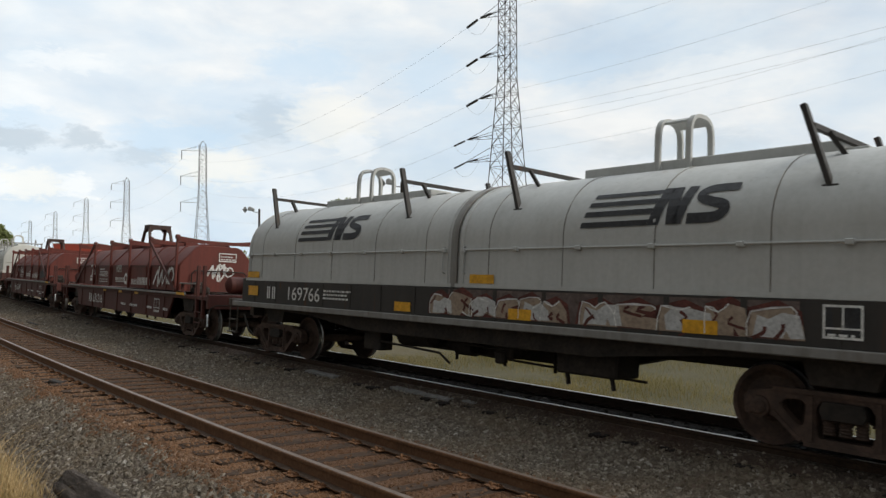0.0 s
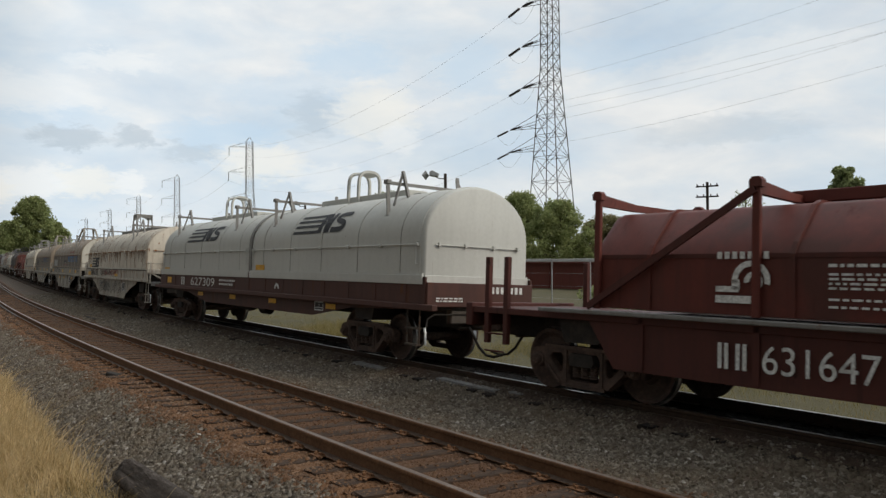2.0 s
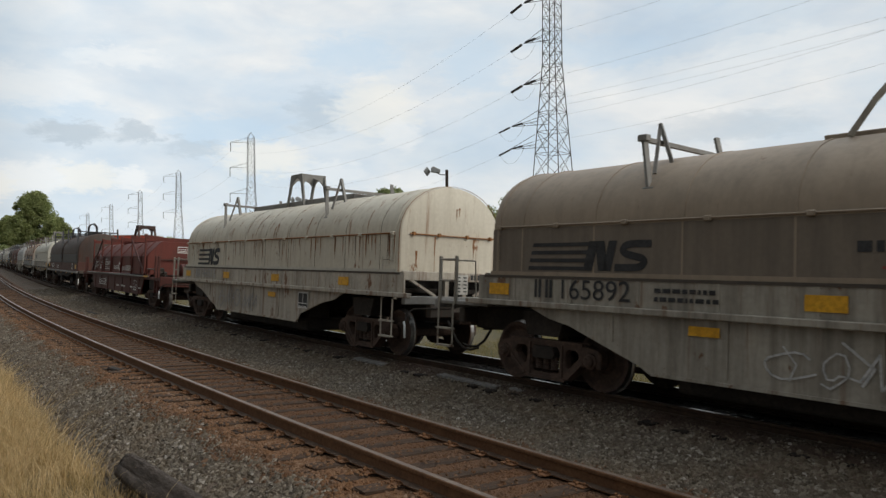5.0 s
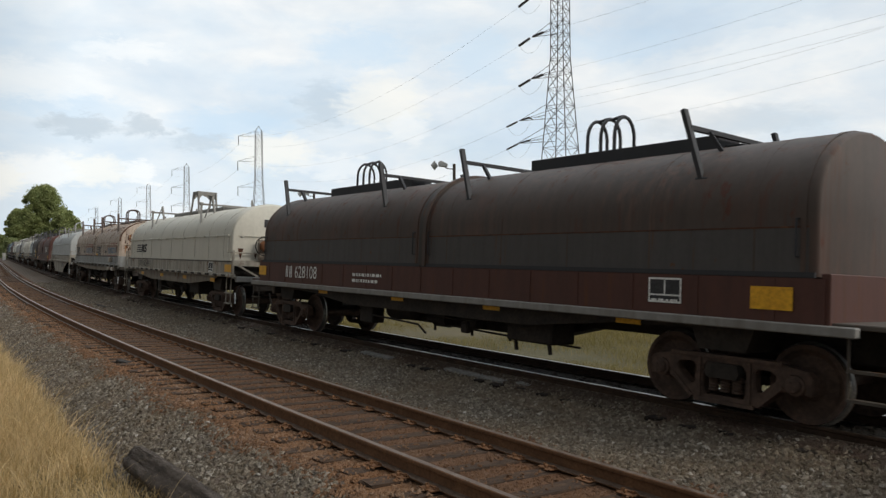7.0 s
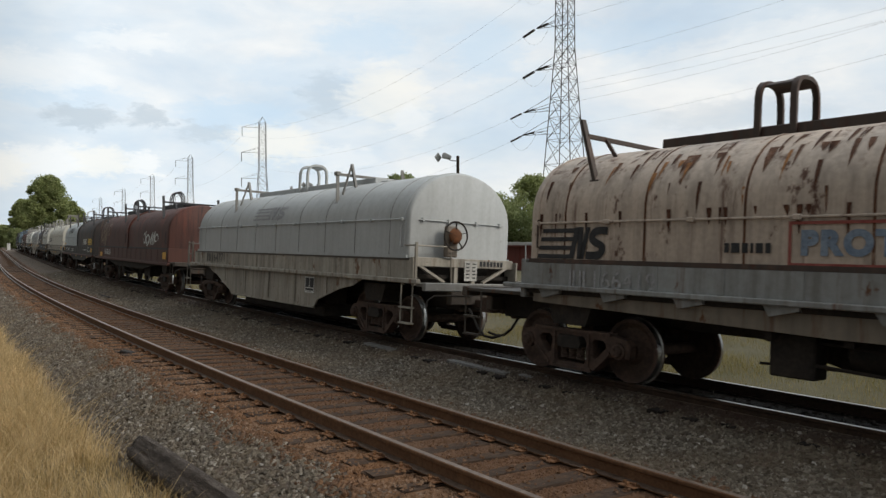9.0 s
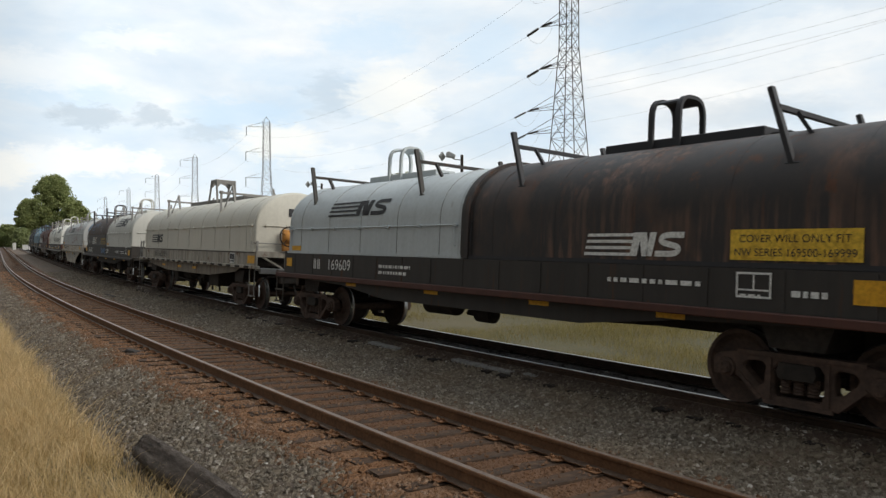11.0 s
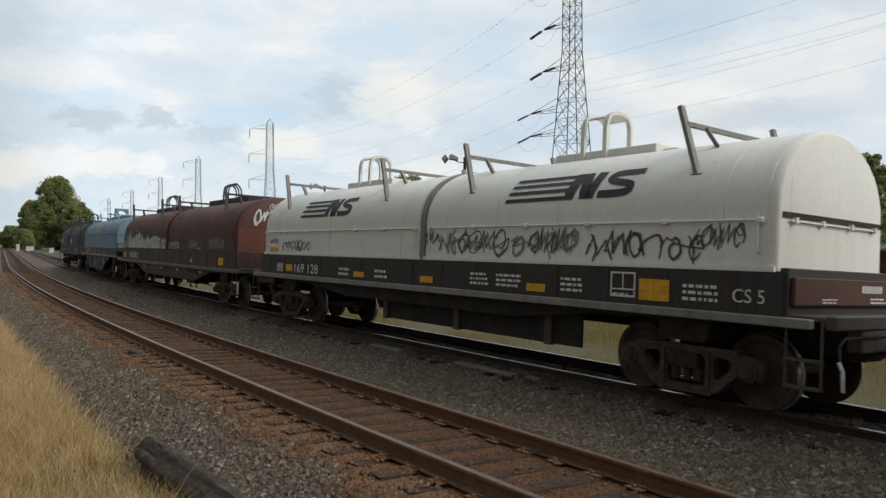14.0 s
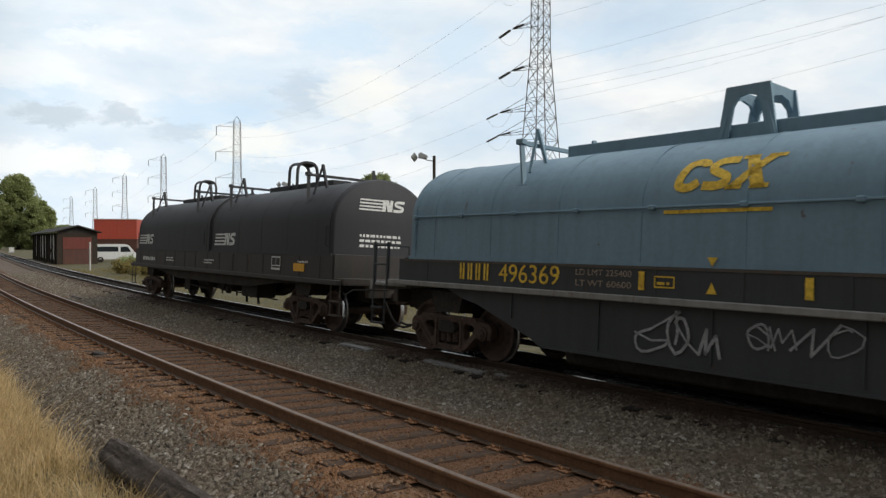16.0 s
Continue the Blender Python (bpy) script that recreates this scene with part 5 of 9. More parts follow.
def two_hood_car(label, body, hood_a, hood_b, trim_a=None, trim_b=None, spacing=12.4, pitch=17.7, ledge=None, kind_a="round", kind_b="round",
                 lift_a="loop", lift_b="loop", braced=False, ribs=False, seam_a=True, seam_b=True, post_a=None, post_b=None, shift=0.15, wheel=False, beam_low=None, hl=7.15, seam_z=2.27, board=1.85, dx0=-0.31, low=0.80, skirt=0.0, gear=True, joint=0.0, pa=None, pb=None, braced_b=None, dx0_b=None, lz=1.06, lt=0.11):
    """hood_a leads."""
    car = car_base(label, spacing, pitch)
    xm = shift + joint
    xa = shift + hl + 0.06
    xb = shift - hl - 0.06
    for s in (-1, 1):
        bm = bmesh.new()
        box(bm, xb - 0.1, xa + 0.1, s * SIDE - 0.02, s * SIDE + 0.02, lz + lt, HZ0 - 0.015)
        for k in range(15):
            x = xb + (xa - xb) * (k + 0.5) / 15
            box(bm, x - 0.04, x + 0.04, s * SIDE - 0.032, s * SIDE + 0.032, lz + lt + 0.01, HZ0 - 0.03)
        part("side_sill", bm, body, car)
        lg = B(xb - 0.45, xa + 0.45, s * 1.52 - 0.07, s * 1.52 + 0.07, lz, lz + lt, 0.012)
        part("side_ledge", lg, ledge or body, car)
        if ribs:
            for k in range(12):
                x = xb + (xa - xb) * (k + 0.5) / 12
                part("sill_rib", prism(bmesh.new(), [(x - 0.30, lz), (x + 0.12, lz), (x + 0.12, lz - 0.05), (x - 0.22, lz - 0.13)], s * 1.46 - 0.06, s * 1.46 + 0.06), body, car)
        lo = prism(bmesh.new(), [(xb + 0.3, 1.06), (xb + 2.8, 0.98), (xb + 4.6, low), (xa - 4.6, low), (xa - 2.8, 0.98), (xa - 0.3, 1.06)], s * 1.36 - 0.02, s * 1.36 + 0.02)
        if ribs:
            lo = prism(bmesh.new(), [(xb + 0.1, lz), (xb + 0.1, 1.07), (xb + 2.8, 1.0), (xb + 4.6, low), (xa - 4.6, low), (xa - 2.8, 1.0), (xa - 0.1, 1.07), (xa - 0.1, lz)], s * 1.40 - 0.02, s * 1.40 + 0.02)
        part("lower_sill", lo, beam_low or M["dark_iron"], car)
    part("deck", B(xb, xa, -1.45, 1.45, 1.20, 1.30), M["dark_iron"], car)
    for x in (xa + 0.1, xb - 0.1):
        part("end_bulkhead", B(x - 0.05, x + 0.05, -SIDE, SIDE, 1.12, 1.72 - skirt, 0.01), body, car)
    underframe(car, spacing / 2 - 0.9, 0.52 if gear else 0.74, gear=gear)
    for sgn, x in ((1, xa), (-1, -xb)):
        end_works(car, x, pitch, body, body, sgn, wheel and sgn > 0)
    ha = hood(car, xm + 0.03, xa, hood_a, kind_a, 5, trim_a, lift_a, braced, pa, seam=seam_a, post_mat=post_a, seam_z=seam_z, board=board, dx0=dx0)
    hb = hood(car, xb, xm - 0.03, hood_b, kind_b, 5, trim_b, lift_b, braced if braced_b is None else braced_b, pb, seam=seam_b, post_mat=post_b, seam_z=seam_z, board=board, dx0=dx0 if dx0_b is None else dx0_b)
    pale = hood_a.name in PALE
    if skirt:
        for hh, m, a, b in ((ha, hood_a, xm + 0.05, xa + 0.02), (hb, hood_b, xb - 0.02, xm - 0.05)):
            for s in (-1, 1):
                part("skirt", B(a, b, s * (SIDE + 0.036) - 0.012, s * (SIDE + 0.036) + 0.012, HZ0 - skirt, HZ0 + 0.02, 0.005), m, hh)
            e = b if hh is ha else a
            part("skirt", B(e - 0.012, e + 0.012, -SIDE + 0.02, SIDE - 0.02, HZ0 - skirt, HZ0 + 0.02, 0.005), m, hh)
    part("hood_joint", hood_band(xm, kind_a, 0.15, 0.03), PAINT["worn_ledge"] if pale else PAINT["black_body"], ha, smooth=35)
    if not pale:
        part("joint_flange", hood_band(xm + 0.12, kind_a, 0.09, 0.06), hood_a, ha, smooth=35)
    return car, ha, hb, xb, xm, xa


def belly_car(label, body, hood_m, trim=None, spacing=10.6, pitch=16.1, lift="frame", ledge=None, belly=True, braced=True, shift=0.5, wheel=True,
              ladder_mat=None, hood_len=12.8, posts=None, kind="round", belly_mat=None, underdeck=None, bands=9, post_mat=None, sill_mat=None, line_mat=None, mid=None, rise=None, wheel_mat=None, solid_end=None):
    car = car_base(label, spacing, pitch)
    xa, xb = shift + hood_len / 2, shift - hood_len / 2
    mid = shift - 0.25 if mid is None else mid
    for s in (-1, 1):
        bm = bmesh.new()
        box(bm, xb - 0.25, xa + 0.25, s * SIDE - 0.02, s * SIDE + 0.02, 1.28, HZ0 - 0.015)
        for k in range(11):
            x = xb + (xa - xb) * (k + 0.5) / 11
            box(bm, x - 0.03, x + 0.03, s * SIDE - 0.03, s * SIDE + 0.03, 1.28, HZ0 - 0.03)
        part("side_sill", bm, sill_mat or body, car)
        # brown strip along the sill's top, also standing for shadow under the hood edge
        part("seat_strip", B(xb - 0.1, xa + 0.1, s * (SIDE + 0.012) - 0.02, s * (SIDE + 0.012) + 0.02, HZ0 - 0.050, HZ0 - 0.012), PAINT["grimy_frame"], car)
        part("side_ledge", B(xb - 0.5, xa + 0.5, s * 1.53 - 0.06, s * 1.53 + 0.06, 1.19, 1.28, 0.012), ledge or body, car)
        if belly:
            out = [(-5.0, 1.19), (-4.6, 1.04), (-4.2, 0.96), (-2.95, 0.52), (-2.80, 0.43), (2.75, 0.43), (2.92, 0.62), (4.0, 0.93), (4.6, 1.03), (5.0, 1.19)]
            bb = prism(bmesh.new(), [(x, z) for x, z in out], s * 1.44 - 0.02, s * 1.44 + 0.02)
            for x in (-3.4, -1.7, 0.0, 1.7, 3.4):
                part("belly_rib", B(x - 0.02, x + 0.02, s * 1.465 - 0.02, s * 1.465 + 0.02, 0.50 if abs(x) < 3 else 0.8, 1.188), belly_mat or body, car)
            part("belly_flange", B(-2.75, 2.75, s * 1.45 - 0.04, s * 1.45 + 0.04, 0.415, 0.455), belly_mat or body, car)
            part("belly_plate", bb, belly_mat or body, car)
        else:
            lo = prism(bmesh.new(), [(-5.6, 1.19), (-5.2, 1.05), (-2.6, 0.86), (2.6, 0.86), (5.2, 1.05), (5.6, 1.19)], s * 1.40 - 0.02, s * 1.40 + 0.02)
            part("lower_sill", lo, belly_mat or body, car)
            pk = shared("pocket", lambda: finish(B(-0.17, 0.17, -0.02, 0.02, -0.03, 0.03, 0.008)), M["dark_iron"])
            k = 0
            while s < 0 and xb + 0.5 + 0.78 * k < xa:
                child("stake_pocket", pk, car, pose(xb + 0.5 + 0.78 * k, -1.595, 1.235))
                k += 1
    part("deck", B(xb, xa, -1.45, 1.45, 1.28, 1.36), M["dark_iron"], car)
    if belly:
        tf = B(-2.7, 2.7, -1.40, 1.40, 0.44, 0.50)
        box(tf, -2.6, 2.6, -1.05, 1.05, 0.19, 0.45, 0.03)
        part("trough_floor", tf, M["dark_iron"], car)
    for x in (xa + 0.12, xb - 0.12):
        part("end_board", B(x - 0.04, x + 0.04, -SIDE + 0.03, SIDE - 0.03, 1.52, 1.70, 0.01), sill_mat or body, car)
        g = 1 if x > 0 else -1
        part("end_recess", B(x - 0.05 - g * 0.28, x + 0.05 - g * 0.28, -SIDE + 0.03, SIDE - 0.03, 1.2, 1.56), M["dark_iron"], car)
        for s in (-1, 1):
            part("end_brace", beam(bmesh.new(), (x, s * 0.55, 1.22), (x, s * 1.25, 1.54), 0.07, 0.05), sill_mat or body, car)
            part("end_strut", B(x - 0.04, x + 0.04, s * 0.25 - 0.05, s * 0.25 + 0.05, 1.2, 1.52), sill_mat or body, car)
        if g > 0:
            dark = body.name == "dull_charcoal_paint"
            part("notice_plate", B(x + 0.045, x + 0.052, -0.02, 0.34, 1.26, 1.66), body if dark else M["pale_plate"], car)
            mark("small_print", [[(a, b), (a + 0.1, b), (a + 0.1, b + 0.025), (a, b + 0.025)] for a in (0.02, 0.2) for b in (1.31, 1.38, 1.45, 1.52, 1.59)], lambda a, b, x=x: (x + 0.055, a, b), M["yellow_paint" if dark else "black_paint"], car, 0)
            mark("end_number", bars_block(0.42, 1.56, 0.72, 0.10, 7), lambda a, b, x=x: (x + 0.047, a, b), M["yellow_paint" if dark else "black_paint"], car, 0)
    underframe(car, spacing / 2 - 0.6, 0.55)
    for sgn, x in ((1, xa + 0.1), (-1, -xb + 0.1)):
        end_works(car, x, pitch, body, ladder_mat or body, sgn, wheel and sgn > 0, rails=True, wheel_mat=wheel_mat)
    h = hood(car, xb, xa, hood_m, kind, bands, trim, lift, braced, posts=posts or (mid - 3.25, mid + 3.35), post_mat=post_mat, line_mat=line_mat, mid=mid, board=3.6, rise=rise)
    return car, h, xb, xa


def prism_x(bm, pts, x0, x1):
    """Outline (y, z) drawn out along x."""
    a = [bm.verts.new((x0, y, z)) for y, z in pts]
    b = [bm.verts.new((x1, y, z)) for y, z in pts]
    bm.faces.new(a)
    bm.faces.new(b[::-1])
    for i in range(len(pts)):
        j = (i + 1) % len(pts)
        bm.faces.new((a[i], b[i], b[j], a[j]))
    return bm


def shield_car(label, body, hood_m, spacing=13.2, pitch=18.0, shift=0.06):
    """Low-slung red car with a braced trough cover and open end decks."""
    car = car_base(label, spacing, pitch)
    xa, xb = shift + 5.72, shift - 5.72
    h = part("hood", hood_skin(xb, xa, "trough"), hood_m, car, smooth=30)
    for k in range(6):
        x = xb + (xa - xb) * (k + 0.5) / 6
        part("hood_band", hood_band(x, "trough", 0.06, 0.03), hood_m, h)
    fr = [shift - 5.60, shift - 3.27, shift - 1.09, shift + 1.12, shift + 3.27, shift + 5.62]
    for x in fr:
        bm = bmesh.new()
        for s in (-1, 1):
            box(bm, x - 0.05, x + 0.05, s * 1.41 - 0.035, s * 1.41 + 0.035, 1.28, 2.82, 0.01)
            prism(bm, [(x - 0.08, 2.80), (x + 0.08, 2.80), (x + 0.08, 2.88), (x + 0.04, 2.92), (x - 0.04, 2.92), (x - 0.08, 2.88)], s * 1.41 - 0.055, s * 1.41 + 0.055)
        for s in (-1, 1):
            prism_x(bm, [(s * 1.40, 2.88), (s * 1.40, 2.72), (s * 0.5, 2.70), (0, 2.71), (0, 2.80), (s * 0.5, 2.80)], x - 0.04, x + 0.04)
        part("cover_frame", bm, hood_m, h)
    for s in (-1, 1):
        for a, b in ((fr[1], fr[0] - 0.14), (fr[4], fr[5] + 0.15)):
            dg = bmesh.new()
            beam(dg, (a, s * 1.46, 2.78), (b, s * 1.46, 1.30), 0.045, 0.09)
            part("diagonal_brace", dg, body, h)
    part("roof_board", B(fr[1] - 0.12, fr[4] + 0.12, -0.22, 0.22, 2.71, 2.86, 0.01), hood_m, h)
    for x in (fr[1] + 0.9, fr[2] + 0.55, fr[3] + 0.8):
        part("roof_block", B(x - 0.05, x + 0.05, -0.2, 0.2, 2.55, 2.712), hood_m, h)
    lf = bmesh.new()
    xc = shift - 0.04
    for sy in (-1, 1):
        for sx in (-1, 1):
            beam(lf, (xc + sx * 0.47, sy * 0.43, 2.84), (xc + sx * 0.23, sy * 0.40, 3.36), 0.10, 0.07)
        # gusset plate that widens into both legs under the head
        prism(lf, [(xc - 0.30, 3.26), (xc - 0.20, 3.26), (xc - 0.12, 3.36), (xc, 3.39), (xc + 0.12, 3.36), (xc + 0.20, 3.26), (xc + 0.30, 3.26), (xc + 0.27, 3.50), (xc - 0.27, 3.50)], sy * 0.40 - 0.03, sy * 0.40 + 0.03)
    for sx in (-1, 1):
        prism_x(lf, [(-0.44, 3.26), (-0.34, 3.26), (-0.22, 3.38), (0.22, 3.38), (0.34, 3.26), (0.44, 3.26), (0.42, 3.50), (-0.42, 3.50)], xc + sx * 0.25 - 0.03, xc + sx * 0.25 + 0.03)
    box(lf, xc - 0.29, xc + 0.29, -0.44, 0.44, 3.49, 3.52, 0.008)
    part("lifting_frame", lf, PAINT["soot_brown"], h)
    part("panel_lap", B(xb + 0.05, xa - 0.05, -1.374, -1.358, 1.98, 2.03), PAINT["oxide_body"], h)
    for s in (-1, 1):
        part("side_ledge", B(xb - 0.9, xa + 0.9, s * 1.50 - 0.06, s * 1.50 + 0.06, 1.20, 1.26, 0.012), PAINT["worn_ledge"], car)
        bm = prism(bmesh.new(), [(-6.2, 1.19), (-5.7, 1.10), (-5.25, 0.47), (5.1, 0.47), (5.55, 1.10), (6.2, 1.19)], s * 1.36 - 0.03, s * 1.36 + 0.03)
        for k in range(-3, 4):
            box(bm, k * 1.6 - 0.04, k * 1.6 + 0.04, s * 1.385 - 0.035, s * 1.385 + 0.035, 0.50, 1.18)
        part("side_sill", bm, body, car)
    part("deck", B(-pitch / 2 + 0.7, pitch / 2 - 0.7, -1.42, 1.42, 1.10, 1.20, 0.01), body, car)
    underframe(car, spacing / 2 - 1.0, 0.5)
    part("trough_floor", B(-5.0, 4.9, -1.12, 1.12, 0.44, 0.62, 0.03), M["dark_iron"], car)
    for sgn in (1, -1):
        xe = pitch / 2 - 0.75
        part("end_sill", B(sgn * xe - 0.08, sgn * xe + 0.08, -1.45, 1.45, 0.88, 1.26, 0.015), body, car)
        for y in (-1.38, 1.38):
            bm = bmesh.new()
            for dx in (0.42, 0.86):
                box(bm, sgn * (xe - dx) - 0.05, sgn * (xe - dx) + 0.05, y - 0.05, y + 0.05, 0.62, 2.02, 0.01)
            part("end_post", bm, body, car)
        st = bmesh.new()
        for z in (0.5, 0.78):
            tube(st, [(sgn * (xe - 0.86), -1.44, z), (sgn * (xe - 0.42), -1.44, z)], 0.016, 5)
        part("step_ladder", st, body, car)
        g = bmesh.new()
        xg = shift + sgn * 5.80
        tube(g, [(xg, -0.95, 1.28), (xg, -0.95, 1.80), (xg, -0.85, 1.90), (xg, 0.85, 1.90), (xg, 0.95, 1.80), (xg, 0.95, 1.28)], 0.022, 6)
        part("hand_rail", g, M["dark_iron"], car)
    xe = pitch / 2 - 0.75
    res = lathe_y(bmesh.new(), [(0.0, -0.55), (0.12, -0.55), (0.23, -0.48), (0.24, 0.48), (0.12, 0.55), (0.0, 0.55)], 16)
    o = part("air_reservoir", res, body, car, smooth=40)
    o.matrix_basis = pose(xe - 1.15, 0.3, 1.52)
    brake_wheel(car, xe - 0.35, 0.55, 2.0, body)
    ms = bmesh.new()
    for y in (0.35, 0.75):
        box(ms, xe - 0.62, xe - 0.5, y - 0.07, y + 0.07, 1.2, 2.52, 0.01)
    part("brake_mast", ms, body, car)
    vv = bmesh.new()
    box(vv, xa + 0.45, xa + 1.05, -1.12, -0.72, 1.24, 1.44, 0.05)
    box(vv, xa + 0.62, xa + 0.88, -1.16, -0.80, 1.40, 1.58, 0.05)
    tube(vv, [(xa + 1.0, -0.9, 1.36), (xa + 1.15, -0.9, 1.44), (xa + 1.25, -0.85, 1.22)], 0.03, 6)
    part("control_valve", vv, M["dark_iron"], car)
    part("valve_shelf", B(xa + 0.12, xa + 1.35, -1.36, -1.18, 1.50, 1.54, 0.01), PAINT["worn_ledge"], car)
    for dx in (0.2, 1.25):
        part("shelf_leg", B(xa + dx - 0.03, xa + dx + 0.03, -1.32, -1.24, 1.2, 1.5), body, car)
    return car, h, xb, xa


# ---------- the train: the cars, from the head of the train backwards ----------
P_ = painted
PAINT = {
    "grey_hood": P_("worn_grey_paint", (0.49, 0.495, 0.485), 0.10, 0.28, 1.0, calm=0.45),
    "pale_hood": P_("worn_off_white_paint", (0.545, 0.54, 0.505), 0.07, 0.2, 2.0, calm=0.35),
    "cream_hood": P_("cream_white_paint", (0.58, 0.55, 0.48), 0.22, 0.35, 3.0, calm=0.5, rust_color=(0.26, 0.11, 0.045)),
    "rusty_cream": P_("rust_streaked_cream_paint", (0.66, 0.60, 0.51), 0.36, 0.4, 4.0, calm=0.6, rust_color=(0.33, 0.14, 0.055), dirt_color=(0.20, 0.15, 0.10)),
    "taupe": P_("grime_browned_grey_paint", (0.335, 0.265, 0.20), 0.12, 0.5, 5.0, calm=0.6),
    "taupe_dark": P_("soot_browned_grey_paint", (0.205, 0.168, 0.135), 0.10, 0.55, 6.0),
    "pinkish": P_("chalky_rust_stained_paint", (0.55, 0.45, 0.375), 0.42, 0.45, 7.0, rust_color=(0.10, 0.035, 0.02)),
    "silver": P_("dull_silver_paint", (0.46, 0.475, 0.48), 0.08, 0.3, 8.0, calm=0.5),
    "blue_grey": P_("pale_blue_grey_paint", (0.50, 0.54, 0.56), 0.06, 0.22, 9.0, calm=0.5),
    "black_hood": P_("weathered_black_paint", (0.034, 0.034, 0.039), 0.08, 0.3, 10.0, rust_color=(0.06, 0.035, 0.028)),
    "brown_hood": P_("dark_brown_paint", (0.068, 0.050, 0.043), 0.40, 0.4, 11.0, patch=(0.085, 0.047, 0.036), rust_color=(0.12, 0.05, 0.035), streaks=(0.105, 0.062, 0.046)),
    "maroon_hood": P_("faded_maroon_paint", (0.094, 0.039, 0.031), 0.35, 0.4, 12.0, patch=(0.17, 0.045, 0.028), rust_color=(0.12, 0.036, 0.026), streaks=(0.035, 0.020, 0.018)),
    "oxide_hood": P_("red_oxide_paint", (0.138, 0.032, 0.023), 0.25, 0.45, 13.0, rust_color=(0.10, 0.03, 0.022), patch=(0.070, 0.026, 0.020)),
    "oxide_body": P_("grimy_red_oxide_paint", (0.088, 0.025, 0.019), 0.3, 0.45, 14.0, rust_color=(0.055, 0.025, 0.02)),
    "brown_body": P_("grimy_brown_paint", (0.085, 0.034, 0.026), 0.3, 0.5, 15.0),
    "black_body": P_("grimy_black_paint", (0.044, 0.039, 0.036), 0.25, 0.5, 16.0),
    "grey_body": P_("stained_grey_body_paint", (0.50, 0.455, 0.39), 0.5, 0.45, 17.0, rust_color=(0.22, 0.10, 0.05)),
    "silver_body": P_("stained_silver_body_paint", (0.385, 0.355, 0.305), 0.42, 0.65, 18.0, rust_color=(0.2, 0.10, 0.055)),
    "sea_blue": P_("weathered_slate_blue_paint", (0.175, 0.268, 0.335), 0.10, 0.3, 19.0, calm=0.6, dirt_color=(0.05, 0.06, 0.07)),
    "dark_belly": P_("dull_charcoal_paint", (0.045, 0.047, 0.05), 0.1, 0.4, 20.0),
}
PAINT["dark_coat"] = P_("faded_black_coat", (0.074, 0.068, 0.067), 0.25, 0.5, 25.0)
PAINT["brown_ledge"] = P_("worn_brown_steel_edge", (0.155, 0.132, 0.115), 0.35, 0.5, 23.0)
PAINT["worn_ledge"] = P_("worn_grey_steel_edge", (0.24, 0.235, 0.225), 0.25, 0.45, 21.0)
PAINT["grimy_frame"] = P_("grimy_underframe_paint", (0.085, 0.07, 0.058), 0.35, 0.5, 28.0)
PAINT["soot_brown"] = P_("sooty_brown_paint", (0.064, 0.034, 0.028), 0.3, 0.5, 29.0)
PAINT["stained_sill"] = P_("brown_stained_sill_paint", (0.24, 0.205, 0.165), 0.4, 0.6, 30.0)
PAINT["worn_sill"] = P_("weathered_blue_grey_sill_paint", (0.30, 0.31, 0.31), 0.34, 0.55, 31.0)
PAINT["end_orange"] = P_("orange_red_end_paint", (0.115, 0.038, 0.026), 0.2, 0.4, 22.0)
PAINT["orange_housing"] = P_("orange_brake_housing", (0.56, 0.24, 0.045), 0.3, 0.3, 23.0)
SPEED = 21.65
CARS = []      # (car, pitch, spacing, nudge)

BODY = 0.88      # covers and sills are this much narrower than first drawn
GEAR = ("truck", "coupler", "air_hose", "uncoupling_lever")
MARKS = ("badge", "reflector", "road_number", "owner_mark", "stencil", "stencil_panel", "small_print", "spray_paint", "spray_fill", "lettering", "word_mark", "red_outline",
         "sign_panel", "sign_text", "silver_patch", "silver_spray", "black_spray", "tan_spray", "black_patch", "badge_bar", "arrow", "small_frame", "red_triangle", "stencil_text")


def settle(ob, back, done):
    """Bring a car's body to its width and its side marks to their place along the car."""
    for o in ob.children:
        kind = o.name.split(".")[0]
        if kind in GEAR:
            continue
        own = o.matrix_basis.translation.length > 1e-6
        if own:
            o.matrix_basis.translation.y *= BODY
        elif o.data and o.data.name not in done:
            done.add(o.data.name)
            n = len(o.data.vertices)
            co = np.zeros(n * 3, np.float32)
            o.data.vertices.foreach_get("co", co)
            co = co.reshape(-1, 3)
            co[:, 1] *= BODY
            if kind in MARKS and np.ptp(co[:, 0]) > 0.03:
                mid = float(co[:, 0].min() + co[:, 0].max()) / 2
                co[:, 0] += back + 0.02 * mid if back else 0.0
            o.data.vertices.foreach_set("co", co.ravel())
        settle(o, back, done)


def add(car, pitch, spacing, nudge, back=-0.17, trucks=None):
    """trucks: where the rear and the leading truck stand along the car."""
    CARS.append((car, pitch, spacing, nudge))
    settle(car, back, set())
    for o in car.children if trucks else ():
        kind = o.name.split(".")[0]
        if kind == "truck":
            o.matrix_basis.translation.x = trucks[o.matrix_basis.translation.x > 0]
        elif kind == "body_bolster":
            lead = o.data.vertices[0].co.x > 0
            o.data.transform(Matrix.Translation((trucks[lead] - (spacing if lead else -spacing) / 2, 0, 0)))


def u_of(z, kind="round"):
    """Way up the flank to the height z."""
    if z <= HZ1:
        return z - HZ0
    u, best = HZ1 - HZ0, HZ1 - HZ0
    while surf(kind, u)[0][1] < z and u < 3:
        u += 0.01
    return u


SILL, BELLY, TROUGH = on_side(-SIDE - 0.034), on_side(-1.487), on_side(-1.345)


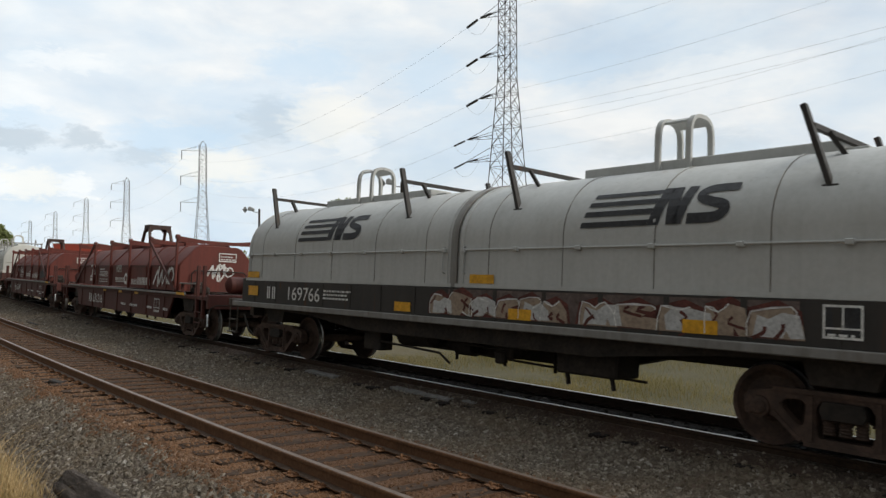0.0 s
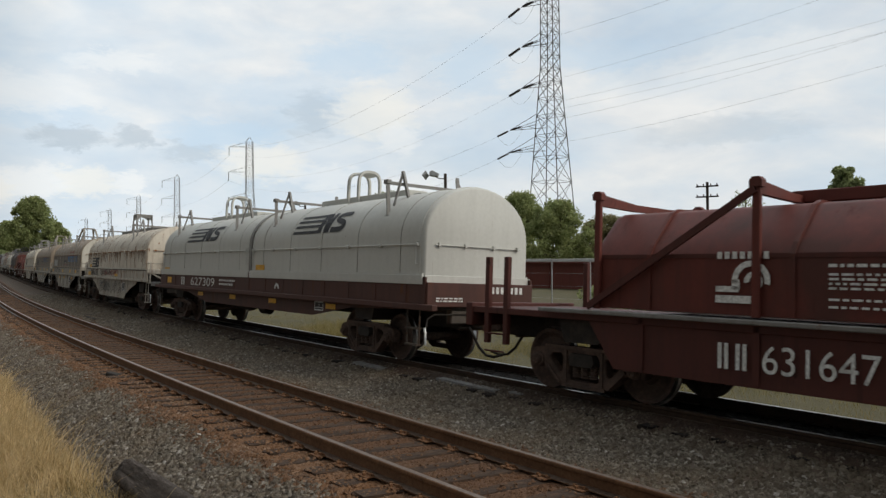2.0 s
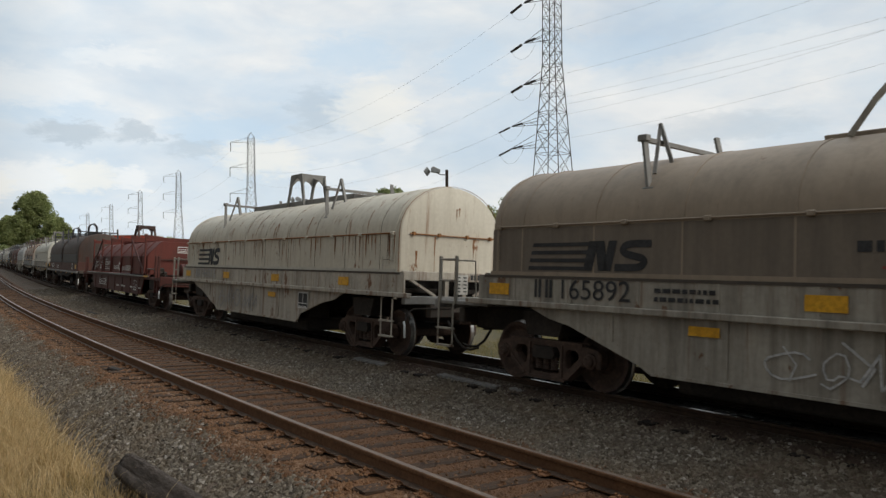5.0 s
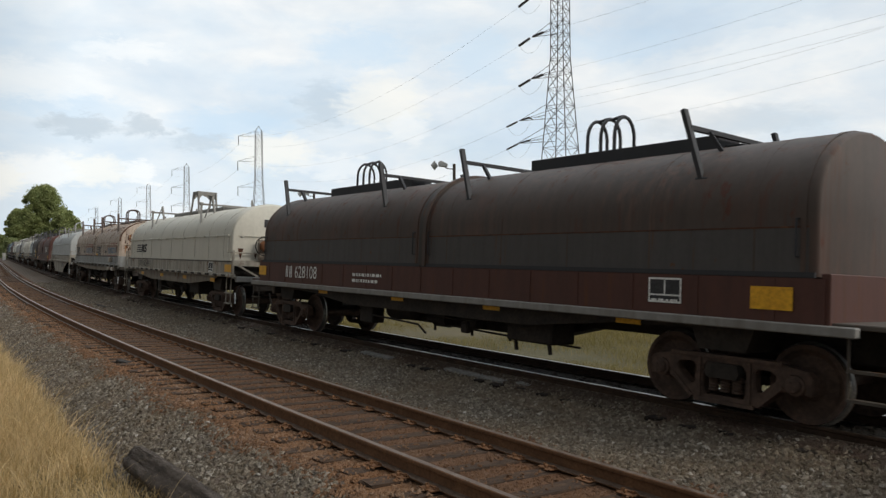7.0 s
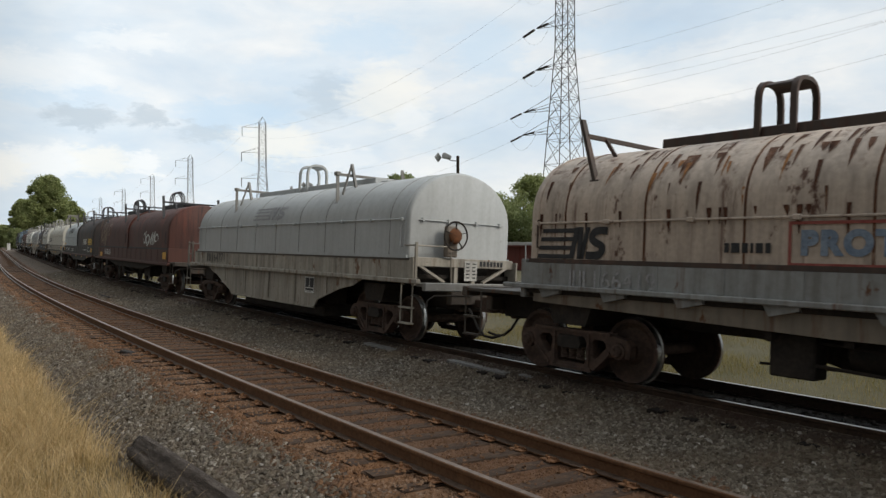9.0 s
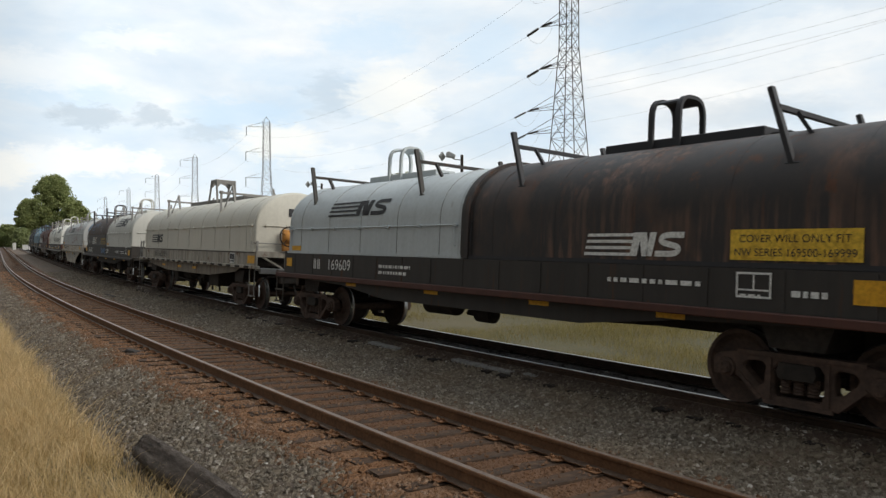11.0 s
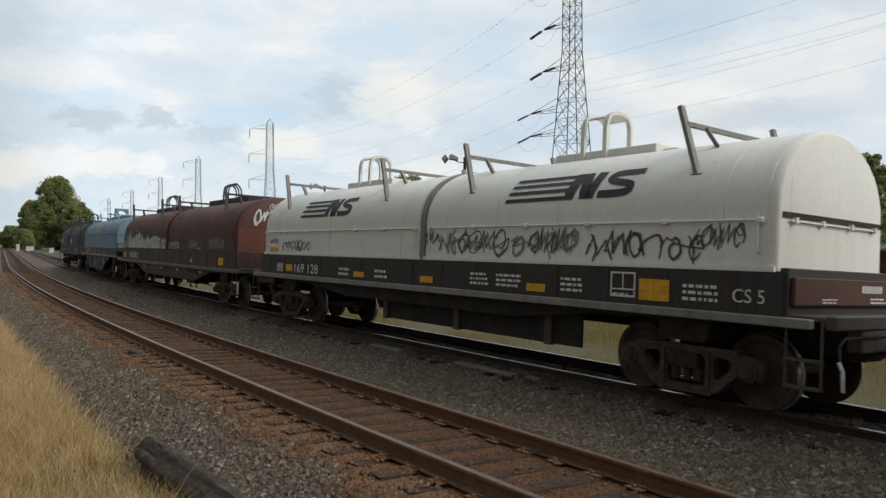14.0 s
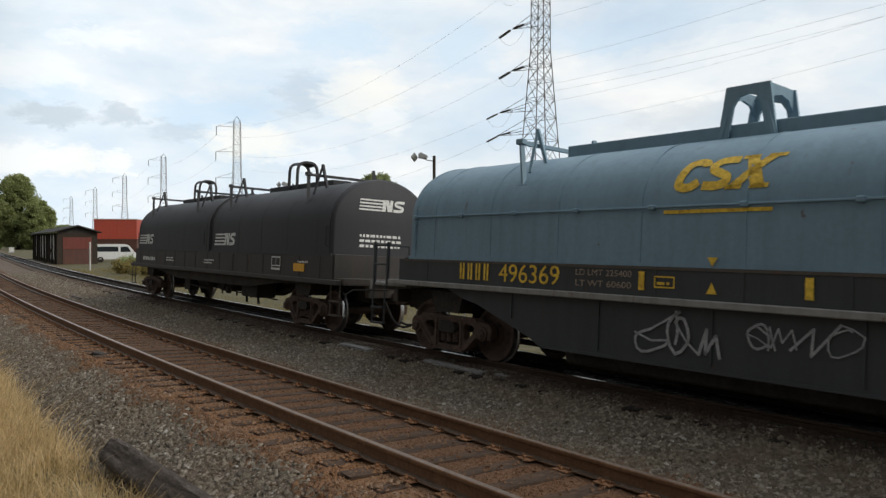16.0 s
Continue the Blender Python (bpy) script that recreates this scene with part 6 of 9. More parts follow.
def number(car, digits, x0, x1, z0, z1, mat="white_paint", y=-SIDE - 0.034, prefix=True, gap=0.30, letters_n=2):
    """Road number in figures; the owner's mark before it stays as short bars."""
    w = x1 - x0
    h = z1 - z0
    if prefix:
        mw = w * gap
        k = letters_n
        cell = min(mw * 0.84, h * 0.8 * k) / k
        for i in range(k):
            for q in bars_block(x0 + i * cell, z0, cell * 0.74, h * 0.96, 2, 0.62):
                mark("owner_mark", [q], on_side(y), M[mat], car, 0)
        x0 += mw
        w -= mw
    letters(digits, x0, z0, h, y, M[mat], car, "road_number", w)


def bars_block(x, z, w, h, k, fill=0.72):
    """k plain upright bars."""
    P = []
    bw = w / k
    for i in range(k):
        P += rect(x + i * bw, z, bw * fill, h)
    return P


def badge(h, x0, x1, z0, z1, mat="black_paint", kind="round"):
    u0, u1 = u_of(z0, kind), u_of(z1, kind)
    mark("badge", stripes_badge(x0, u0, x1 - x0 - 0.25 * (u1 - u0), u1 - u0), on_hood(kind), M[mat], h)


def reflector(car, x0, x1, z0, z1, y=-SIDE - 0.034, mat="yellow_paint"):
    part("reflector", B(x0, x1, y - 0.004, y + 0.004, z0, z1), M[mat], car)


def stencil(car, x0, x1, z0, z1, y, frame_mat="white_paint", dark=True):
    w, h = x1 - x0, z1 - z0
    if dark:
        mark("stencil_panel", rect(x0, z0, w, h), on_side(y + 0.003), M["black_paint"], car, 0)
    P = frame_rect(x0, z0, w, h, 0.025) + rect(x0, z0 + h * 0.28, w, 0.02) + rect(x0 + w * 0.48, z0 + h * 0.3, 0.02, h * 0.68)
    P += bars(x0 + 0.05, z0 + h * 0.08, w - 0.1, h * 0.14, 1, 3)
    mark("stencil", P, on_side(y), M[frame_mat], car, 0)


def small_print(car, x0, x1, z0, z1, y, mat="white_paint", rows=2, seed=1):
    mark("small_print", bars(x0, z0, x1 - x0, z1 - z0, rows, seed), on_side(y), M[mat], car, 0)


def spray(parent, x0, x1, z0, z1, n, seed, mat, place=None, stroke=0.04, kind="round"):
    curved = place is None
    if curved:
        u0, u1 = u_of(z0, kind), u_of(z1, kind)
        place = on_hood(kind, 0.012)
    else:
        u0, u1 = z0, z1
    P = scrawl(x0, u0, x1 - x0, u1 - u0, n, seed, stroke)
    mark("spray_paint", P, place, M[mat], parent, 0.12 if curved else 0)


def on_end(x):
    """Place marks on the leading end face: first number runs across towards the far side."""
    return lambda a, u: (x + 0.006, a, u)


def train():
    p = PAINT
    wl = p["worn_ledge"]
    S_ = -SIDE - 0.034
    # grey covers on a black car
    c, ha, hb, xb, xm, xa = two_hood_car("black coil car with two worn grey covers and sprayed lower side", p["black_body"], p["grey_hood"], p["grey_hood"], ledge=wl, post_a=p["black_body"], post_b=p["black_body"], shift=0.07, hl=7.3, pa=(1.30, 5.81), pb=(-6.2, -1.37))
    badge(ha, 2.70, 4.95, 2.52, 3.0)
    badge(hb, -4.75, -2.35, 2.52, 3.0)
    reflector(ha, 0.6, 1.14, 1.74, 1.88, -HW - 0.014)
    reflector(hb, -6.9, -6.35, 1.74, 1.88, -HW - 0.014)
    reflector(c, -6.76, -6.30, 1.33, 1.55)
    number(c, "169766", -5.87, -3.68, 1.28, 1.56, gap=0.42)
    small_print(c, -3.57, -2.6, 1.34, 1.56, S_, rows=3)
    for x in (-1.24, 1.49, 4.30):
        reflector(c, x, x + 0.45, 1.22, 1.38)
    reflector(c, 6.5, 7.0, 1.30, 1.56)
    stencil(c, 5.87, 6.26, 1.27, 1.62, S_)
    mark("spray_fill", rect(0.1, 1.22, 5.6, 0.42), on_side(S_ + 0.006), M["grime_fill"], c, 0)
    for a, w, n, seed in ((-0.3, 3.0, 6, 3), (2.75, 2.9, 5, 9)):
        fat, back, shine, cracks = sprayed_blocks(a, 1.225, w, 0.34, n, seed)
        mark("spray_paint", back, on_side(S_ + 0.003), M["faded_red_mark"], c, 0)
        mark("spray_paint", fat, on_side(S_ + 0.001), M["tan_paint"], c, 0)
        mark("spray_paint", sprayed_blocks(a + 0.08, 1.24, w, 0.30, n, seed + 1)[0][::2], on_side(S_ - 0.001), M["silver_paint"], c, 0)
        mark("spray_paint", cracks, on_side(S_ - 0.003), M["faded_red_mark"], c, 0)
        mark("spray_paint", shine, on_side(S_ - 0.005), M["white_paint"], c, 0)
    add(c, 17.7, 12.4, 0.1, trucks=(-6.06, 5.95))
    # red cars with trough covers
    for k, lab in enumerate(("dark red coil car with braced trough cover and white scrawl", "dark red coil car with braced trough cover and blacked-out patch", "red coil car with a plain braced trough cover")):
        c, h, xb, xa = shield_car(lab, p["oxide_body"], p["oxide_hood"])
        y = -1.398
        W = "white_paint"
        mark("badge", [*ring_poly(-3.05, 1.71, 0.165, 0.235, -0.2, 3.3), *ring_poly(-3.02, 1.70, 0.05, 0.115, -0.9, 3.3), *rect(-3.5, 1.44, 0.52, 0.09), *rect(-3.5, 1.57, 0.3, 0.07), *rect(-3.29, 1.6, 0.1, 0.12)], on_side(y), M[W], h, 0)
        mark("word_mark", bars_block(-3.48, 1.965, 0.68, 0.085, 7, 0.62), on_side(y), M[W], h, 0)
        for j, z in enumerate((1.87, 1.78, 1.73, 1.68, 1.63, 1.51, 1.43)):
            small_print(h, -2.2, (-1.6, -1.1)[j > 0], z, z + (0.05 if j else 0.07), y, rows=1, seed=5 + 7 * k + j)
        mark("badge", [*ring_poly(1.02, 1.58, 0.10, 0.19, 0.0, 6.3), *rect(1.05, 1.38, 0.16, 0.09), *rect(-0.2, 1.46, 1.0, 0.025), *rect(-0.2, 1.51, 1.0, 0.025)], on_side(y), M[W], h, 0)
        small_print(h, -0.2, 0.85, 1.56, 1.66, y, rows=1, seed=9)
        mark("word_mark", bars_block(1.62, 1.40, 0.62, 0.18, 5, 0.42) + bars_block(2.28, 1.40, 1.30, 0.24, 9, 0.5), on_side(y), M[W], h, 0)
        number(c, ("631216", "631647", "631092")[k], (-3.3, -3.43, -3.3)[k], (-1.5, -1.65, -1.5)[k], 0.66, 0.98, y=-1.445 + 0.0)
        for a, b in ((0.8, 1.32), (1.74, 2.57), (3.5, 3.96), (4.95, 5.37)):
            small_print(c, a, b, 0.70, 0.84, -1.445, rows=1, seed=int(a * 10))
        stencil(c, 4.13, 4.62, 0.62, 1.02, -1.445, dark=False)
        reflector(c, 6.3, 6.9, 1.20, 1.27, -1.585)
        yy = on_end(xa)
        mark("end_stencil", frame_rect(-0.02, 2.20, 0.62, 0.26, 0.03) + bars(0.05, 2.25, 0.5, 0.16, 2, 7), yy, M[W], h, 0)
        if k == 0:
            spray(h, 3.95, 5.6, 1.36, 2.02, 3, 21, W, on_side(y), 0.07)
            mark("spray_paint", scrawl(-0.35, 1.62, 0.85, 0.5, 3, 5, 0.06), yy, M[W], h, 0)
            letters("HOPE", -0.12, 1.80, 0.24, y, M["pale_plate"], h, "spray_paint", 0.62, bold=0.012)
            for a in (-1.45, 0.45, 2.2):
                reflector(c, a, a + 0.36, 1.10, 1.17, -1.445)
        elif k == 1:
            mark("black_patch", rect(3.85, 1.40, 0.62, 0.36) + rect(4.30, 1.44, 0.66, 0.42), on_side(y), M["black_paint"], h, 0)
        else:
            spray(h, -5.0, -3.9, 1.4, 1.9, 3, 41, W, on_side(y), 0.05)
        if k < 2:
            add(c, 18.0, 13.2, (0.03, 0.35)[k], trucks=(-5.9, 6.57))
        else:
            last_red = c
    # off-white pair on a brown car
    c, ha, hb, xb, xm, xa = two_hood_car("brown coil car with two clean off-white covers", p["brown_body"], p["pale_hood"], p["pale_hood"], braced=True, ledge=p["brown_body"], shift=0.19, hl=8.18, pitch=18.3, board=2.0, skirt=0.15, post_a=wl, post_b=wl, beam_low=p["brown_body"], low=0.72, gear=False)
    badge(ha, 2.85, 5.5, 2.60, 3.05)
    badge(hb, -5.2, -2.2, 2.60, 3.05)
    reflector(ha, 0.72, 1.3, 1.74, 1.88, -HW - 0.014)
    number(c, "627309", -5.42, -2.25, 1.22, 1.48)
    mark("end_number", bars_block(0.1, 1.38, 1.1, 0.13, 8, 0.6) + bars(-1.25, 1.22, 0.7, 0.1, 2, 6), lambda a, b: (xa + 0.156, a, b), M["white_paint"], c, 0)
    small_print(c, -1.9, -0.6, 1.28, 1.5, S_, rows=2)
    mark("badge", ring_poly(2.18, 1.28, 0.07, 0.14, 0.0, 3.2), SILL, M["white_paint"], c, 0)
    stencil(c, 4.06, 4.5, 0.84, 1.05, -1.385)
    for x in (-4.0, -1.26, 1.49, 4.6):
        reflector(c, x, x + 0.46, 0.90, 1.02, -1.385)
    reflector(c, -6.94, -6.5, 1.25, 1.45)
    reflector(hb, -7.46, -6.9, 1.66, 1.78, -HW - 0.014)
    add(c, 17.7, 12.4, 0.1, trucks=(-6.38, 6.1))
    # rust-streaked cream
    c, h, xb, xa = belly_car("deep-bellied coil car with rust-streaked cream cover and tagged belly", p["grey_body"], p["rusty_cream"], trim=p["cream_hood"], line_mat=M["rust_run"], shift=0.05, mid=-0.25, post_mat=wl)
    rust_runs(h, xb, xa, 120, 5, M["rust_run"], width=(0.015, 0.06))
    part("rim_rust", hood_band(xa - 0.012, "round", 0.022, 0.006), M["rust_run"], h)
    rust_runs(h, xb, xa, 40, 15, M["rust_dark"], reach=(0.2, 0.7), width=(0.015, 0.05))
    mark("rust_blotch", blotches(0.0, 2.5, 1.1, 0.9, 22, 8), on_end(xa), M["rust_run"], h, 0)
    badge(h, -4.95, -3.0, 1.74, 2.22)
    number(c, "166220", -4.85, -3.15, 1.34, 1.63, "black_paint")
    reflector(c, -5.65, -4.95, 1.33, 1.5)
    reflector(h, -5.5, -5.0, 1.74, 1.88, -HW - 0.014)
    spray(c, -2.65, -0.1, 0.55, 1.15, 7, 51, "black_paint", BELLY, 0.032)
    spray(c, -2.6, -0.2, 0.60, 1.10, 4, 53, "black_paint", BELLY, 0.028)
    for j in range(26):
        xx = -5.6 + 0.45 * j + 0.21 * math.sin(7 * j)
        mark("rust_run", [[(xx, 1.655), (xx + 0.03 + 0.02 * (j % 3), 1.655), (xx + 0.025, 1.60 - 0.05 * (j % 5)), (xx + 0.012, 1.56 - 0.05 * (j % 5))]], on_side(S_ - 0.001), M["rust_run"], c, 0)
    spray(c, 0.1, 2.4, 0.55, 1.12, 6, 54, "black_paint", BELLY, 0.032)
    spray(c, -2.6, 0.2, 1.36, 1.62, 8, 55, "black_paint", SILL, 0.035)
    spray(c, -1.5, 1.6, 1.36, 1.62, 6, 56, "red_paint", SILL, 0.035)
    stencil(c, 2.5, 3.0, 0.72, 1.10, -1.487)
    reflector(c, 0.9, 1.5, 1.34, 1.46)
    add(c, 16.1, 10.6, -0.05, trucks=(-5.27, 5.17))
    # two grimy taupe cars with blue lettering
    for k in range(2):
        c, h, xb, xa = belly_car(("deep-bellied coil car with grimy taupe cover and pale seam strips", "deep-bellied coil car with brown-grey cover and scrawled end")[k], p["silver_body"], p["taupe"], trim=p["taupe"], lift="spider", post_mat=wl, ladder_mat=p["silver_body"], shift=(0.35, 0.52)[k], hood_len=12.85)
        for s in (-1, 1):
            part("lower_side", B(xb + 0.04, xa - 0.04, s * (HW + 0.004) - 0.003, s * (HW + 0.004) + 0.003, HZ0 + 0.05, HZ1 - 0.03), p["taupe_dark"], h, "darker brown-grey lower side")
        y = -HW - 0.016
        sh = (0.0, 0.12)[k]
        letters("PROTECT", 1.61 + sh, 2.02, 0.32, y, M[("blue_paint", "blue_dull")[k]], h, "lettering", 2.82, 0.022, 1.22)
        slab_bars(4.88 + sh, 2.02, 0.66, 0.33, 3, y, M[("blue_paint", "blue_dull")[k]], h)
        red = [(-0.02, 1.84), (1.17, 1.84), (1.36, 2.385), (5.72, 2.385), (5.78, 2.36), (5.76, 1.86), (5.84, 1.83)]
        mark("red_outline", ribbon([(a + sh, b) for a, b in red], 0.028), on_side(y), M["red_paint"], h, 0)
        mark("word_mark", bars(-0.22 + sh, 2.0, 1.4, 0.13, 1, 6, 0.9), on_side(y), M["black_paint"], h, 0)
        if k == 0:
            mark("word_mark", bars(2.2, u_of(2.56), 2.4, 0.08, 1, 8, 0.9), on_hood("round"), M["red_paint"], h)
        number(c, ("165773", "165892")[k], -4.6, -2.85, 1.35, 1.63, "black_paint")
        letters(("CS 19", "CS 196")[k], 5.9, 1.40, 0.17, S_, M["black_paint"], c, "stencil_text", 0.65)
        small_print(c, -2.5, -1.5, 1.38, 1.6, S_, "black_paint", 2, 5)
        for x in (-5.6, -0.6, 2.84, 5.2):
            reflector(c, x, x + 0.45, 1.36, 1.54)
        for x in (-2.0, 0.2, 3.5):
            reflector(c, x, x + 0.42, 0.98, 1.10, -1.487)
        stencil(c, 2.75, 3.35, 0.72, 1.12, -1.487)
        if k == 0:
            spray(h, -5.3, -3.7, 1.80, 2.12, 4, 61, "silver_paint", on_side(y), 0.12)
            mark("silver_patch", rect(-5.35, 1.76, 1.6, 0.40), on_side(y + 0.003), M["silver_paint"], h, 0)
            for x in np.linspace(xb + 0.9, xa - 0.9, 9):
                part("seam_strip", hood_band(x, "round", 0.05, 0.013), M["pale_strip"], h, smooth=35)
            part("end_panel", end_panel(xa), M["pale_strip_soft"], h)
        else:
            badge(h, -4.8, -2.5, 1.76, 2.18)
            spray(c, -1.0, 1.8, 0.55, 1.05, 6, 62, "silver_paint", BELLY, 0.03)
            mark("spray_paint", scrawl(-1.0, 2.5, 1.9, 0.55, 7, 63, 0.035), on_end(xa), M["black_paint"], h, 0)
        add(c, 16.1, 10.6, (0.05, 0.5)[k], trucks=((-5.0, 5.34), (-4.83, 5.45))[k])
    # second cream car
    c, h, xb, xa = belly_car("deep-bellied coil car with cream cover and brown rust runs", p["grey_body"], p["cream_runs"], trim=p["cream_hood"], post_mat=wl, wheel=False, line_mat=M["rust_run"], shift=0.67, hood_len=12.95)
    rust_runs(h, xb, xa, 80, 6, M["rust_run"], width=(0.012, 0.045))
    rust_runs(h, xb, xa, 14, 7, M["rust_dark"], reach=(0.3, 0.7), width=(0.015, 0.04))
    part("rim_rust", hood_band(xa - 0.012, "round", 0.018, 0.006), M["rust_run"], h)
    mark("rust_run", [[(a - w, z), (a, z - l), (a + w, z)] for a, w, z, l in ((-0.5, 0.02, 2.40, 0.6), (0.1, 0.015, 3.0, 0.3), (0.18, 0.02, 3.02, 0.2), (0.62, 0.02, 2.40, 0.55), (-1.0, 0.03, 2.1, 0.4))], on_end(xa), M["rust_run"], h, 0)
    badge(h, -4.4, -2.4, 1.74, 2.24)
    number(c, "166513", -4.4, -2.7, 1.35, 1.62, "grey_paint")
    spray(c, -2.4, 0.6, 0.5, 1.1, 5, 71, "grey_paint", BELLY, 0.035)
    stencil(c, 2.95, 3.46, 0.76, 1.14, -1.487)
    for x in (-5.4, -2.0, 1.4, 4.9):
        reflector(c, x, x + 0.45, 1.36, 1.54)
    reflector(c, 1.2, 1.65, 0.96, 1.08, -1.487)
    add(c, 16.1, 10.6, 0.75, trucks=(-4.8, 5.6))
    add(last_red, 18.0, 13.2, 0.4, trucks=(-5.9, 6.57))
    # dark brown pair
    c, ha, hb, xb, xm, xa = two_hood_car("brown coil car with two dark brown covers and thin hoops", p["brown_body"], p["brown_hood"], p["brown_hood"], p["black_hood"], p["black_hood"], lift_a="hoops", lift_b="hoops", seam_a=False, seam_b=False, ledge=wl, shift=-0.1, hl=7.35)
    for hh, a, b in ((hb, xb + 0.1, xm - 0.2), (ha, xm + 0.2, xa - 0.1)):
        mark("panel_lap", rect(a, u_of(2.22), b - a, 0.018), on_hood("round", 0.006), M["rust_dark"], hh, 0.3)
        mark("lower_coat", rect(a, 0.03, b - a, u_of(2.22) - 0.03), on_hood("round", 0.003), p["dark_coat"], hh)
    number(c, "628108", -5.66, -4.01, 1.31, 1.60)
    reflector(c, -7.3, -6.85, 1.33, 1.57)
    for x in (-4.08, -1.0, 1.8, 4.6):
        reflector(c, x, x + 0.42, 0.98, 1.05, -1.385)
    small_print(c, -2.4, -1.2, 1.30, 1.55, S_, rows=2)
    stencil(c, 5.2, 5.7, 1.3, 1.62, S_)
    reflector(c, 6.6, 7.1, 1.30, 1.56)
    add(c, 17.7, 12.4, 0.1, trucks=(-6.2, 6.1))
    # clean cream with a brake wheel
    c, h, xb, xa = belly_car("grey coil car with clean cream cover and rusty brake wheel", p["silver_body"], p["cream_clean"], trim=p["cream_clean"], post_mat=wl, belly=False, shift=0.26, hood_len=13.25, ledge=p["silver_body"], mid=-0.2, belly_mat=p["stained_sill"])
    mark("rust_run", [[(a - w, z), (a, z - l), (a + w, z)] for a, w, z, l in ((-1.15, 0.10, 2.05, 0.34), (-0.05, 0.02, 2.98, 0.24), (0.06, 0.03, 2.98, 0.18), (-0.62, 0.06, 1.95, 0.22), (1.18, 0.07, 1.9, 0.16))], on_end(xa), M["rust_dark"], h, 0)
    badge(h, -4.9, -3.1, 1.92, 2.24)
    mark("end_mark", bars_block(-0.35, 2.72, 0.72, 0.24, 2), on_end(xa), M["black_paint"], h, 0)
    number(c, "165441", -4.1, -2.35, 1.36, 1.60, "black_paint")
    stencil(c, 4.95, 5.41, 1.31, 1.62, S_)
    reflector(c, 6.5, 7.05, 1.34, 1.56)
    for x in (-4.0, -1.0, 2.0, 5.0):
        reflector(c, x, x + 0.42, 1.0, 1.12, -1.43)
    add(c, 16.1, 10.6, 0.05, trucks=(-4.9, 5.3))
    # chalky rust-stained pair
    c, ha, hb, xb, xm, xa = two_hood_car("silver-grey coil car with two rust-stained chalky covers", p["worn_sill"], p["pinkish"], p["pinkish"], p["brown_hood"], p["brown_hood"], ribs=True, wheel=True, lz=1.27, lt=0.07, low=0.95, post_a=p["brown_hood"], post_b=p["brown_hood"], beam_low=p["stained_sill"], shift=0.6, hl=7.1, pa=(1.8, 6.54), dx0=-0.12)
    for hh, a, b in ((ha, xm, xa), (hb, xb, xm)):
        rust_runs(hh, a, b, 26, int(10 + a), M["rust_dark"], reach=(0.1, 0.5))
        rust_runs(hh, a, b, 34, int(60 + a), M["rust_dark"], top=1.95, reach=(0.1, 0.6), width=(0.02, 0.06))
        rust_runs(hh, a, b, 26, int(75 + a), M["seam_rust"], top=1.6, reach=(0.1, 0.5), width=(0.03, 0.12))
        rust_runs(hh, a, b, 10, int(90 + a), M["rust_run"], top=1.5, reach=(0.1, 0.5), width=(0.03, 0.08))
    y = -HW - 0.016
    badge(ha, 0.95, 2.55, 1.74, 2.2)
    badge(hb, -6.6, -5.2, 1.74, 2.2)
    for hh, x in ((ha, 4.35), (hb, -2.75)):
        letters("PROTECT", x + 0.15, 1.86, 0.25, y, M["blue_faded"], hh, "lettering", 1.75, 0.022, 1.2)
        slab_bars(x + 2.0, 1.86, 0.40, 0.26, 2, y, M["blue_faded"], hh)
        mark("red_outline", frame_rect(x, 1.72, 2.65, 0.50, 0.035), on_side(y), M["red_paint"], hh, 0)
        mark("word_mark", bars(x + 1.0, 2.26, 1.6, 0.09, 1, 9, 0.9), on_side(y), M["red_paint"], hh, 0)
        mark("word_mark", bars(x - 0.75, 1.86, 0.65, 0.13, 1, 9, 0.9), on_side(y), M["black_paint"], hh, 0)
    reflector(ha, 1.0, 1.5, 1.72, 1.82, -HW - 0.018)
    letters("CS 14", 6.5, 1.38, 0.15, S_, M["black_paint"], c, "stencil_text", 0.45)
    number(c, "166419", -5.9, -4.4, 1.33, 1.58, "grey_paint")
    stencil(c, 5.5, 6.1, 1.28, 1.62, S_)
    part("small_box", B(5.98, 6.45, -1.62, -1.5, 1.42, 1.64, 0.02), p["grey_body"], c)
    for x in (5.8, 7.0):
        part("step_plate", B(x, x + 0.5, -1.66, -1.5, 1.02, 1.18, 0.015), p["grey_body"], c)
    mark("rust_blotch", blotches(0.0, 2.75, 1.2, 0.70, 150, 5), on_end(xa), M["rust_dark"], ha, 0)
    mark("rust_blotch", blotches(0.75, 2.25, 0.5, 0.6, 50, 8), on_end(xa), M["rust_dark"], ha, 0)
    mark("rust_run", [[(a - w, z), (a, z - l), (a + w, z)] for a, w, z, l in ((-0.9, 0.04, 2.75, 0.5), (-0.45, 0.05, 3.0, 0.6), (-0.1, 0.03, 3.1, 0.5), (0.3, 0.05, 2.95, 0.45), (0.62, 0.04, 2.7, 0.6), (-1.1, 0.05, 2.3, 0.5))], on_end(xa), M["rust_run"], ha, 0)
    mark("rust_edge", ring_poly(0.0, HZ1, 1.36, 1.43, 0.0, math.pi, 20), lambda a, b: (xa + 0.007, a, HZ1 + (b - HZ1) * 0.70), M["rust_dark"], ha, 0)
    mark("end_number", bars_block(0.55, 1.50, 0.62, 0.12, 7, 0.6) + bars(0.1, 1.34, 0.9, 0.10, 2, 4), lambda a, b: (xa + 0.156, a, b), M["black_paint"], c, 0)
    add(c, 17.7, 12.4, 0.0, 0.35, (-5.8, 6.5))
    # silver
    c, h, xb, xa = belly_car("deep-bellied coil car with dull silver cover", p["silver_body"], p["silver"], lift="loop", post_mat=wl, shift=0.3, hood_len=12.9)
    badge(h, -1.2, 1.0, 2.55, 2.9, "grey_paint")
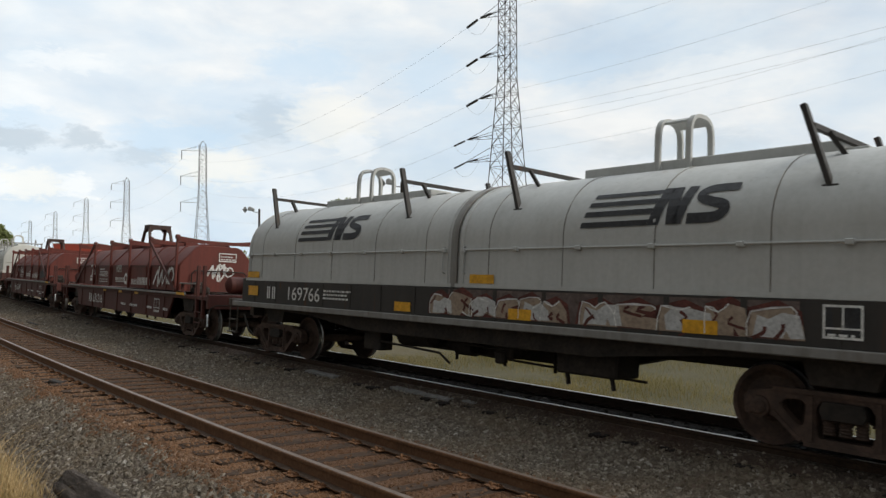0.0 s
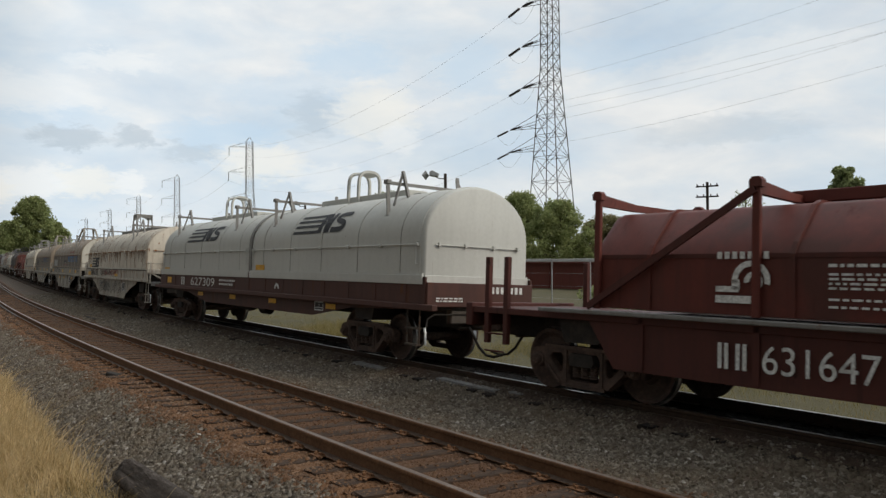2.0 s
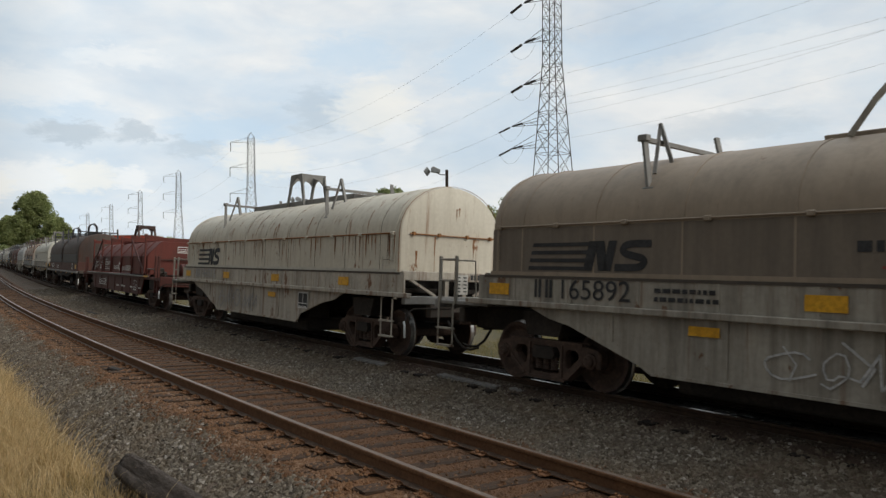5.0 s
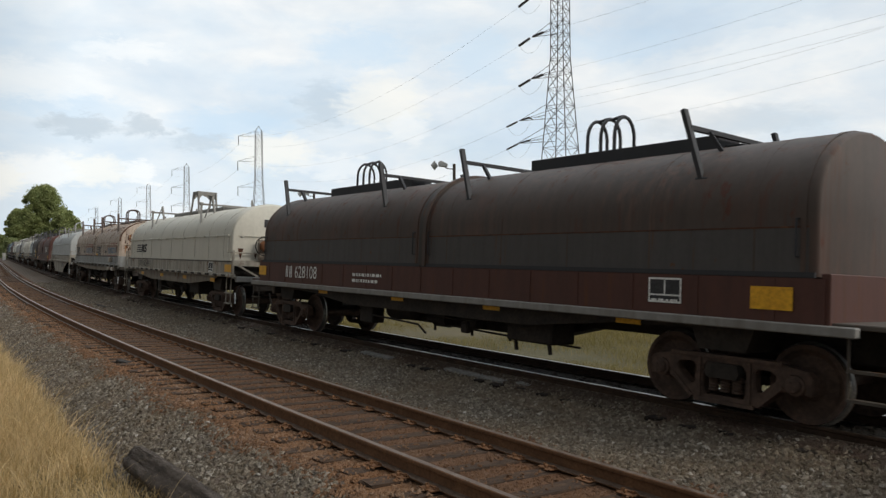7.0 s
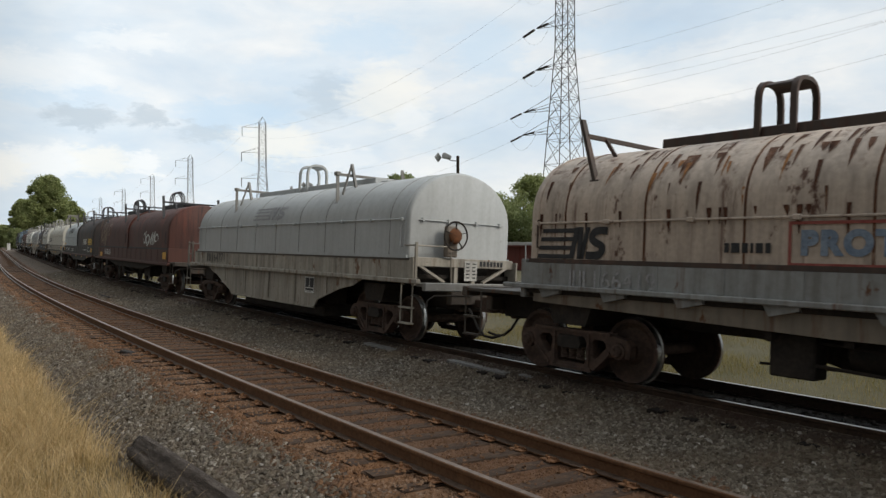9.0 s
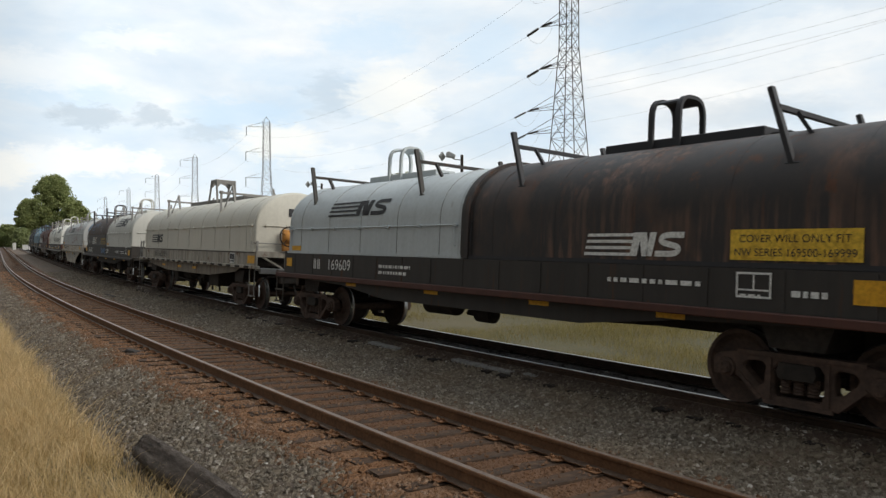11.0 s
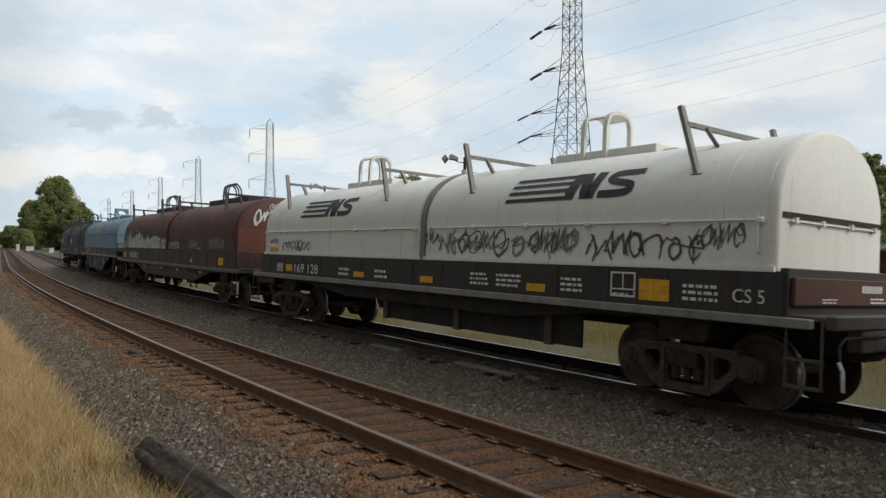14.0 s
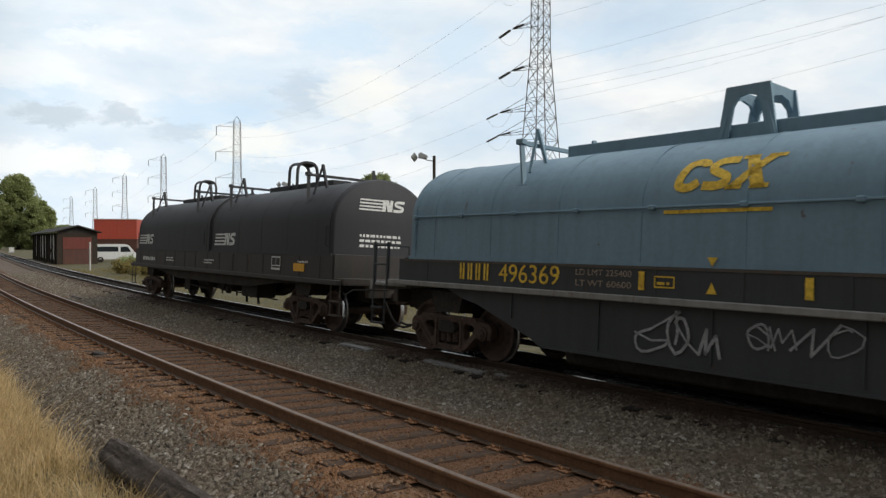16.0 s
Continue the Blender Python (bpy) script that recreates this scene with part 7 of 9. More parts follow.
    stencil(c, 2.4, 2.9, 0.76, 1.14, -1.487)
    number(c, "164771", -4.8, -3.2, 1.35, 1.62, "black_paint")
    add(c, 16.1, 10.6, 0.1)
    # maroon pair, tagged
    c, ha, hb, xb, xm, xa = two_hood_car("brown coil car with two maroon covers and tagged rear cover", p["brown_body"], p["maroon_hood"], p["maroon_hood"], p["black_hood"], p["black_hood"], lift_a="hoops", lift_b="hoops", seam_a=False, seam_b=False, ledge=p["brown_body"], shift=-0.3, hl=7.4)
    spray(hb, -7.0, -5.2, 1.75, 2.7, 5, 81, "tan_paint", None, 0.05)
    spray(hb, -7.0, -4.6, 2.2, 3.0, 6, 82, "tan_paint", None, 0.035)
    spray(ha, 3.0, 5.6, 1.8, 2.4, 5, 83, "white_paint", None, 0.06)
    reflector(c, -6.9, -6.3, 1.20, 1.42)
    number(c, "628530", -5.6, -4.0, 1.31, 1.58)
    reflector(c, 6.6, 7.1, 1.30, 1.56)
    add(c, 17.7, 12.4, -0.3)
    # black front cover, blue-grey rear cover
    c, ha, hb, xb, xm, xa = two_hood_car("black-brown coil car with black front cover and pale blue-grey rear cover", p["black_body"], p["black_rusty"], p["blue_grey"], p["black_hood"], p["blue_grey"], seam_a=False, post_b=p["black_body"], ledge=p["brown_body"], lift_a="loop", shift=-0.13, hl=7.27, board=1.35, beam_low=p["black_body"], low=0.78, gear=False, pa=(1.17, 5.71), dx0=-0.2)
    badge(ha, 2.82, 4.55, 1.78, 2.10, "white_paint")
    badge(hb, -5.1, -2.45, 2.52, 2.86)
    sx = 5.12
    mark("sign_panel", rect(sx, 1.76, 1.52, 0.36), on_side(y), M["sign_yellow"], ha, 0)
    letters("COVER WILL ONLY FIT", sx + 0.12, 1.97, 0.09, y - 0.004, M["black_paint"], ha, "sign_text", 1.28)
    letters("NW SERIES 169500-169999", sx + 0.06, 1.81, 0.09, y - 0.004, M["black_paint"], ha, "sign_text", 1.40)
    mark("end_mark", bars_block(-0.45, 2.72, 0.72, 0.26, 2), on_end(xa), M["white_paint"], ha, 0)
    number(c, "169609", -5.6, -3.85, 1.32, 1.56, gap=0.42)
    small_print(c, -2.7, -1.5, 1.3, 1.55, S_, rows=2)
    small_print(c, 3.3, 4.9, 1.42, 1.54, S_, rows=1, seed=4)
    for x in (-4.2, -1.2, 1.66, 4.06):
        reflector(c, x, x + 0.44, 0.98, 1.06, -1.385)
    stencil(c, 5.24, 5.68, 1.32, 1.62, S_, dark=False)
    reflector(c, 6.55, 7.05, 1.32, 1.58)
    reflector(hb, -6.9, -6.4, 1.74, 1.86, -HW - 0.014)
    reflector(c, -7.1, -6.8, 1.34, 1.55)
    small_print(c, 5.9, 6.3, 1.36, 1.5, S_, rows=1, seed=6)
    add(c, 17.7, 12.4, -0.1, trucks=(-6.3, 5.83))
    # cream with orange brake housing
    c, h, xb, xa = belly_car("grey coil car with cream cover and orange brake housing", p["silver_body"], p["cream_clean"], trim=p["cream_clean"], post_mat=wl, belly=False, shift=0.26, hood_len=13.25, ladder_mat=wl, mid=-0.2, belly_mat=p["stained_sill"], wheel_mat=p["orange_housing"])
    badge(h, -4.9, -3.1, 1.92, 2.24)
    mark("end_mark", bars_block(-0.35, 2.72, 0.72, 0.24, 2), on_end(xa), M["black_paint"], h, 0)
    number(c, "165195", -4.1, -2.35, 1.36, 1.60, "black_paint")
    stencil(c, 4.95, 5.41, 1.31, 1.62, S_)
    reflector(c, 6.5, 7.05, 1.34, 1.56)
    for x in (-3.16, -0.94, 0.90):
        reflector(c, x, x + 0.43, 1.01, 1.09, -1.43)
    add(c, 16.1, 10.6, 0.0, trucks=(-5.2, 5.3))
    # off-white front cover, brown rear cover
    c, ha, hb, xb, xm, xa = two_hood_car("black coil car with off-white front cover and brown rear cover", p["black_body"], p["pale_hood"], p["brown_hood"], p["pale_hood"], p["black_hood"], seam_b=False, braced=True, ledge=p["black_body"], lift_b="thin", shift=0.14, hl=7.1, board=1.4, dx0=0.0, post_a=wl, seam_z=2.36, joint=0.27, pa=(1.56, 6.15), pb=(-5.85, -1.08), braced_b=False, dx0_b=-0.42)
    badge(ha, 2.8, 5.65, 2.68, 3.08)
    badge(hb, -4.69, -3.02, 1.80, 2.18, "white_paint")
    mark("sign_panel", rect(-1.55, 1.78, 0.85, 0.34) + rect(-0.67, 1.78, 0.85, 0.34), on_side(y), M["sign_yellow_old"], hb, 0)
    small_print(hb, -1.45, 0.1, 1.82, 2.08, y - 0.004, "black_paint", 2, 5)
    mark("lower_coat", rect(xb + 0.02, 0.03, xm - xb - 0.22, u_of(2.34) - 0.03), on_hood("round", 0.003), p["dark_coat"], hb)
    mark("panel_lap", rect(xb + 0.02, u_of(2.34), xm - xb - 0.22, 0.02), on_hood("round", 0.007), M["rust_dark"], hb, 0.3)
    ub, ut = u_of(2.50), u_of(3.06)
    blob = [(-6.86, ub + 0.05), (-6.62, ub), (-6.42, ub + 0.12), (-6.12, ub + 0.10), (-5.98, ub + 0.26), (-6.06, ub + 0.42), (-5.94, ut), (-6.30, ut - 0.03), (-6.52, ut + 0.03), (-6.76, ut - 0.06), (-6.84, ub + 0.34)]
    mark("spray_paint", [blob], on_hood("round", 0.008), M["blue_spray"], hb)
    inner = band([(-6.70, ub + 0.18), (-6.45, ub + 0.34), (-6.55, ub + 0.52), (-6.25, ub + 0.50)], 0.05) + band([(-6.46, ub + 0.14), (-6.28, ub + 0.30), (-6.10, ub + 0.36)], 0.04)
    mark("spray_paint", band(blob + blob[:1], 0.055) + inner, on_hood("round", 0.012), M["pale_blue_spray"], hb)
    hatch = [q for k in range(7) for q in band([(-5.25 + 0.12 * k, u_of(2.42)), (-5.12 + 0.12 * k, u_of(2.68)), (-5.0 + 0.15 * k, u_of(2.98 - 0.02 * k))], 0.020)]
    hatch += [q for k in range(5) for q in band([(-3.95 + 0.20 * k, u_of(2.74)), (-3.82 + 0.20 * k, u_of(2.90)), (-3.70 + 0.20 * k, u_of(3.06))], 0.018)]
    mark("spray_paint", hatch + band([(-5.5, u_of(2.62)), (-5.0, u_of(2.60)), (-4.1, u_of(2.60))], 0.018), on_hood("round", 0.012), M["blue_spray"], hb)
    spray(hb, -4.9, -3.0, 2.74, 3.04, 6, 92, "blue_spray", None, 0.020)
    spray(hb, -6.2, -5.4, 1.78, 2.06, 5, 96, "grey_paint", None, 0.018)
    mark("rust_run", [[(a - w, 0.52), (a - 0.6 * w, 0.20), (a, 0.10), (a + 0.6 * w, 0.22), (a + w, 0.52)] for a, w in ((-4.22, 0.03), (-3.86, 0.05), (-3.62, 0.09), (-3.47, 0.05), (-3.24, 0.03), (-3.10, 0.02))], on_hood("round", 0.018), M["rust_paint"], hb)
    spray(hb, -2.2, -1.4, 2.45, 2.85, 3, 93, "grey_paint", None, 0.03)
    spray(hb, -2.2, -1.5, 1.72, 2.0, 3, 94, "blue_grey_spray", None, 0.03)
    spray(c, -1.2, 0.4, 1.25, 1.6, 6, 95, "blue_spray", SILL, 0.05)
    number(c, "169825", -5.78, -4.23, 1.30, 1.57, gap=0.27)
    reflector(c, -6.9, -6.45, 1.34, 1.55)
    small_print(c, 0.6, 1.4, 1.32, 1.55, S_, rows=3)
    small_print(c, 3.5, 4.6, 1.36, 1.5, S_, rows=2, seed=4)
    small_print(c, 4.9, 5.9, 1.34, 1.5, S_, rows=2, seed=5)
    stencil(c, 6.15, 6.56, 1.34, 1.66, S_, dark=False)
    reflector(c, 6.85, 7.28, 1.29, 1.54)
    reflector(ha, 0.5, 1.1, 1.74, 1.86, -HW - 0.014)
    for x in (-3.0, -0.2, 2.41, 5.12):
        reflector(c, x, x + 0.45, 0.98, 1.06, -1.385)
    add(c, 17.7, 12.4, 0.15, trucks=(-5.9, 6.2))
    # silver with red scrawls
    c, h, xb, xa = belly_car("deep-bellied coil car with silver cover and red scrawls", p["silver_body"], p["silver"], lift="loop", wheel=False, post_mat=wl, belly_mat=p["grey_body"], sill_mat=p["grey_body"], shift=0.11, hood_len=13.1, mid=0.03)
    badge(h, -1.25, 1.1, 2.56, 2.92, "black_paint")
    spray(h, -3.4, -1.3, 2.56, 3.0, 10, 101, "faint_red", None, 0.02)
    spray(h, 1.2, 3.6, 2.55, 3.0, 10, 102, "faint_red", None, 0.02)
    spray(h, 1.6, 3.7, 1.86, 2.36, 6, 103, "faint_red", None, 0.028)
    spray(h, 0.2, 1.2, 1.72, 1.94, 5, 109, "faint_red", None, 0.022)
    spray(h, 3.4, 5.0, 2.5, 3.0, 6, 108, "faint_red", None, 0.02)
    spray(c, -1.6, 1.3, 0.55, 1.1, 8, 104, "grey_paint", BELLY, 0.03)
    number(c, "164896", -4.92, -3.2, 1.35, 1.63, "black_paint")
    reflector(c, -5.65, -5.15, 1.36, 1.60)
    reflector(h, -5.6, -5.05, 1.74, 1.86, -HW - 0.014)
    for x in (-3.6, -1.6, 1.1):
        reflector(c, x, x + 0.42, 1.02, 1.12, -1.487)
    mark("red_triangle", [[(-0.55, 1.36), (-0.40, 1.36), (-0.475, 1.50)]], SILL, M["red_paint"], c, 0)
    small_print(c, -3.0, -2.0, 1.36, 1.6, S_, "black_paint", 2, 7)
    stencil(c, 1.97, 2.45, 0.80, 1.14, -1.487)
    reflector(c, 5.4, 5.9, 1.36, 1.58)
    add(c, 16.1, 10.6, 0.75, trucks=(-5.42, 5.4))
    # two white covers, tagged
    c, ha, hb, xb, xm, xa = two_hood_car("black coil car with two white covers and grey sprayed tags", p["black_body"], p["white_hood"], p["white_hood"], p["white_hood"], p["white_hood"], ledge=wl, post_a=wl, post_b=wl, shift=0.07, ribs=False, hl=7.38, board=1.06, joint=0.32, pa=(1.67, 6.31), pb=(-6.19, -1.26), dx0=-0.16, gear=False)
    badge(ha, 2.71, 5.5, 2.64, 3.04)
    badge(hb, -5.2, -2.5, 2.60, 3.02)
    spray(hb, -6.1, -4.5, 1.74, 2.06, 7, 111, "soft_black", None, 0.028)
    spray(hb, -6.95, -6.45, 1.95, 2.1, 3, 112, "soft_black", None, 0.018)
    for a, b, z0, z1, n, seed, st in ((0.45, 1.0, 1.92, 2.22, 3, 113, 0.022), (1.0, 2.8, 1.74, 2.24, 5, 116, 0.05), (1.5, 2.85, 1.74, 2.28, 4, 117, 0.028), (2.95, 4.45, 1.74, 2.22, 4, 118, 0.05), (3.4, 4.3, 1.80, 2.26, 5, 119, 0.022), (4.7, 6.6, 1.74, 2.16, 6, 120, 0.034), (6.4, 7.1, 1.88, 2.24, 5, 123, 0.022)):
        spray(ha, a, b, z0, z1, n, seed, "soft_black" if st < 0.045 else "grey_paint", None, st)
    part("deep_sill", B(-1.26, 4.3, -1.13, -1.07, 0.43, 0.92, 0.01), M["dark_iron"], c)
    for x in (-1.26, 1.22, 3.63):
        part("sill_rib", B(x - 0.08, x + 0.08, -1.20, -1.06, 0.41, 0.95, 0.01), p["grimy_frame"], c)
    part("end_box", B(xa + 0.156, xa + 0.21, -1.42, 1.42, 1.30, 1.62, 0.01), p["brown_body"], c, "grimy brown end plate")
    mark("end_number", bars_block(0.35, 1.46, 0.62, 0.09, 8, 0.62), lambda a, b: (xa + 0.214, a, b), M["white_paint"], c, 0)
    mark("small_print", bars(-0.75, 1.33, 0.45, 0.07, 2, 3) + bars(0.6, 1.33, 0.5, 0.09, 2, 5), lambda a, b: (xa + 0.214, a, b), M["white_paint"], c, 0)
    part("end_slot", B(xa + 0.001, xa + 0.012, -1.36, 1.36, 2.30, 2.37), M["dark_iron"], ha)
    stencil(c, 5.12, 5.55, 1.26, 1.60, S_, dark=False)
    reflector(c, 5.62, 6.1, 1.24, 1.52, S_ - 0.004)
    letters("CS 5", 7.0, 1.30, 0.16, S_, M["white_paint"], c, "stencil_text", 0.40)
    number(c, "169 128", -5.27, -3.96, 1.24, 1.46, prefix=False)
    for x in (-6.34, -6.14):
        mark("owner_mark", bars_block(x, 1.24, 0.17, 0.21, 2, 0.62), on_side(S_), M["white_paint"], c, 0)
    reflector(c, -5.79, -5.40, 1.26, 1.43, S_ - 0.004)
    reflector(hb, -6.95, -6.45, 1.74, 1.86, -HW - 0.014)
    small_print(c, -2.9, -2.4, 1.26, 1.48, S_, rows=2, seed=3)
    reflector(c, -2.2, -1.75, 1.24, 1.36)
    small_print(c, -1.3, -0.8, 1.26, 1.48, S_, rows=2, seed=6)
    for x in (0.4, 3.4):
        reflector(c, x, x + 0.42, 1.24, 1.36)
    for x, w in ((1.95, 0.5), (2.65, 0.6), (4.15, 0.45), (6.3, 0.5)):
        small_print(c, x, x + w, 1.28, 1.52, S_, rows=3, seed=int(10 * x))
    add(c, 17.7, 12.4, 0.65, 0.0, (-5.93, 6.2))
    # long maroon pair
    c, ha, hb, xb, xm, xa = two_hood_car("long brown coil car with two maroon covers and silver sprayed side", p["soot_brown"], p["maroon_hood"], p["maroon_hood"], p["black_hood"], p["black_hood"], lift_a="hoops", lift_b="hoops", seam_a=False, seam_b=False, spacing=13.75, pitch=19.3, hl=8.4, shift=0.15, ledge=p["brown_ledge"], board=2.2, beam_low=p["soot_brown"], low=0.64)
    for hh, a, b in ((hb, -8.2, 0.0), (ha, 0.35, 8.4)):
        mark("panel_lap", rect(a, u_of(2.20), b - a, 0.018), on_hood("round", 0.006), M["rust_dark"], hh, 0.3)
    mark("word_mark", bars_block(1.97, 0.25, 1.43, 0.14, 7, 0.6), on_hood("round", 0.006), M["faded_red_mark"], ha, 0.12)
    mark("spray_paint", scrawl(-2.7, 0.86, 1.85, 0.24, 9, 139, 0.018), on_side(-1.386), M["grey_paint"], c, 0)
    mark("spray_paint", scrawl(2.2, 0.86, 0.7, 0.24, 4, 140, 0.02), on_side(-1.386), M["grey_paint"], c, 0)
    part("small_plate", B(3.80, 4.08, S_ - 0.006, S_ + 0.002, 1.29, 1.40), M["pale_plate"], c)
    part("dark_box", B(3.70, 4.46, -1.42, -1.36, 0.84, 1.04, 0.012), M["dark_iron"], c)
    mark("panel_edge", frame_rect(3.70, 0.84, 0.40, 0.20, 0.012) + frame_rect(4.10, 0.84, 0.36, 0.20, 0.012), on_side(-1.424), M["grey_paint"], c, 0)
    part("end_panel", end_panel(xa, 2.45), p["end_orange"], ha)
    mark("end_plate", rect(-0.12, 2.16, 0.26, 0.20), on_end(xa + 0.01), M["tan_paint"], ha, 0)
    mark("spray_paint", scrawl(-0.85, 2.55, 1.7, 0.5, 7, 121, 0.05) + scrawl(-0.3, 3.05, 0.6, 0.2, 4, 122, 0.03), on_end(xa + 0.01), M["white_paint"], ha, 0)
    words = ((-7.18, 0.04, 3.30, 0.62, 5, 131), (-3.80, 0.04, 3.0, 0.52, 6, 132), (-0.74, 0.03, 0.78, 0.42, 3, 133))
    for a, u, w, hgt, n, seed in words:
        fat, back, shine, cracks = sprayed_blocks(a, u, w, hgt, n, seed)
        mark("black_spray", back, on_hood("round", 0.006), M["black_paint"], hb, 0.12)
        mark("silver_spray", fat, on_hood("round", 0.009), M["silver_paint"], hb, 0.12)
        mark("black_spray", cracks, on_hood("round", 0.0105), M["black_paint"], hb, 0.12)
        mark("spray_paint", shine, on_hood("round", 0.012), M["white_paint"], hb, 0.12)
    dome = [(-8.02, 0.05), (-7.24, 0.05), (-7.22, 0.34), (-7.42, 0.58), (-7.70, 0.62), (-7.95, 0.50)]
    mark("black_spray", [dome], on_hood("round", 0.006), M["black_paint"], hb, 0.12)
    mark("spray_paint", band(dome[2:] + [(-8.02, 0.08)], 0.025), on_hood("round", 0.010), M["white_paint"], hb, 0.12)
    fat, back, shine, cracks = sprayed_blocks(-7.95, 0.04, 0.66, 0.36, 3, 134)
    mark("tan_spray", fat, on_hood("round", 0.009), M["tan_paint"], hb, 0.12)
    mark("spray_paint", shine, on_hood("round", 0.012), M["white_paint"], hb, 0.12)
    spray(hb, -7.0, -6.2, 2.36, 2.52, 6, 137, "grey_paint", None, 0.018)
    spray(hb, -5.75, -5.2, 2.44, 2.58, 5, 141, "grey_paint", None, 0.018)
    spray(ha, 0.5, 2.1, 1.71, 2.02, 9, 135, "white_paint", None, 0.018)
    spray(ha, 3.4, 4.5, 1.71, 2.08, 7, 138, "grey_paint", None, 0.018)
    spray(ha, 4.5, 4.88, 1.70, 1.82, 4, 142, "white_paint", None, 0.014)
    spray(ha, 5.8, 7.4, 1.75, 2.10, 7, 136, "grey_paint", None, 0.025)
    number(c, "628615", -6.45, -4.7, 1.27, 1.55)
    reflector(c, -7.8, -7.35, 1.27, 1.50)
    reflector(c, 7.0, 7.5, 1.26, 1.50)
    for x in (-4.0, -0.93, 1.52, 4.48):
        reflector(c, x, x + 0.43, 0.91, 0.99, -1.385)
    add(c, 19.3, 13.75, 0.7, -0.05, (-6.92, 7.1))
    # slate-blue cover
    c, h, xb, xa = belly_car("charcoal deep-bellied coil car with slate-blue cover and yellow marks", p["dark_belly"], p["sea_blue"], ledge=wl, post_mat=p["sea_blue"], lift="frame", wheel=False, shift=0.38, hood_len=13.0, mid=-0.15)
    Y = "sign_yellow"
    u0, u1 = u_of(2.60), u_of(3.02)
    mark("badge", three_block_badge(-0.50, u0, 1.26, u1 - u0), on_hood("round"), M[Y], h)
    mark("badge_bar", rect(-0.55, u_of(2.34), 1.42, 0.045), on_hood("round"), M[Y], h, 0)
    number(c, "496369", -4.36, -2.18, 1.36, 1.64, Y, gap=0.42, letters_n=4)
    letters("LD LMT 225400", -1.9, 1.52, 0.085, S_, M["tan_paint"], c, "stencil_text", 0.95)
    letters("LT WT 60600", -1.9, 1.37, 0.085, S_, M["tan_paint"], c, "stencil_text", 0.95)
    for x in (-0.85, 1.25, 3.2):
        reflector(c, x, x + 0.09, 1.36, 1.60, mat=Y)
    mark("small_frame", frame_rect(-0.62, 1.40, 0.30, 0.15, 0.018) + bars(-0.58, 1.44, 0.22, 0.07, 1, 2), SILL, M[Y], c, 0)
    mark("arrow", [[(0.10, 1.36), (0.24, 1.36), (0.17, 1.50)], [(0.10, 1.80), (0.24, 1.80), (0.17, 1.69)]], on_side(S_), M[Y], c, 0)
    spray(c, -0.9, 0.4, 0.50, 1.12, 3, 141, "grey_paint", BELLY, 0.04)
    spray(c, 0.6, 1.8, 0.72, 1.12, 4, 142, "grey_paint", BELLY, 0.025)
    stencil(c, 2.85, 3.4, 0.80, 1.16, -1.487, dark=False)
    mark("end_mark", bars_block(-0.4, 2.86, 0.85, 0.24, 4) + bars(-0.75, 2.52, 1.5, 0.24, 2, 5), on_end(xa), M[Y], h, 0)
    small_print(c, 2.3, 3.1, 1.38, 1.48, S_, "tan_paint", 1, 4)
    add(c, 16.1, 10.6, 0.75, trucks=(-5.15, 5.45))
    # black pair, last of the train
    c, ha, hb, xb, xm, xa = two_hood_car("black coil car with two black covers at the train's end", p["black_body"], p["black_hood"], p["black_hood"], p["black_hood"], p["black_hood"], seam_a=False, seam_b=False, ledge=p["black_body"], shift=0.07, hl=7.5, braced=True)
    badge(ha, 1.1, 2.7, 1.88, 2.22, "white_paint")
    badge(hb, -6.6, -4.8, 1.90, 2.24, "white_paint")
    mark("badge", stripes_badge(-0.75, 2.72, 1.35, 0.26, 0.1), on_end(xa), M["white_paint"], ha, 0)
    mark("small_print", bars(-0.7, 1.9, 1.3, 0.34, 3, 4), on_end(xa), M["white_paint"], ha, 0)
    small_print(c, -5.9, -4.4, 1.32, 1.55, S_, rows=1, seed=2)
    small_print(c, -3.2, -2.4, 1.34, 1.5, S_, rows=2, seed=3)
    small_print(c, 0.4, 1.2, 1.34, 1.5, S_, rows=2, seed=4)
    small_print(c, 6.5, 7.1, 1.5, 1.58, S_, rows=1, seed=4)
    stencil(c, 5.1, 5.6, 1.3, 1.62, S_, dark=False)
    reflector(c, 6.3, 6.85, 1.30, 1.48)
    add(c, 17.7, 12.4, 0.95, -0.55, (-6.2, 6.05))


def ring_poly(x, z, r0, r1, a0, a1, n=14):
    P = []
    for i in range(n):
        a, b = a0 + (a1 - a0) * i / n, a0 + (a1 - a0) * (i + 1) / n
        P.append([(x + r0 * math.cos(a), z + r0 * math.sin(a)), (x + r1 * math.cos(a), z + r1 * math.sin(a)), (x + r1 * math.cos(b), z + r1 * math.sin(b)), (x + r0 * math.cos(b), z + r0 * math.sin(b))])
    return P


def blotches(a, z, w, h, n, seed):
    rnd = random.Random(seed)
    P = []
    for _ in range(n):
        cx, cz = a + rnd.uniform(-1, 1) * w, z + rnd.uniform(-1, 1) * h
        if math.hypot(cx / 1.3, max(0, cz - HZ1) / 0.95) > 0.92 or cz < 1.75:
            continue
        r, s = rnd.uniform(0.010, 0.055), rnd.uniform(0.8, 2.6)
        P.append([(cx + r * rnd.uniform(0.6, 1.2) * math.cos(k * 0.7), cz + r * s * rnd.uniform(0.6, 1.2) * math.sin(k * 0.7)) for k in range(9)])
    return P


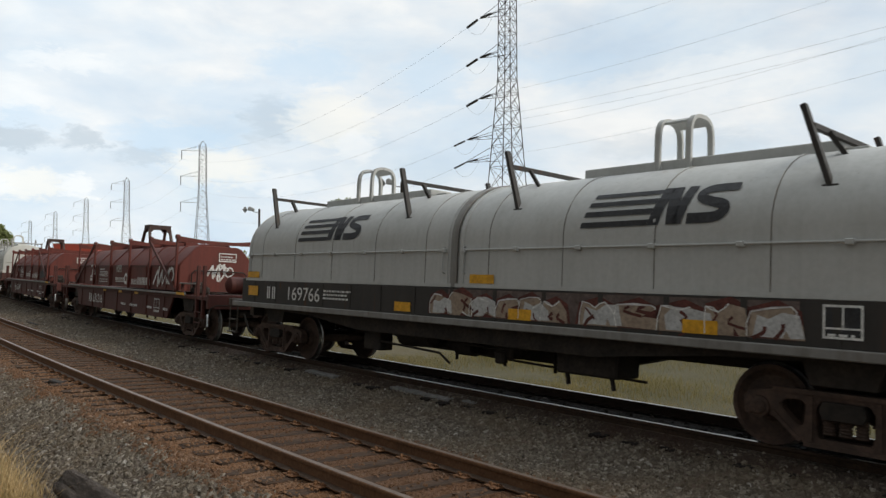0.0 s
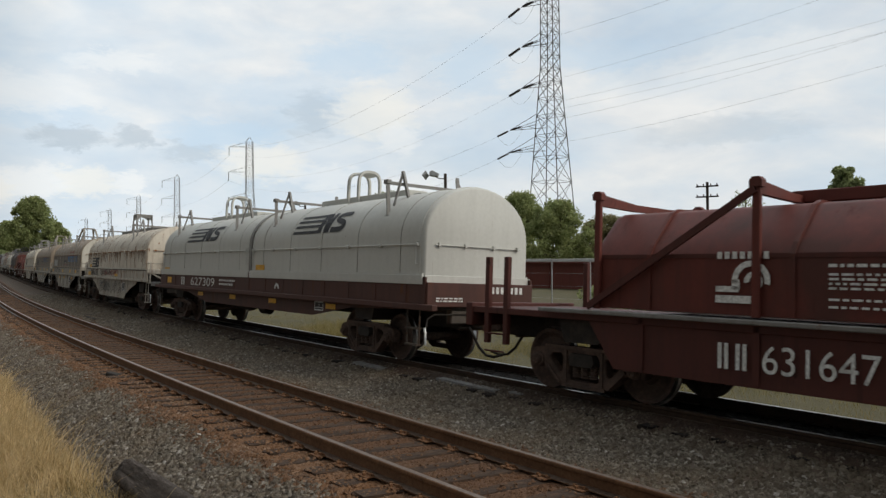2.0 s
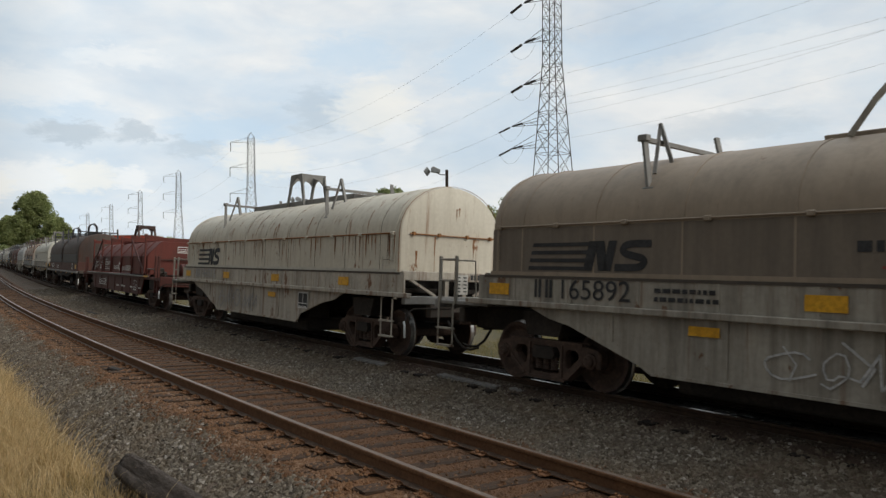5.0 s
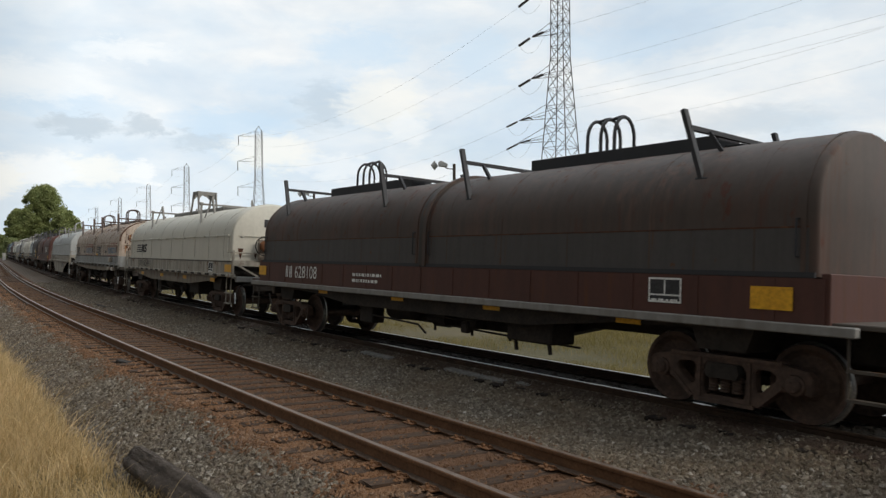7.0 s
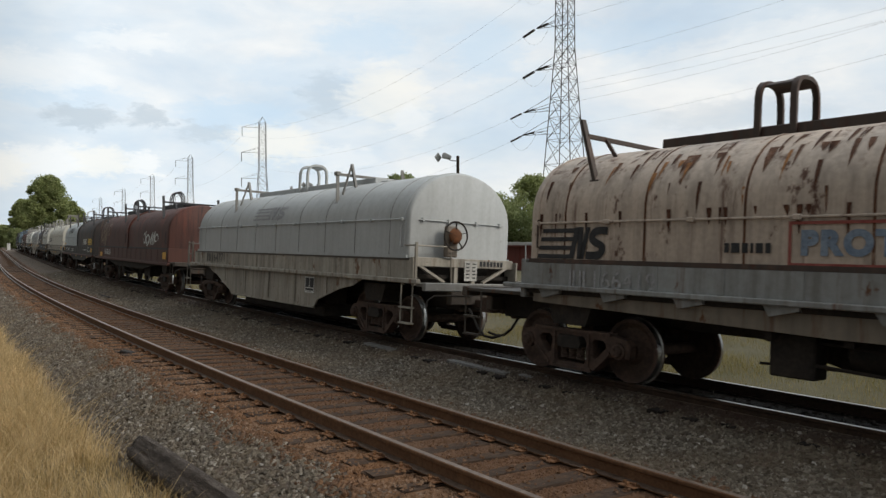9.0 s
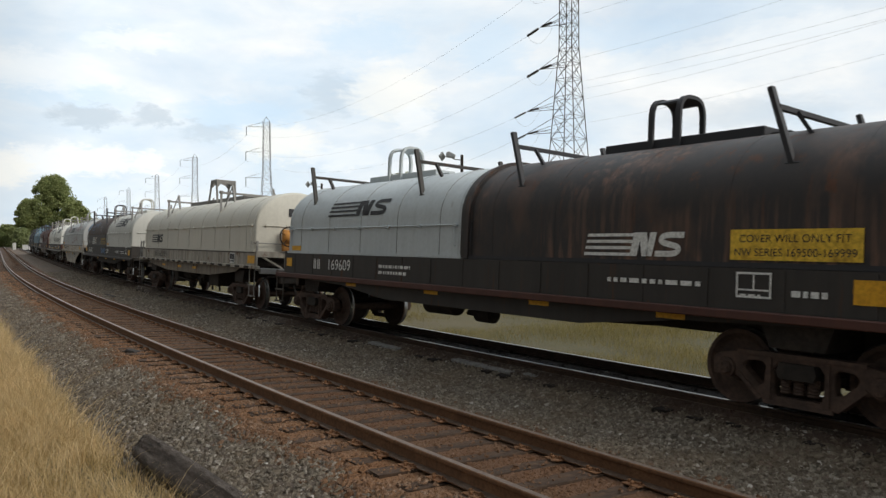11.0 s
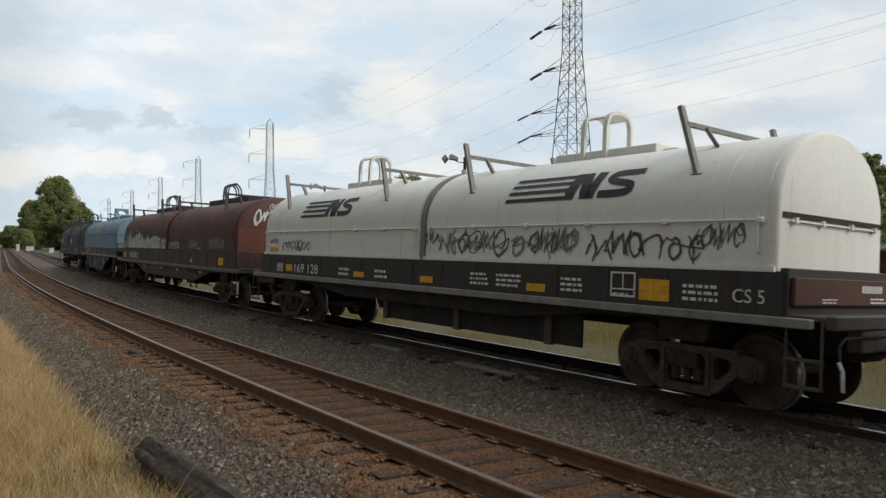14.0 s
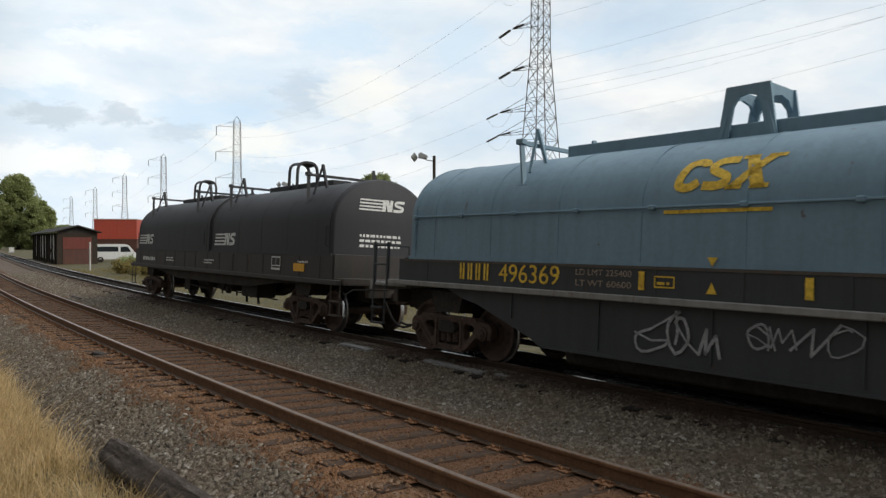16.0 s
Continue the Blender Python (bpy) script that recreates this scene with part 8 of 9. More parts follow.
def end_panel(x, top=None):
    """A separate plate over the leading end face."""
    top = top or HZ2 - 0.06
    prof = [(y * 0.955, min(z, top)) for y, z in hood_profile("round") if z <= top + 1e-6]
    bm = bmesh.new()
    a = [bm.verts.new((x + 0.002, y, z + (0.02 if z < 1.7 else 0))) for y, z in prof]
    b = [bm.verts.new((x + 0.012, y, z + (0.02 if z < 1.7 else 0))) for y, z in prof]
    bm.faces.new(a)
    bm.faces.new(b[::-1])
    for i in range(len(a)):
        j = (i + 1) % len(a)
        bm.faces.new((a[i], b[i], b[j], a[j]))
    return bm


PAINT["cream_clean"] = P_("clean_cream_paint", (0.575, 0.55, 0.485), 0.06, 0.2, 24.0, calm=0.4)
PAINT["cream_runs"] = P_("cream_paint_with_rust_runs", (0.62, 0.575, 0.485), 0.36, 0.35, 25.0, calm=0.55, rust_color=(0.30, 0.13, 0.055), dirt_color=(0.20, 0.15, 0.10))
PAINT["white_hood"] = P_("chalky_white_paint", (0.74, 0.735, 0.69), 0.05, 0.16, 26.0, calm=0.4)
PAINT["black_rusty"] = P_("rust_bleached_black_paint", (0.030, 0.028, 0.029), 0.36, 0.3, 27.0, patch=(0.085, 0.052, 0.040), rust_color=(0.15, 0.075, 0.05), dirt_color=(0.060, 0.045, 0.040), streaks=(0.19, 0.105, 0.072))
M["rust_run"] = speckled("orange_brown_rust_stain", [(0.3, (0.20, 0.085, 0.035)), (0.6, (0.36, 0.17, 0.07)), (0.8, (0.46, 0.27, 0.14))], 5, 0.9, 0.1, (2, 2, 0.6))
M["rust_dark"] = speckled("dark_rust_scab", [(0.3, (0.05, 0.025, 0.018)), (0.6, (0.11, 0.045, 0.025)), (0.8, (0.22, 0.10, 0.05))], 5, 0.9, 0.2)
M["grime_fill"] = speckled("brown_grey_sprayed_fill", [(0.3, (0.07, 0.05, 0.045)), (0.6, (0.16, 0.12, 0.11)), (0.8, (0.24, 0.22, 0.21))], 2.2, 0.7, 0.05)
M["pale_strip"] = speckled("pale_seam_tape", [(0.3, (0.35, 0.33, 0.3)), (0.7, (0.55, 0.53, 0.5))], 3, 0.7, 0.05)
M["pale_strip_soft"] = PAINT["cream_hood"]
M["tan_paint"] = speckled("tan_spray_paint", [(0.3, (0.26, 0.19, 0.14)), (0.7, (0.40, 0.32, 0.25))], 3, 0.7, 0.05)
M["sign_yellow"] = speckled("worn_yellow_sign_paint", [(0.28, (0.36, 0.2, 0.03)), (0.45, (0.74, 0.47, 0.05)), (0.8, (0.84, 0.57, 0.07))], 3.0, 0.6, 0.05)
M["sign_yellow_old"] = speckled("dirty_yellow_sign_paint", [(0.3, (0.20, 0.13, 0.05)), (0.7, (0.40, 0.28, 0.09))], 3.0, 0.7, 0.05)
M["faded_red_mark"] = speckled("faded_red_lettering_paint", [(0.3, (0.07, 0.028, 0.023)), (0.7, (0.16, 0.052, 0.042))], 5, 0.8, 0.05)
M["blue_spray"] = speckled("blue_spray_paint", [(0.3, (0.06, 0.13, 0.26)), (0.7, (0.16, 0.28, 0.46))], 4, 0.6, 0.05)
M["pale_blue_spray"] = speckled("pale_blue_spray_paint", [(0.3, (0.34, 0.44, 0.52)), (0.7, (0.52, 0.60, 0.66))], 4, 0.6, 0.05)
M["blue_grey_spray"] = speckled("thin_blue_grey_spray_paint", [(0.3, (0.10, 0.11, 0.13)), (0.7, (0.20, 0.22, 0.25))], 5, 0.6, 0.05)
M["faint_red"] = speckled("thin_faded_red_spray", [(0.3, (0.26, 0.10, 0.095)), (0.7, (0.38, 0.24, 0.235))], 6, 0.7, 0.05)
M["soft_black"] = speckled("thin_black_spray_paint", [(0.3, (0.07, 0.07, 0.07)), (0.7, (0.20, 0.20, 0.195))], 6, 0.7, 0.05)
train()


def travel(t):
    """Metres run along the line at t seconds."""
    return SPEED * t


def car_pose(s, spacing):
    a = line(s + spacing / 2, CENTRES + GAUGE / 2)
    b = line(s - spacing / 2, CENTRES + GAUGE / 2)
    dx, dy = float(a[0] - b[0]), float(a[1] - b[1])
    return (Matrix.Translation(((a[0] + b[0]) / 2, (a[1] + b[1]) / 2, 0.014 - CANT / 2)) @ Matrix.Rotation(math.atan2(dy, dx), 4, "Z")
            @ Matrix.Rotation(-math.atan2(CANT, GAUGE), 4, "X"))


HEAD = -9.0      # middle of the first car at the start


def motions():
    at = HEAD + CARS[0][1] / 2
    for car, pitch, spacing, nudge in CARS:
        mid = at - pitch / 2 + nudge
        at -= pitch
        walk(car, [(t, car_pose(mid + travel(t), spacing)) for t in np.arange(0, 16.01, 0.5)])


# ---------- power line ----------
def pylon(name, x, y, turn, height, base, waist, top, arms, label, bays=13):
    """A lattice mast; arms: (height, reach to the line's one side, reach to the other)."""
    ob = tagged(new(name), label, "transmission tower", "power line")
    ob.matrix_basis = pose(x, y, -0.6, 0, 0, turn)
    zw = height * 0.62

    def half(z):
        return (base + (waist - base) * z / zw if z < zw else waist + (top - waist) * (z - zw) / (height - zw)) / 2

    k = base / 66
    for sx in (-1, 1):
        for sy in (-1, 1):
            leg = bmesh.new()
            for a, b in ((0, zw), (zw, height)):
                beam(leg, (sx * half(a), sy * half(a), a), (sx * half(b), sy * half(b), b), k * 1.25)
            part("leg", leg, M["tower_steel"], ob)
    lat = bmesh.new()
    z = 0.0
    while z < height - 0.5:
        h = max(half(z) * 1.7, 1.5)
        z2 = min(z + h, height)
        a, b = half(z), half(z2)
        for q in range(4):
            c = [((-1, -1), (1, -1)), ((1, -1), (1, 1)), ((1, 1), (-1, 1)), ((-1, 1), (-1, -1))][q]
            (ax, ay), (bx, by) = c
            beam(lat, (ax * a, ay * a, z), (bx * b, by * b, z2), k * 0.6)
            beam(lat, (bx * a, by * a, z), (ax * b, ay * b, z2), k * 0.6)
            beam(lat, (ax * b, ay * b, z2), (bx * b, by * b, z2), k * 0.6)
        z = z2
    part("lattice", lat, M["tower_steel"], ob)
    for za, r0, r1 in arms:
        for sgn, r in ((-1, r0), (1, r1)):
            if not r:
                continue
            am = bmesh.new()
            hw = half(za)
            tip = (sgn * (hw + r), 0, za)
            for sy in (-1, 1):
                beam(am, (sgn * hw, sy * hw, za), tip, k * 0.7)
                beam(am, (sgn * hw, sy * hw, za + 0.17 * r + 0.6), tip, k * 0.6)
            for f in (0.3, 0.6):
                beam(am, (sgn * (hw + r * f), -hw * (1 - f), za), (sgn * (hw + r * f), hw * (1 - f), za), k * 0.5)
            part("cross_arm", am, M["tower_steel"], ob)
    return ob


def at_bearing(px_bearing, dist):
    """A plan point at degrees left of +y and a distance from the camera."""
    a = radians(px_bearing)
    return -math.sin(a) * dist, math.cos(a) * dist


# ---------- foliage ----------
def leaf_material(name, a, b, c):
    m, nt, bs = material(name, 0.75)
    g = nt.nodes.new("ShaderNodeNewGeometry")
    col = ramp_of(nt, g.outputs["Random Per Island"], (0.0, a), (0.55, b), (1.0, c))
    col = mix_of(nt, ramp_of(nt, tex_noise(nt, 0.5, 4, 0.6), (0.35, grey(0.0)), (0.65, grey(0.5))), col, a)
    col = mix_of(nt, ramp_of(nt, tex_noise(nt, 3.2, 4, 0.65, None, (3, 1, 7)), (0.45, grey(0.0)), (0.68, grey(0.55))), col, c)
    nt.links.new(col, bs.inputs["Base Color"])
    tr = nt.nodes.new("ShaderNodeBsdfTranslucent")
    nt.links.new(col, tr.inputs["Color"])
    mx = nt.nodes.new("ShaderNodeMixShader")
    mx.inputs[0].default_value = 0.5
    out = nt.nodes["Material Output"]
    nt.links.new(bs.outputs[0], mx.inputs[1])
    nt.links.new(tr.outputs[0], mx.inputs[2])
    nt.links.new(mx.outputs[0], out.inputs["Surface"])
    return m


M["leaf"] = leaf_material("green_leaves", (0.15, 0.190, 0.070), (0.28, 0.315, 0.125), (0.43, 0.45, 0.21))
M["leaf_light"] = leaf_material("light_green_leaves", (0.15, 0.185, 0.075), (0.28, 0.32, 0.14), (0.41, 0.44, 0.23))
M["leaf_brown"] = leaf_material("browning_leaves", (0.14, 0.13, 0.06), (0.24, 0.22, 0.105), (0.35, 0.31, 0.165))
M["dry_grass"] = leaf_material("dry_straw_grass", (0.25, 0.18, 0.07), (0.62, 0.43, 0.205), (0.88, 0.67, 0.40))
M["field_grass"] = leaf_material("yellow_green_field_grass", (0.110, 0.098, 0.029), (0.23, 0.188, 0.064), (0.38, 0.285, 0.115))
M["bark"] = speckled("grey_bark", [(0.3, (0.045, 0.036, 0.028)), (0.7, (0.11, 0.09, 0.07))], 4, 0.95, 0.6, (1, 1, 0.3), 0.03)


def mesh_from(V, F, name):
    me = bpy.data.meshes.new(name)
    n = F.shape[1]
    me.vertices.add(len(V))
    me.vertices.foreach_set("co", np.asarray(V, np.float32).ravel())
    me.loops.add(F.size)
    me.loops.foreach_set("vertex_index", F.ravel().astype(np.int32))
    me.polygons.add(len(F))
    me.polygons.foreach_set("loop_start", np.arange(0, F.size, n, dtype=np.int32))
    me.update(calc_edges=True)
    return me


def leaves(rng, centres, radii, per, size):
    """Small leaf blades spread in the shell of each clump."""
    V = []
    for c, r in zip(centres, radii):
        d = rng.normal(0, 1, (per, 3))
        d /= np.linalg.norm(d, axis=1)[:, None]
        p = np.array(c) + d * (r * 1.25 * rng.uniform(0.02, 1.0, per) ** 0.5)[:, None] * np.array([1, 1, 0.8])
        a = rng.normal(0, 1, (per, 3))
        a /= np.linalg.norm(a, axis=1)[:, None]
        b = np.cross(a, rng.normal(0, 1, (per, 3)))
        b /= np.linalg.norm(b, axis=1)[:, None]
        s = size * rng.uniform(0.6, 1.3, per)[:, None]
        V.append(np.stack([p - a * s, p - b * s * 0.55, p + a * s, p + b * s * 0.55], 1).reshape(-1, 3))
    V = np.concatenate(V)
    return mesh_from(V, np.arange(len(V)).reshape(-1, 4), "leaves")


def tree(x, y, h, w, seed, mat, label, clumps=60, per=90, size=0.28, low=0.16, base=-0.62, category="tree", name="tree"):
    rng = np.random.default_rng(seed)
    ob = tagged(new(name), label, category)
    ob.matrix_basis = pose(x, y, base)
    bm = bmesh.new()
    r0 = 0.028 * h
    th = h * 0.62
    pts = [(0, 0, -0.2)] + [(rng.normal(0, 0.012 * h), rng.normal(0, 0.012 * h), th * k / 5) for k in range(1, 6)]
    for (a, b, k) in zip(pts, pts[1:], range(9)):
        ra, rb = r0 * (1 - 0.16 * k), r0 * (1 - 0.16 * (k + 1))
        u = 8
        A = [bm.verts.new((a[0] + ra * math.cos(6.2832 * i / u), a[1] + ra * math.sin(6.2832 * i / u), a[2])) for i in range(u)]
        Bv = [bm.verts.new((b[0] + rb * math.cos(6.2832 * i / u), b[1] + rb * math.sin(6.2832 * i / u), b[2])) for i in range(u)]
        for i in range(u):
            bm.faces.new((A[i], A[(i + 1) % u], Bv[(i + 1) % u], Bv[i]))
    cs, rs = [], []
    lobes = rng.uniform(0, 6.28, 5)
    for k in range(clumps):
        a = rng.uniform(0, 6.28)
        f = rng.uniform(0, 1)
        z = h * (low + (0.97 - low) * f)
        env = math.sin(math.pi * min(1, 0.16 + 0.80 * f)) ** 0.65 * (0.82 + 0.18 * math.cos(2 * a + lobes[0]) + 0.14 * math.cos(3 * a + lobes[1] + 4 * f))
        rr = env * w / 2 * math.sqrt(rng.uniform(0.12, 1))
        cr = w * rng.uniform(0.05, 0.115)
        c = (rr * math.cos(a), rr * math.sin(a), min(z, h - cr * 0.6))
        cs.append(c)
        rs.append(cr)
        if k % 4 == 0:
            b0 = pts[min(5, 2 + int(3 * f))]
            tube(bm, [b0, ((b0[0] + c[0]) / 2, (b0[1] + c[1]) / 2, (b0[2] + c[2]) / 2 + 0.02 * h), c], r0 * 0.22, 5)
    part("trunk", bm, M["bark"], ob)
    tagged(part("crown", leaves(rng, cs, rs, per, size), mat, ob), kind="stuff")
    return ob


def bush(x, y, h, w, seed, mat, label, base=-0.62):
    rng = np.random.default_rng(seed)
    ob = tagged(new("bush"), label, "bush")
    ob.matrix_basis = pose(x, y, base)
    n = 14
    cs = [(rng.normal(0, w * 0.25), rng.normal(0, w * 0.25), h * rng.uniform(0.15, 0.75)) for _ in range(n)]
    bm = bmesh.new()
    for c in cs[:6]:
        tube(bm, [(0, 0, -0.1), (c[0] * 0.4, c[1] * 0.4, c[2] * 0.6), c], 0.02, 5)
    part("stem", bm, M["bark"], ob)
    tagged(part("foliage", leaves(rng, cs, [h * rng.uniform(0.2, 0.32) for _ in cs], 110, 0.09), mat, ob), kind="stuff")
    return ob


def blades(rng, xs, ys, zs, heights, width, lean=0.45):
    """Bent grass blades, three joints each."""
    n = len(xs)
    a = rng.uniform(0, 6.28, n)
    dx, dy = np.cos(a), np.sin(a)
    le = heights * rng.uniform(0.1, 1.0, n) * lean
    la = rng.uniform(0, 6.28, n)
    V = np.zeros((n, 7, 3))
    for k, (f, wv) in enumerate(((0.0, 1.0), (0.45, 0.85), (0.8, 0.5))):
        cx = xs + np.cos(la) * le * f ** 2
        cy = ys + np.sin(la) * le * f ** 2
        cz = zs + heights * f * (1 - 0.12 * f)
        V[:, 2 * k] = np.stack([cx - dx * width * wv, cy - dy * width * wv, cz], 1)
        V[:, 2 * k + 1] = np.stack([cx + dx * width * wv, cy + dy * width * wv, cz], 1)
    V[:, 6] = np.stack([xs + np.cos(la) * le, ys + np.sin(la) * le, zs + heights * 0.86], 1)
    idx = np.arange(n)[:, None] * 7
    quads = np.concatenate([idx + np.array([0, 1, 3, 2]), idx + np.array([2, 3, 5, 4])])
    tris = idx + np.array([4, 5, 6])
    F = np.concatenate([quads, np.concatenate([tris, tris[:, 2:]], 1)])
    me = bpy.data.meshes.new("blades")
    V = V.reshape(-1, 3)
    me.from_pydata(V.tolist(), [], [tuple(dict.fromkeys(f)) for f in F.tolist()])
    return me


def foreground_grass():
    rng = np.random.default_rng(11)
    n = 85000
    s = rng.uniform(-34, 3.0, n)
    o = -1.95 - 2.6 * rng.random(n) ** 0.8 + 0.22 * np.sin(s * 1.3) + 0.15 * np.sin(s * 3.1 + 1)
    # tufts
    tuft = rng.integers(0, 900, n)
    ts, to = rng.uniform(-30, 3.0, 900), -2.0 - 2.4 * rng.random(900)
    pick = rng.random(n) < 0.6
    s = np.where(pick, ts[tuft] + rng.normal(0, 0.10, n), s)
    o = np.where(pick, to[tuft] + rng.normal(0, 0.10, n), o)
    tall = np.where(pick, rng.uniform(0.6, 1.35, 900)[tuft], rng.uniform(0.5, 0.9, n))
    keep = (o < -1.75 + 0.2 * np.sin(s * 1.7)) & (s < 3.0)
    s, o, tall = s[keep], o[keep], tall[keep]
    x, y = line(s, o)
    h = rng.uniform(0.24, 0.68, len(s)) * np.where(o < -2.2, 1.0, 0.7) * tall
    me = blades(rng, x, y, np.full(len(s), -0.62), h, 0.0034, 1.0)
    tagged(part("tall_grass", me, M["dry_grass"]), "tall dry straw-coloured grass beside the ballast", "grass", kind="stuff")


def field_grass():
    rng = np.random.default_rng(12)
    n = 190000
    s = np.where(rng.random(n) < 0.55, rng.uniform(-26, 4, n), rng.uniform(-75, 4, n))
    o = END + 2.0 + 13 * rng.random(n) ** 1.4
    patch = np.array([noise.noise((a * 0.25, b * 0.4, 7)) for a, b in zip(s, o)])
    keep = rng.random(n) < 0.55 + 0.9 * patch
    s, o, patch = s[keep], o[keep], patch[keep]
    x, y = line(s, o)
    h = rng.uniform(0.10, 0.30, len(s)) * (1 + patch)
    me = blades(rng, x, y, np.full(len(s), -0.62), h, 0.0032, 0.8)
    tagged(part("field_grass", me, M["field_grass"]), "short yellow-green grass behind the tracks", "grass", kind="stuff")


foreground_grass()
field_grass()


# ---------- power line ----------
def pylon_set():
    tw = []
    x, y = at_bearing(42.75, 115)
    tw.append(pylon("transmission_tower", x, y, 13, 52, 6.3, 2.2, 1.95, [(19.6, 6.0, 0), (23.2, 5.9, 0), (29.6, 4.1, 0), (36.2, 4.1, 0), (42.6, 4.1, 0)], "grey lattice steel tower with strain insulators on its arms"))
    for b, d, h in ((65.85, 230, 38.6), (71.0, 335, 38.3), (73.6, 440, 38.2), (75.5, 560, 38.2), (77.0, 680, 38.2), (78.6, 800, 38.2)):
        x, y = at_bearing(b, d)
        tw.append(pylon("transmission_tower", x, y, b - 8, h, 5.0, 2.2, 1.9, [(37.0, 5.0, 0), (29.4, 5.2, 0), (21.6, 5.2, 0)], "distant grey lattice steel tower with arms on one side"))
        peak = bmesh.new()
        for sx in (-1, 1):
            for sy in (-1, 1):
                beam(peak, (sx * 0.95, sy * 0.95, h), (0, 0, h + 1.5), 0.07)
        part("peak", peak, M["tower_steel"], tw[-1])
        for z, r in ((37.0, 5.0), (29.4, 5.2), (21.6, 5.2)):
            part("insulator", tube(bmesh.new(), [(-1.0 - r, 0, z), (-1.0 - r, 0, z - 2.6)], 0.11, 6), M["insulator"], tw[-1])
    return tw


def wire(a, b, sag, r, label="thin overhead power cable", n=26):
    a, b = Vector(a), Vector(b)
    pts = [a.lerp(b, k / n) - Vector((0, 0, sag * 4 * (k / n) * (1 - k / n))) for k in range(n + 1)]
    ob = part("power_cable", tube(bmesh.new(), pts, r, 4), M["cable"])
    return tagged(ob, label, "cable", "power line cables")


M["cable"] = speckled("grey_aluminium_cable", [(0.3, (0.3, 0.31, 0.32)), (0.7, (0.4, 0.41, 0.42))], 1, 0.6, 0.0)
M["insulator"] = speckled("brown_glazed_insulator", [(0.3, (0.03, 0.022, 0.02)), (0.7, (0.06, 0.045, 0.04))], 2, 0.3, 0.0)


def build_power_line():
    tw = pylon_set()

    def tip(t, z, r, half=1.5):
        return t.matrix_basis @ Vector((-(half + r), 0, z))

    for z, r, z2, r2 in ((42.6, 3.7, 37.0, 4.7), (36.2, 3.7, 34.4, 4.7), (29.6, 3.7, 29.4, 4.9), (23.2, 6.1, 26.8, 4.9), (19.6, 6.1, 19.0, 4.9)):
        a = tip(tw[0], z, r)
        b = tip(tw[1], z2, r2)
        d = ((b - a).normalized() + Vector((0, 0, -0.22))).normalized()
        ins = bmesh.new()
        q0 = a + d * 0.4
        beam(ins, q0, q0 + d * 2.6, 0.09)
        for k in range(9):
            c = q0 + d * (0.3 * k)
            beam(ins, c, c + d * 0.22, 0.30 if z > 25 else 0.22)
        io = part("insulator", ins, M["insulator"], tw[0])
        io.matrix_parent_inverse = tw[0].matrix_basis.inverted()
        wire(a + d * 3.2, b, 6.0, 0.013)
        e = Vector((18.0 - 0.12 * z, 88.0 + (z - 30) * 0.35, z + 9.0))
        back = (e - a).normalized()
        ins = bmesh.new()
        beam(ins, a + back * 0.3, a + back * 2.6, 0.09)
        for k in range(7):
            beam(ins, a + back * (0.4 + 0.3 * k), a + back * (0.62 + 0.3 * k), 0.30 if z > 25 else 0.22)
        io = part("insulator", ins, M["insulator"], tw[0])
        io.matrix_parent_inverse = tw[0].matrix_basis.inverted()
        wire(a + back * 2.7, e, 2.5, 0.012)
        # jumper loop below the arm
        l0, l1 = a + d * 3.0, a + Vector((1.6, 1.4, 0.3))
        wire(l0, l1, 2.0, 0.016, "slack jumper cable under the tower arm", 12)
    for dz, dx in ((0.0, 0.0), (1.1, 2.0)):
        wire(tw[0].matrix_basis @ Vector((1.2, -2, 25.0 + dz)), (16 + dx, 80, 27.5 + dz * 1.3), 1.4, 0.012)
    for a, b in zip(tw[1:], tw[2:]):
        for z, r in ((34.4, 4.7), (26.8, 4.9), (19.0, 4.9)):
            wire(a.matrix_basis @ Vector((-(1.3 + r), 0, z)), b.matrix_basis @ Vector((-(1.3 + r), 0, z)), 3.5, 0.016, n=12)


build_power_line()


# ---------- far side of the tracks ----------
def P(b, d):
    return at_bearing(b, d)


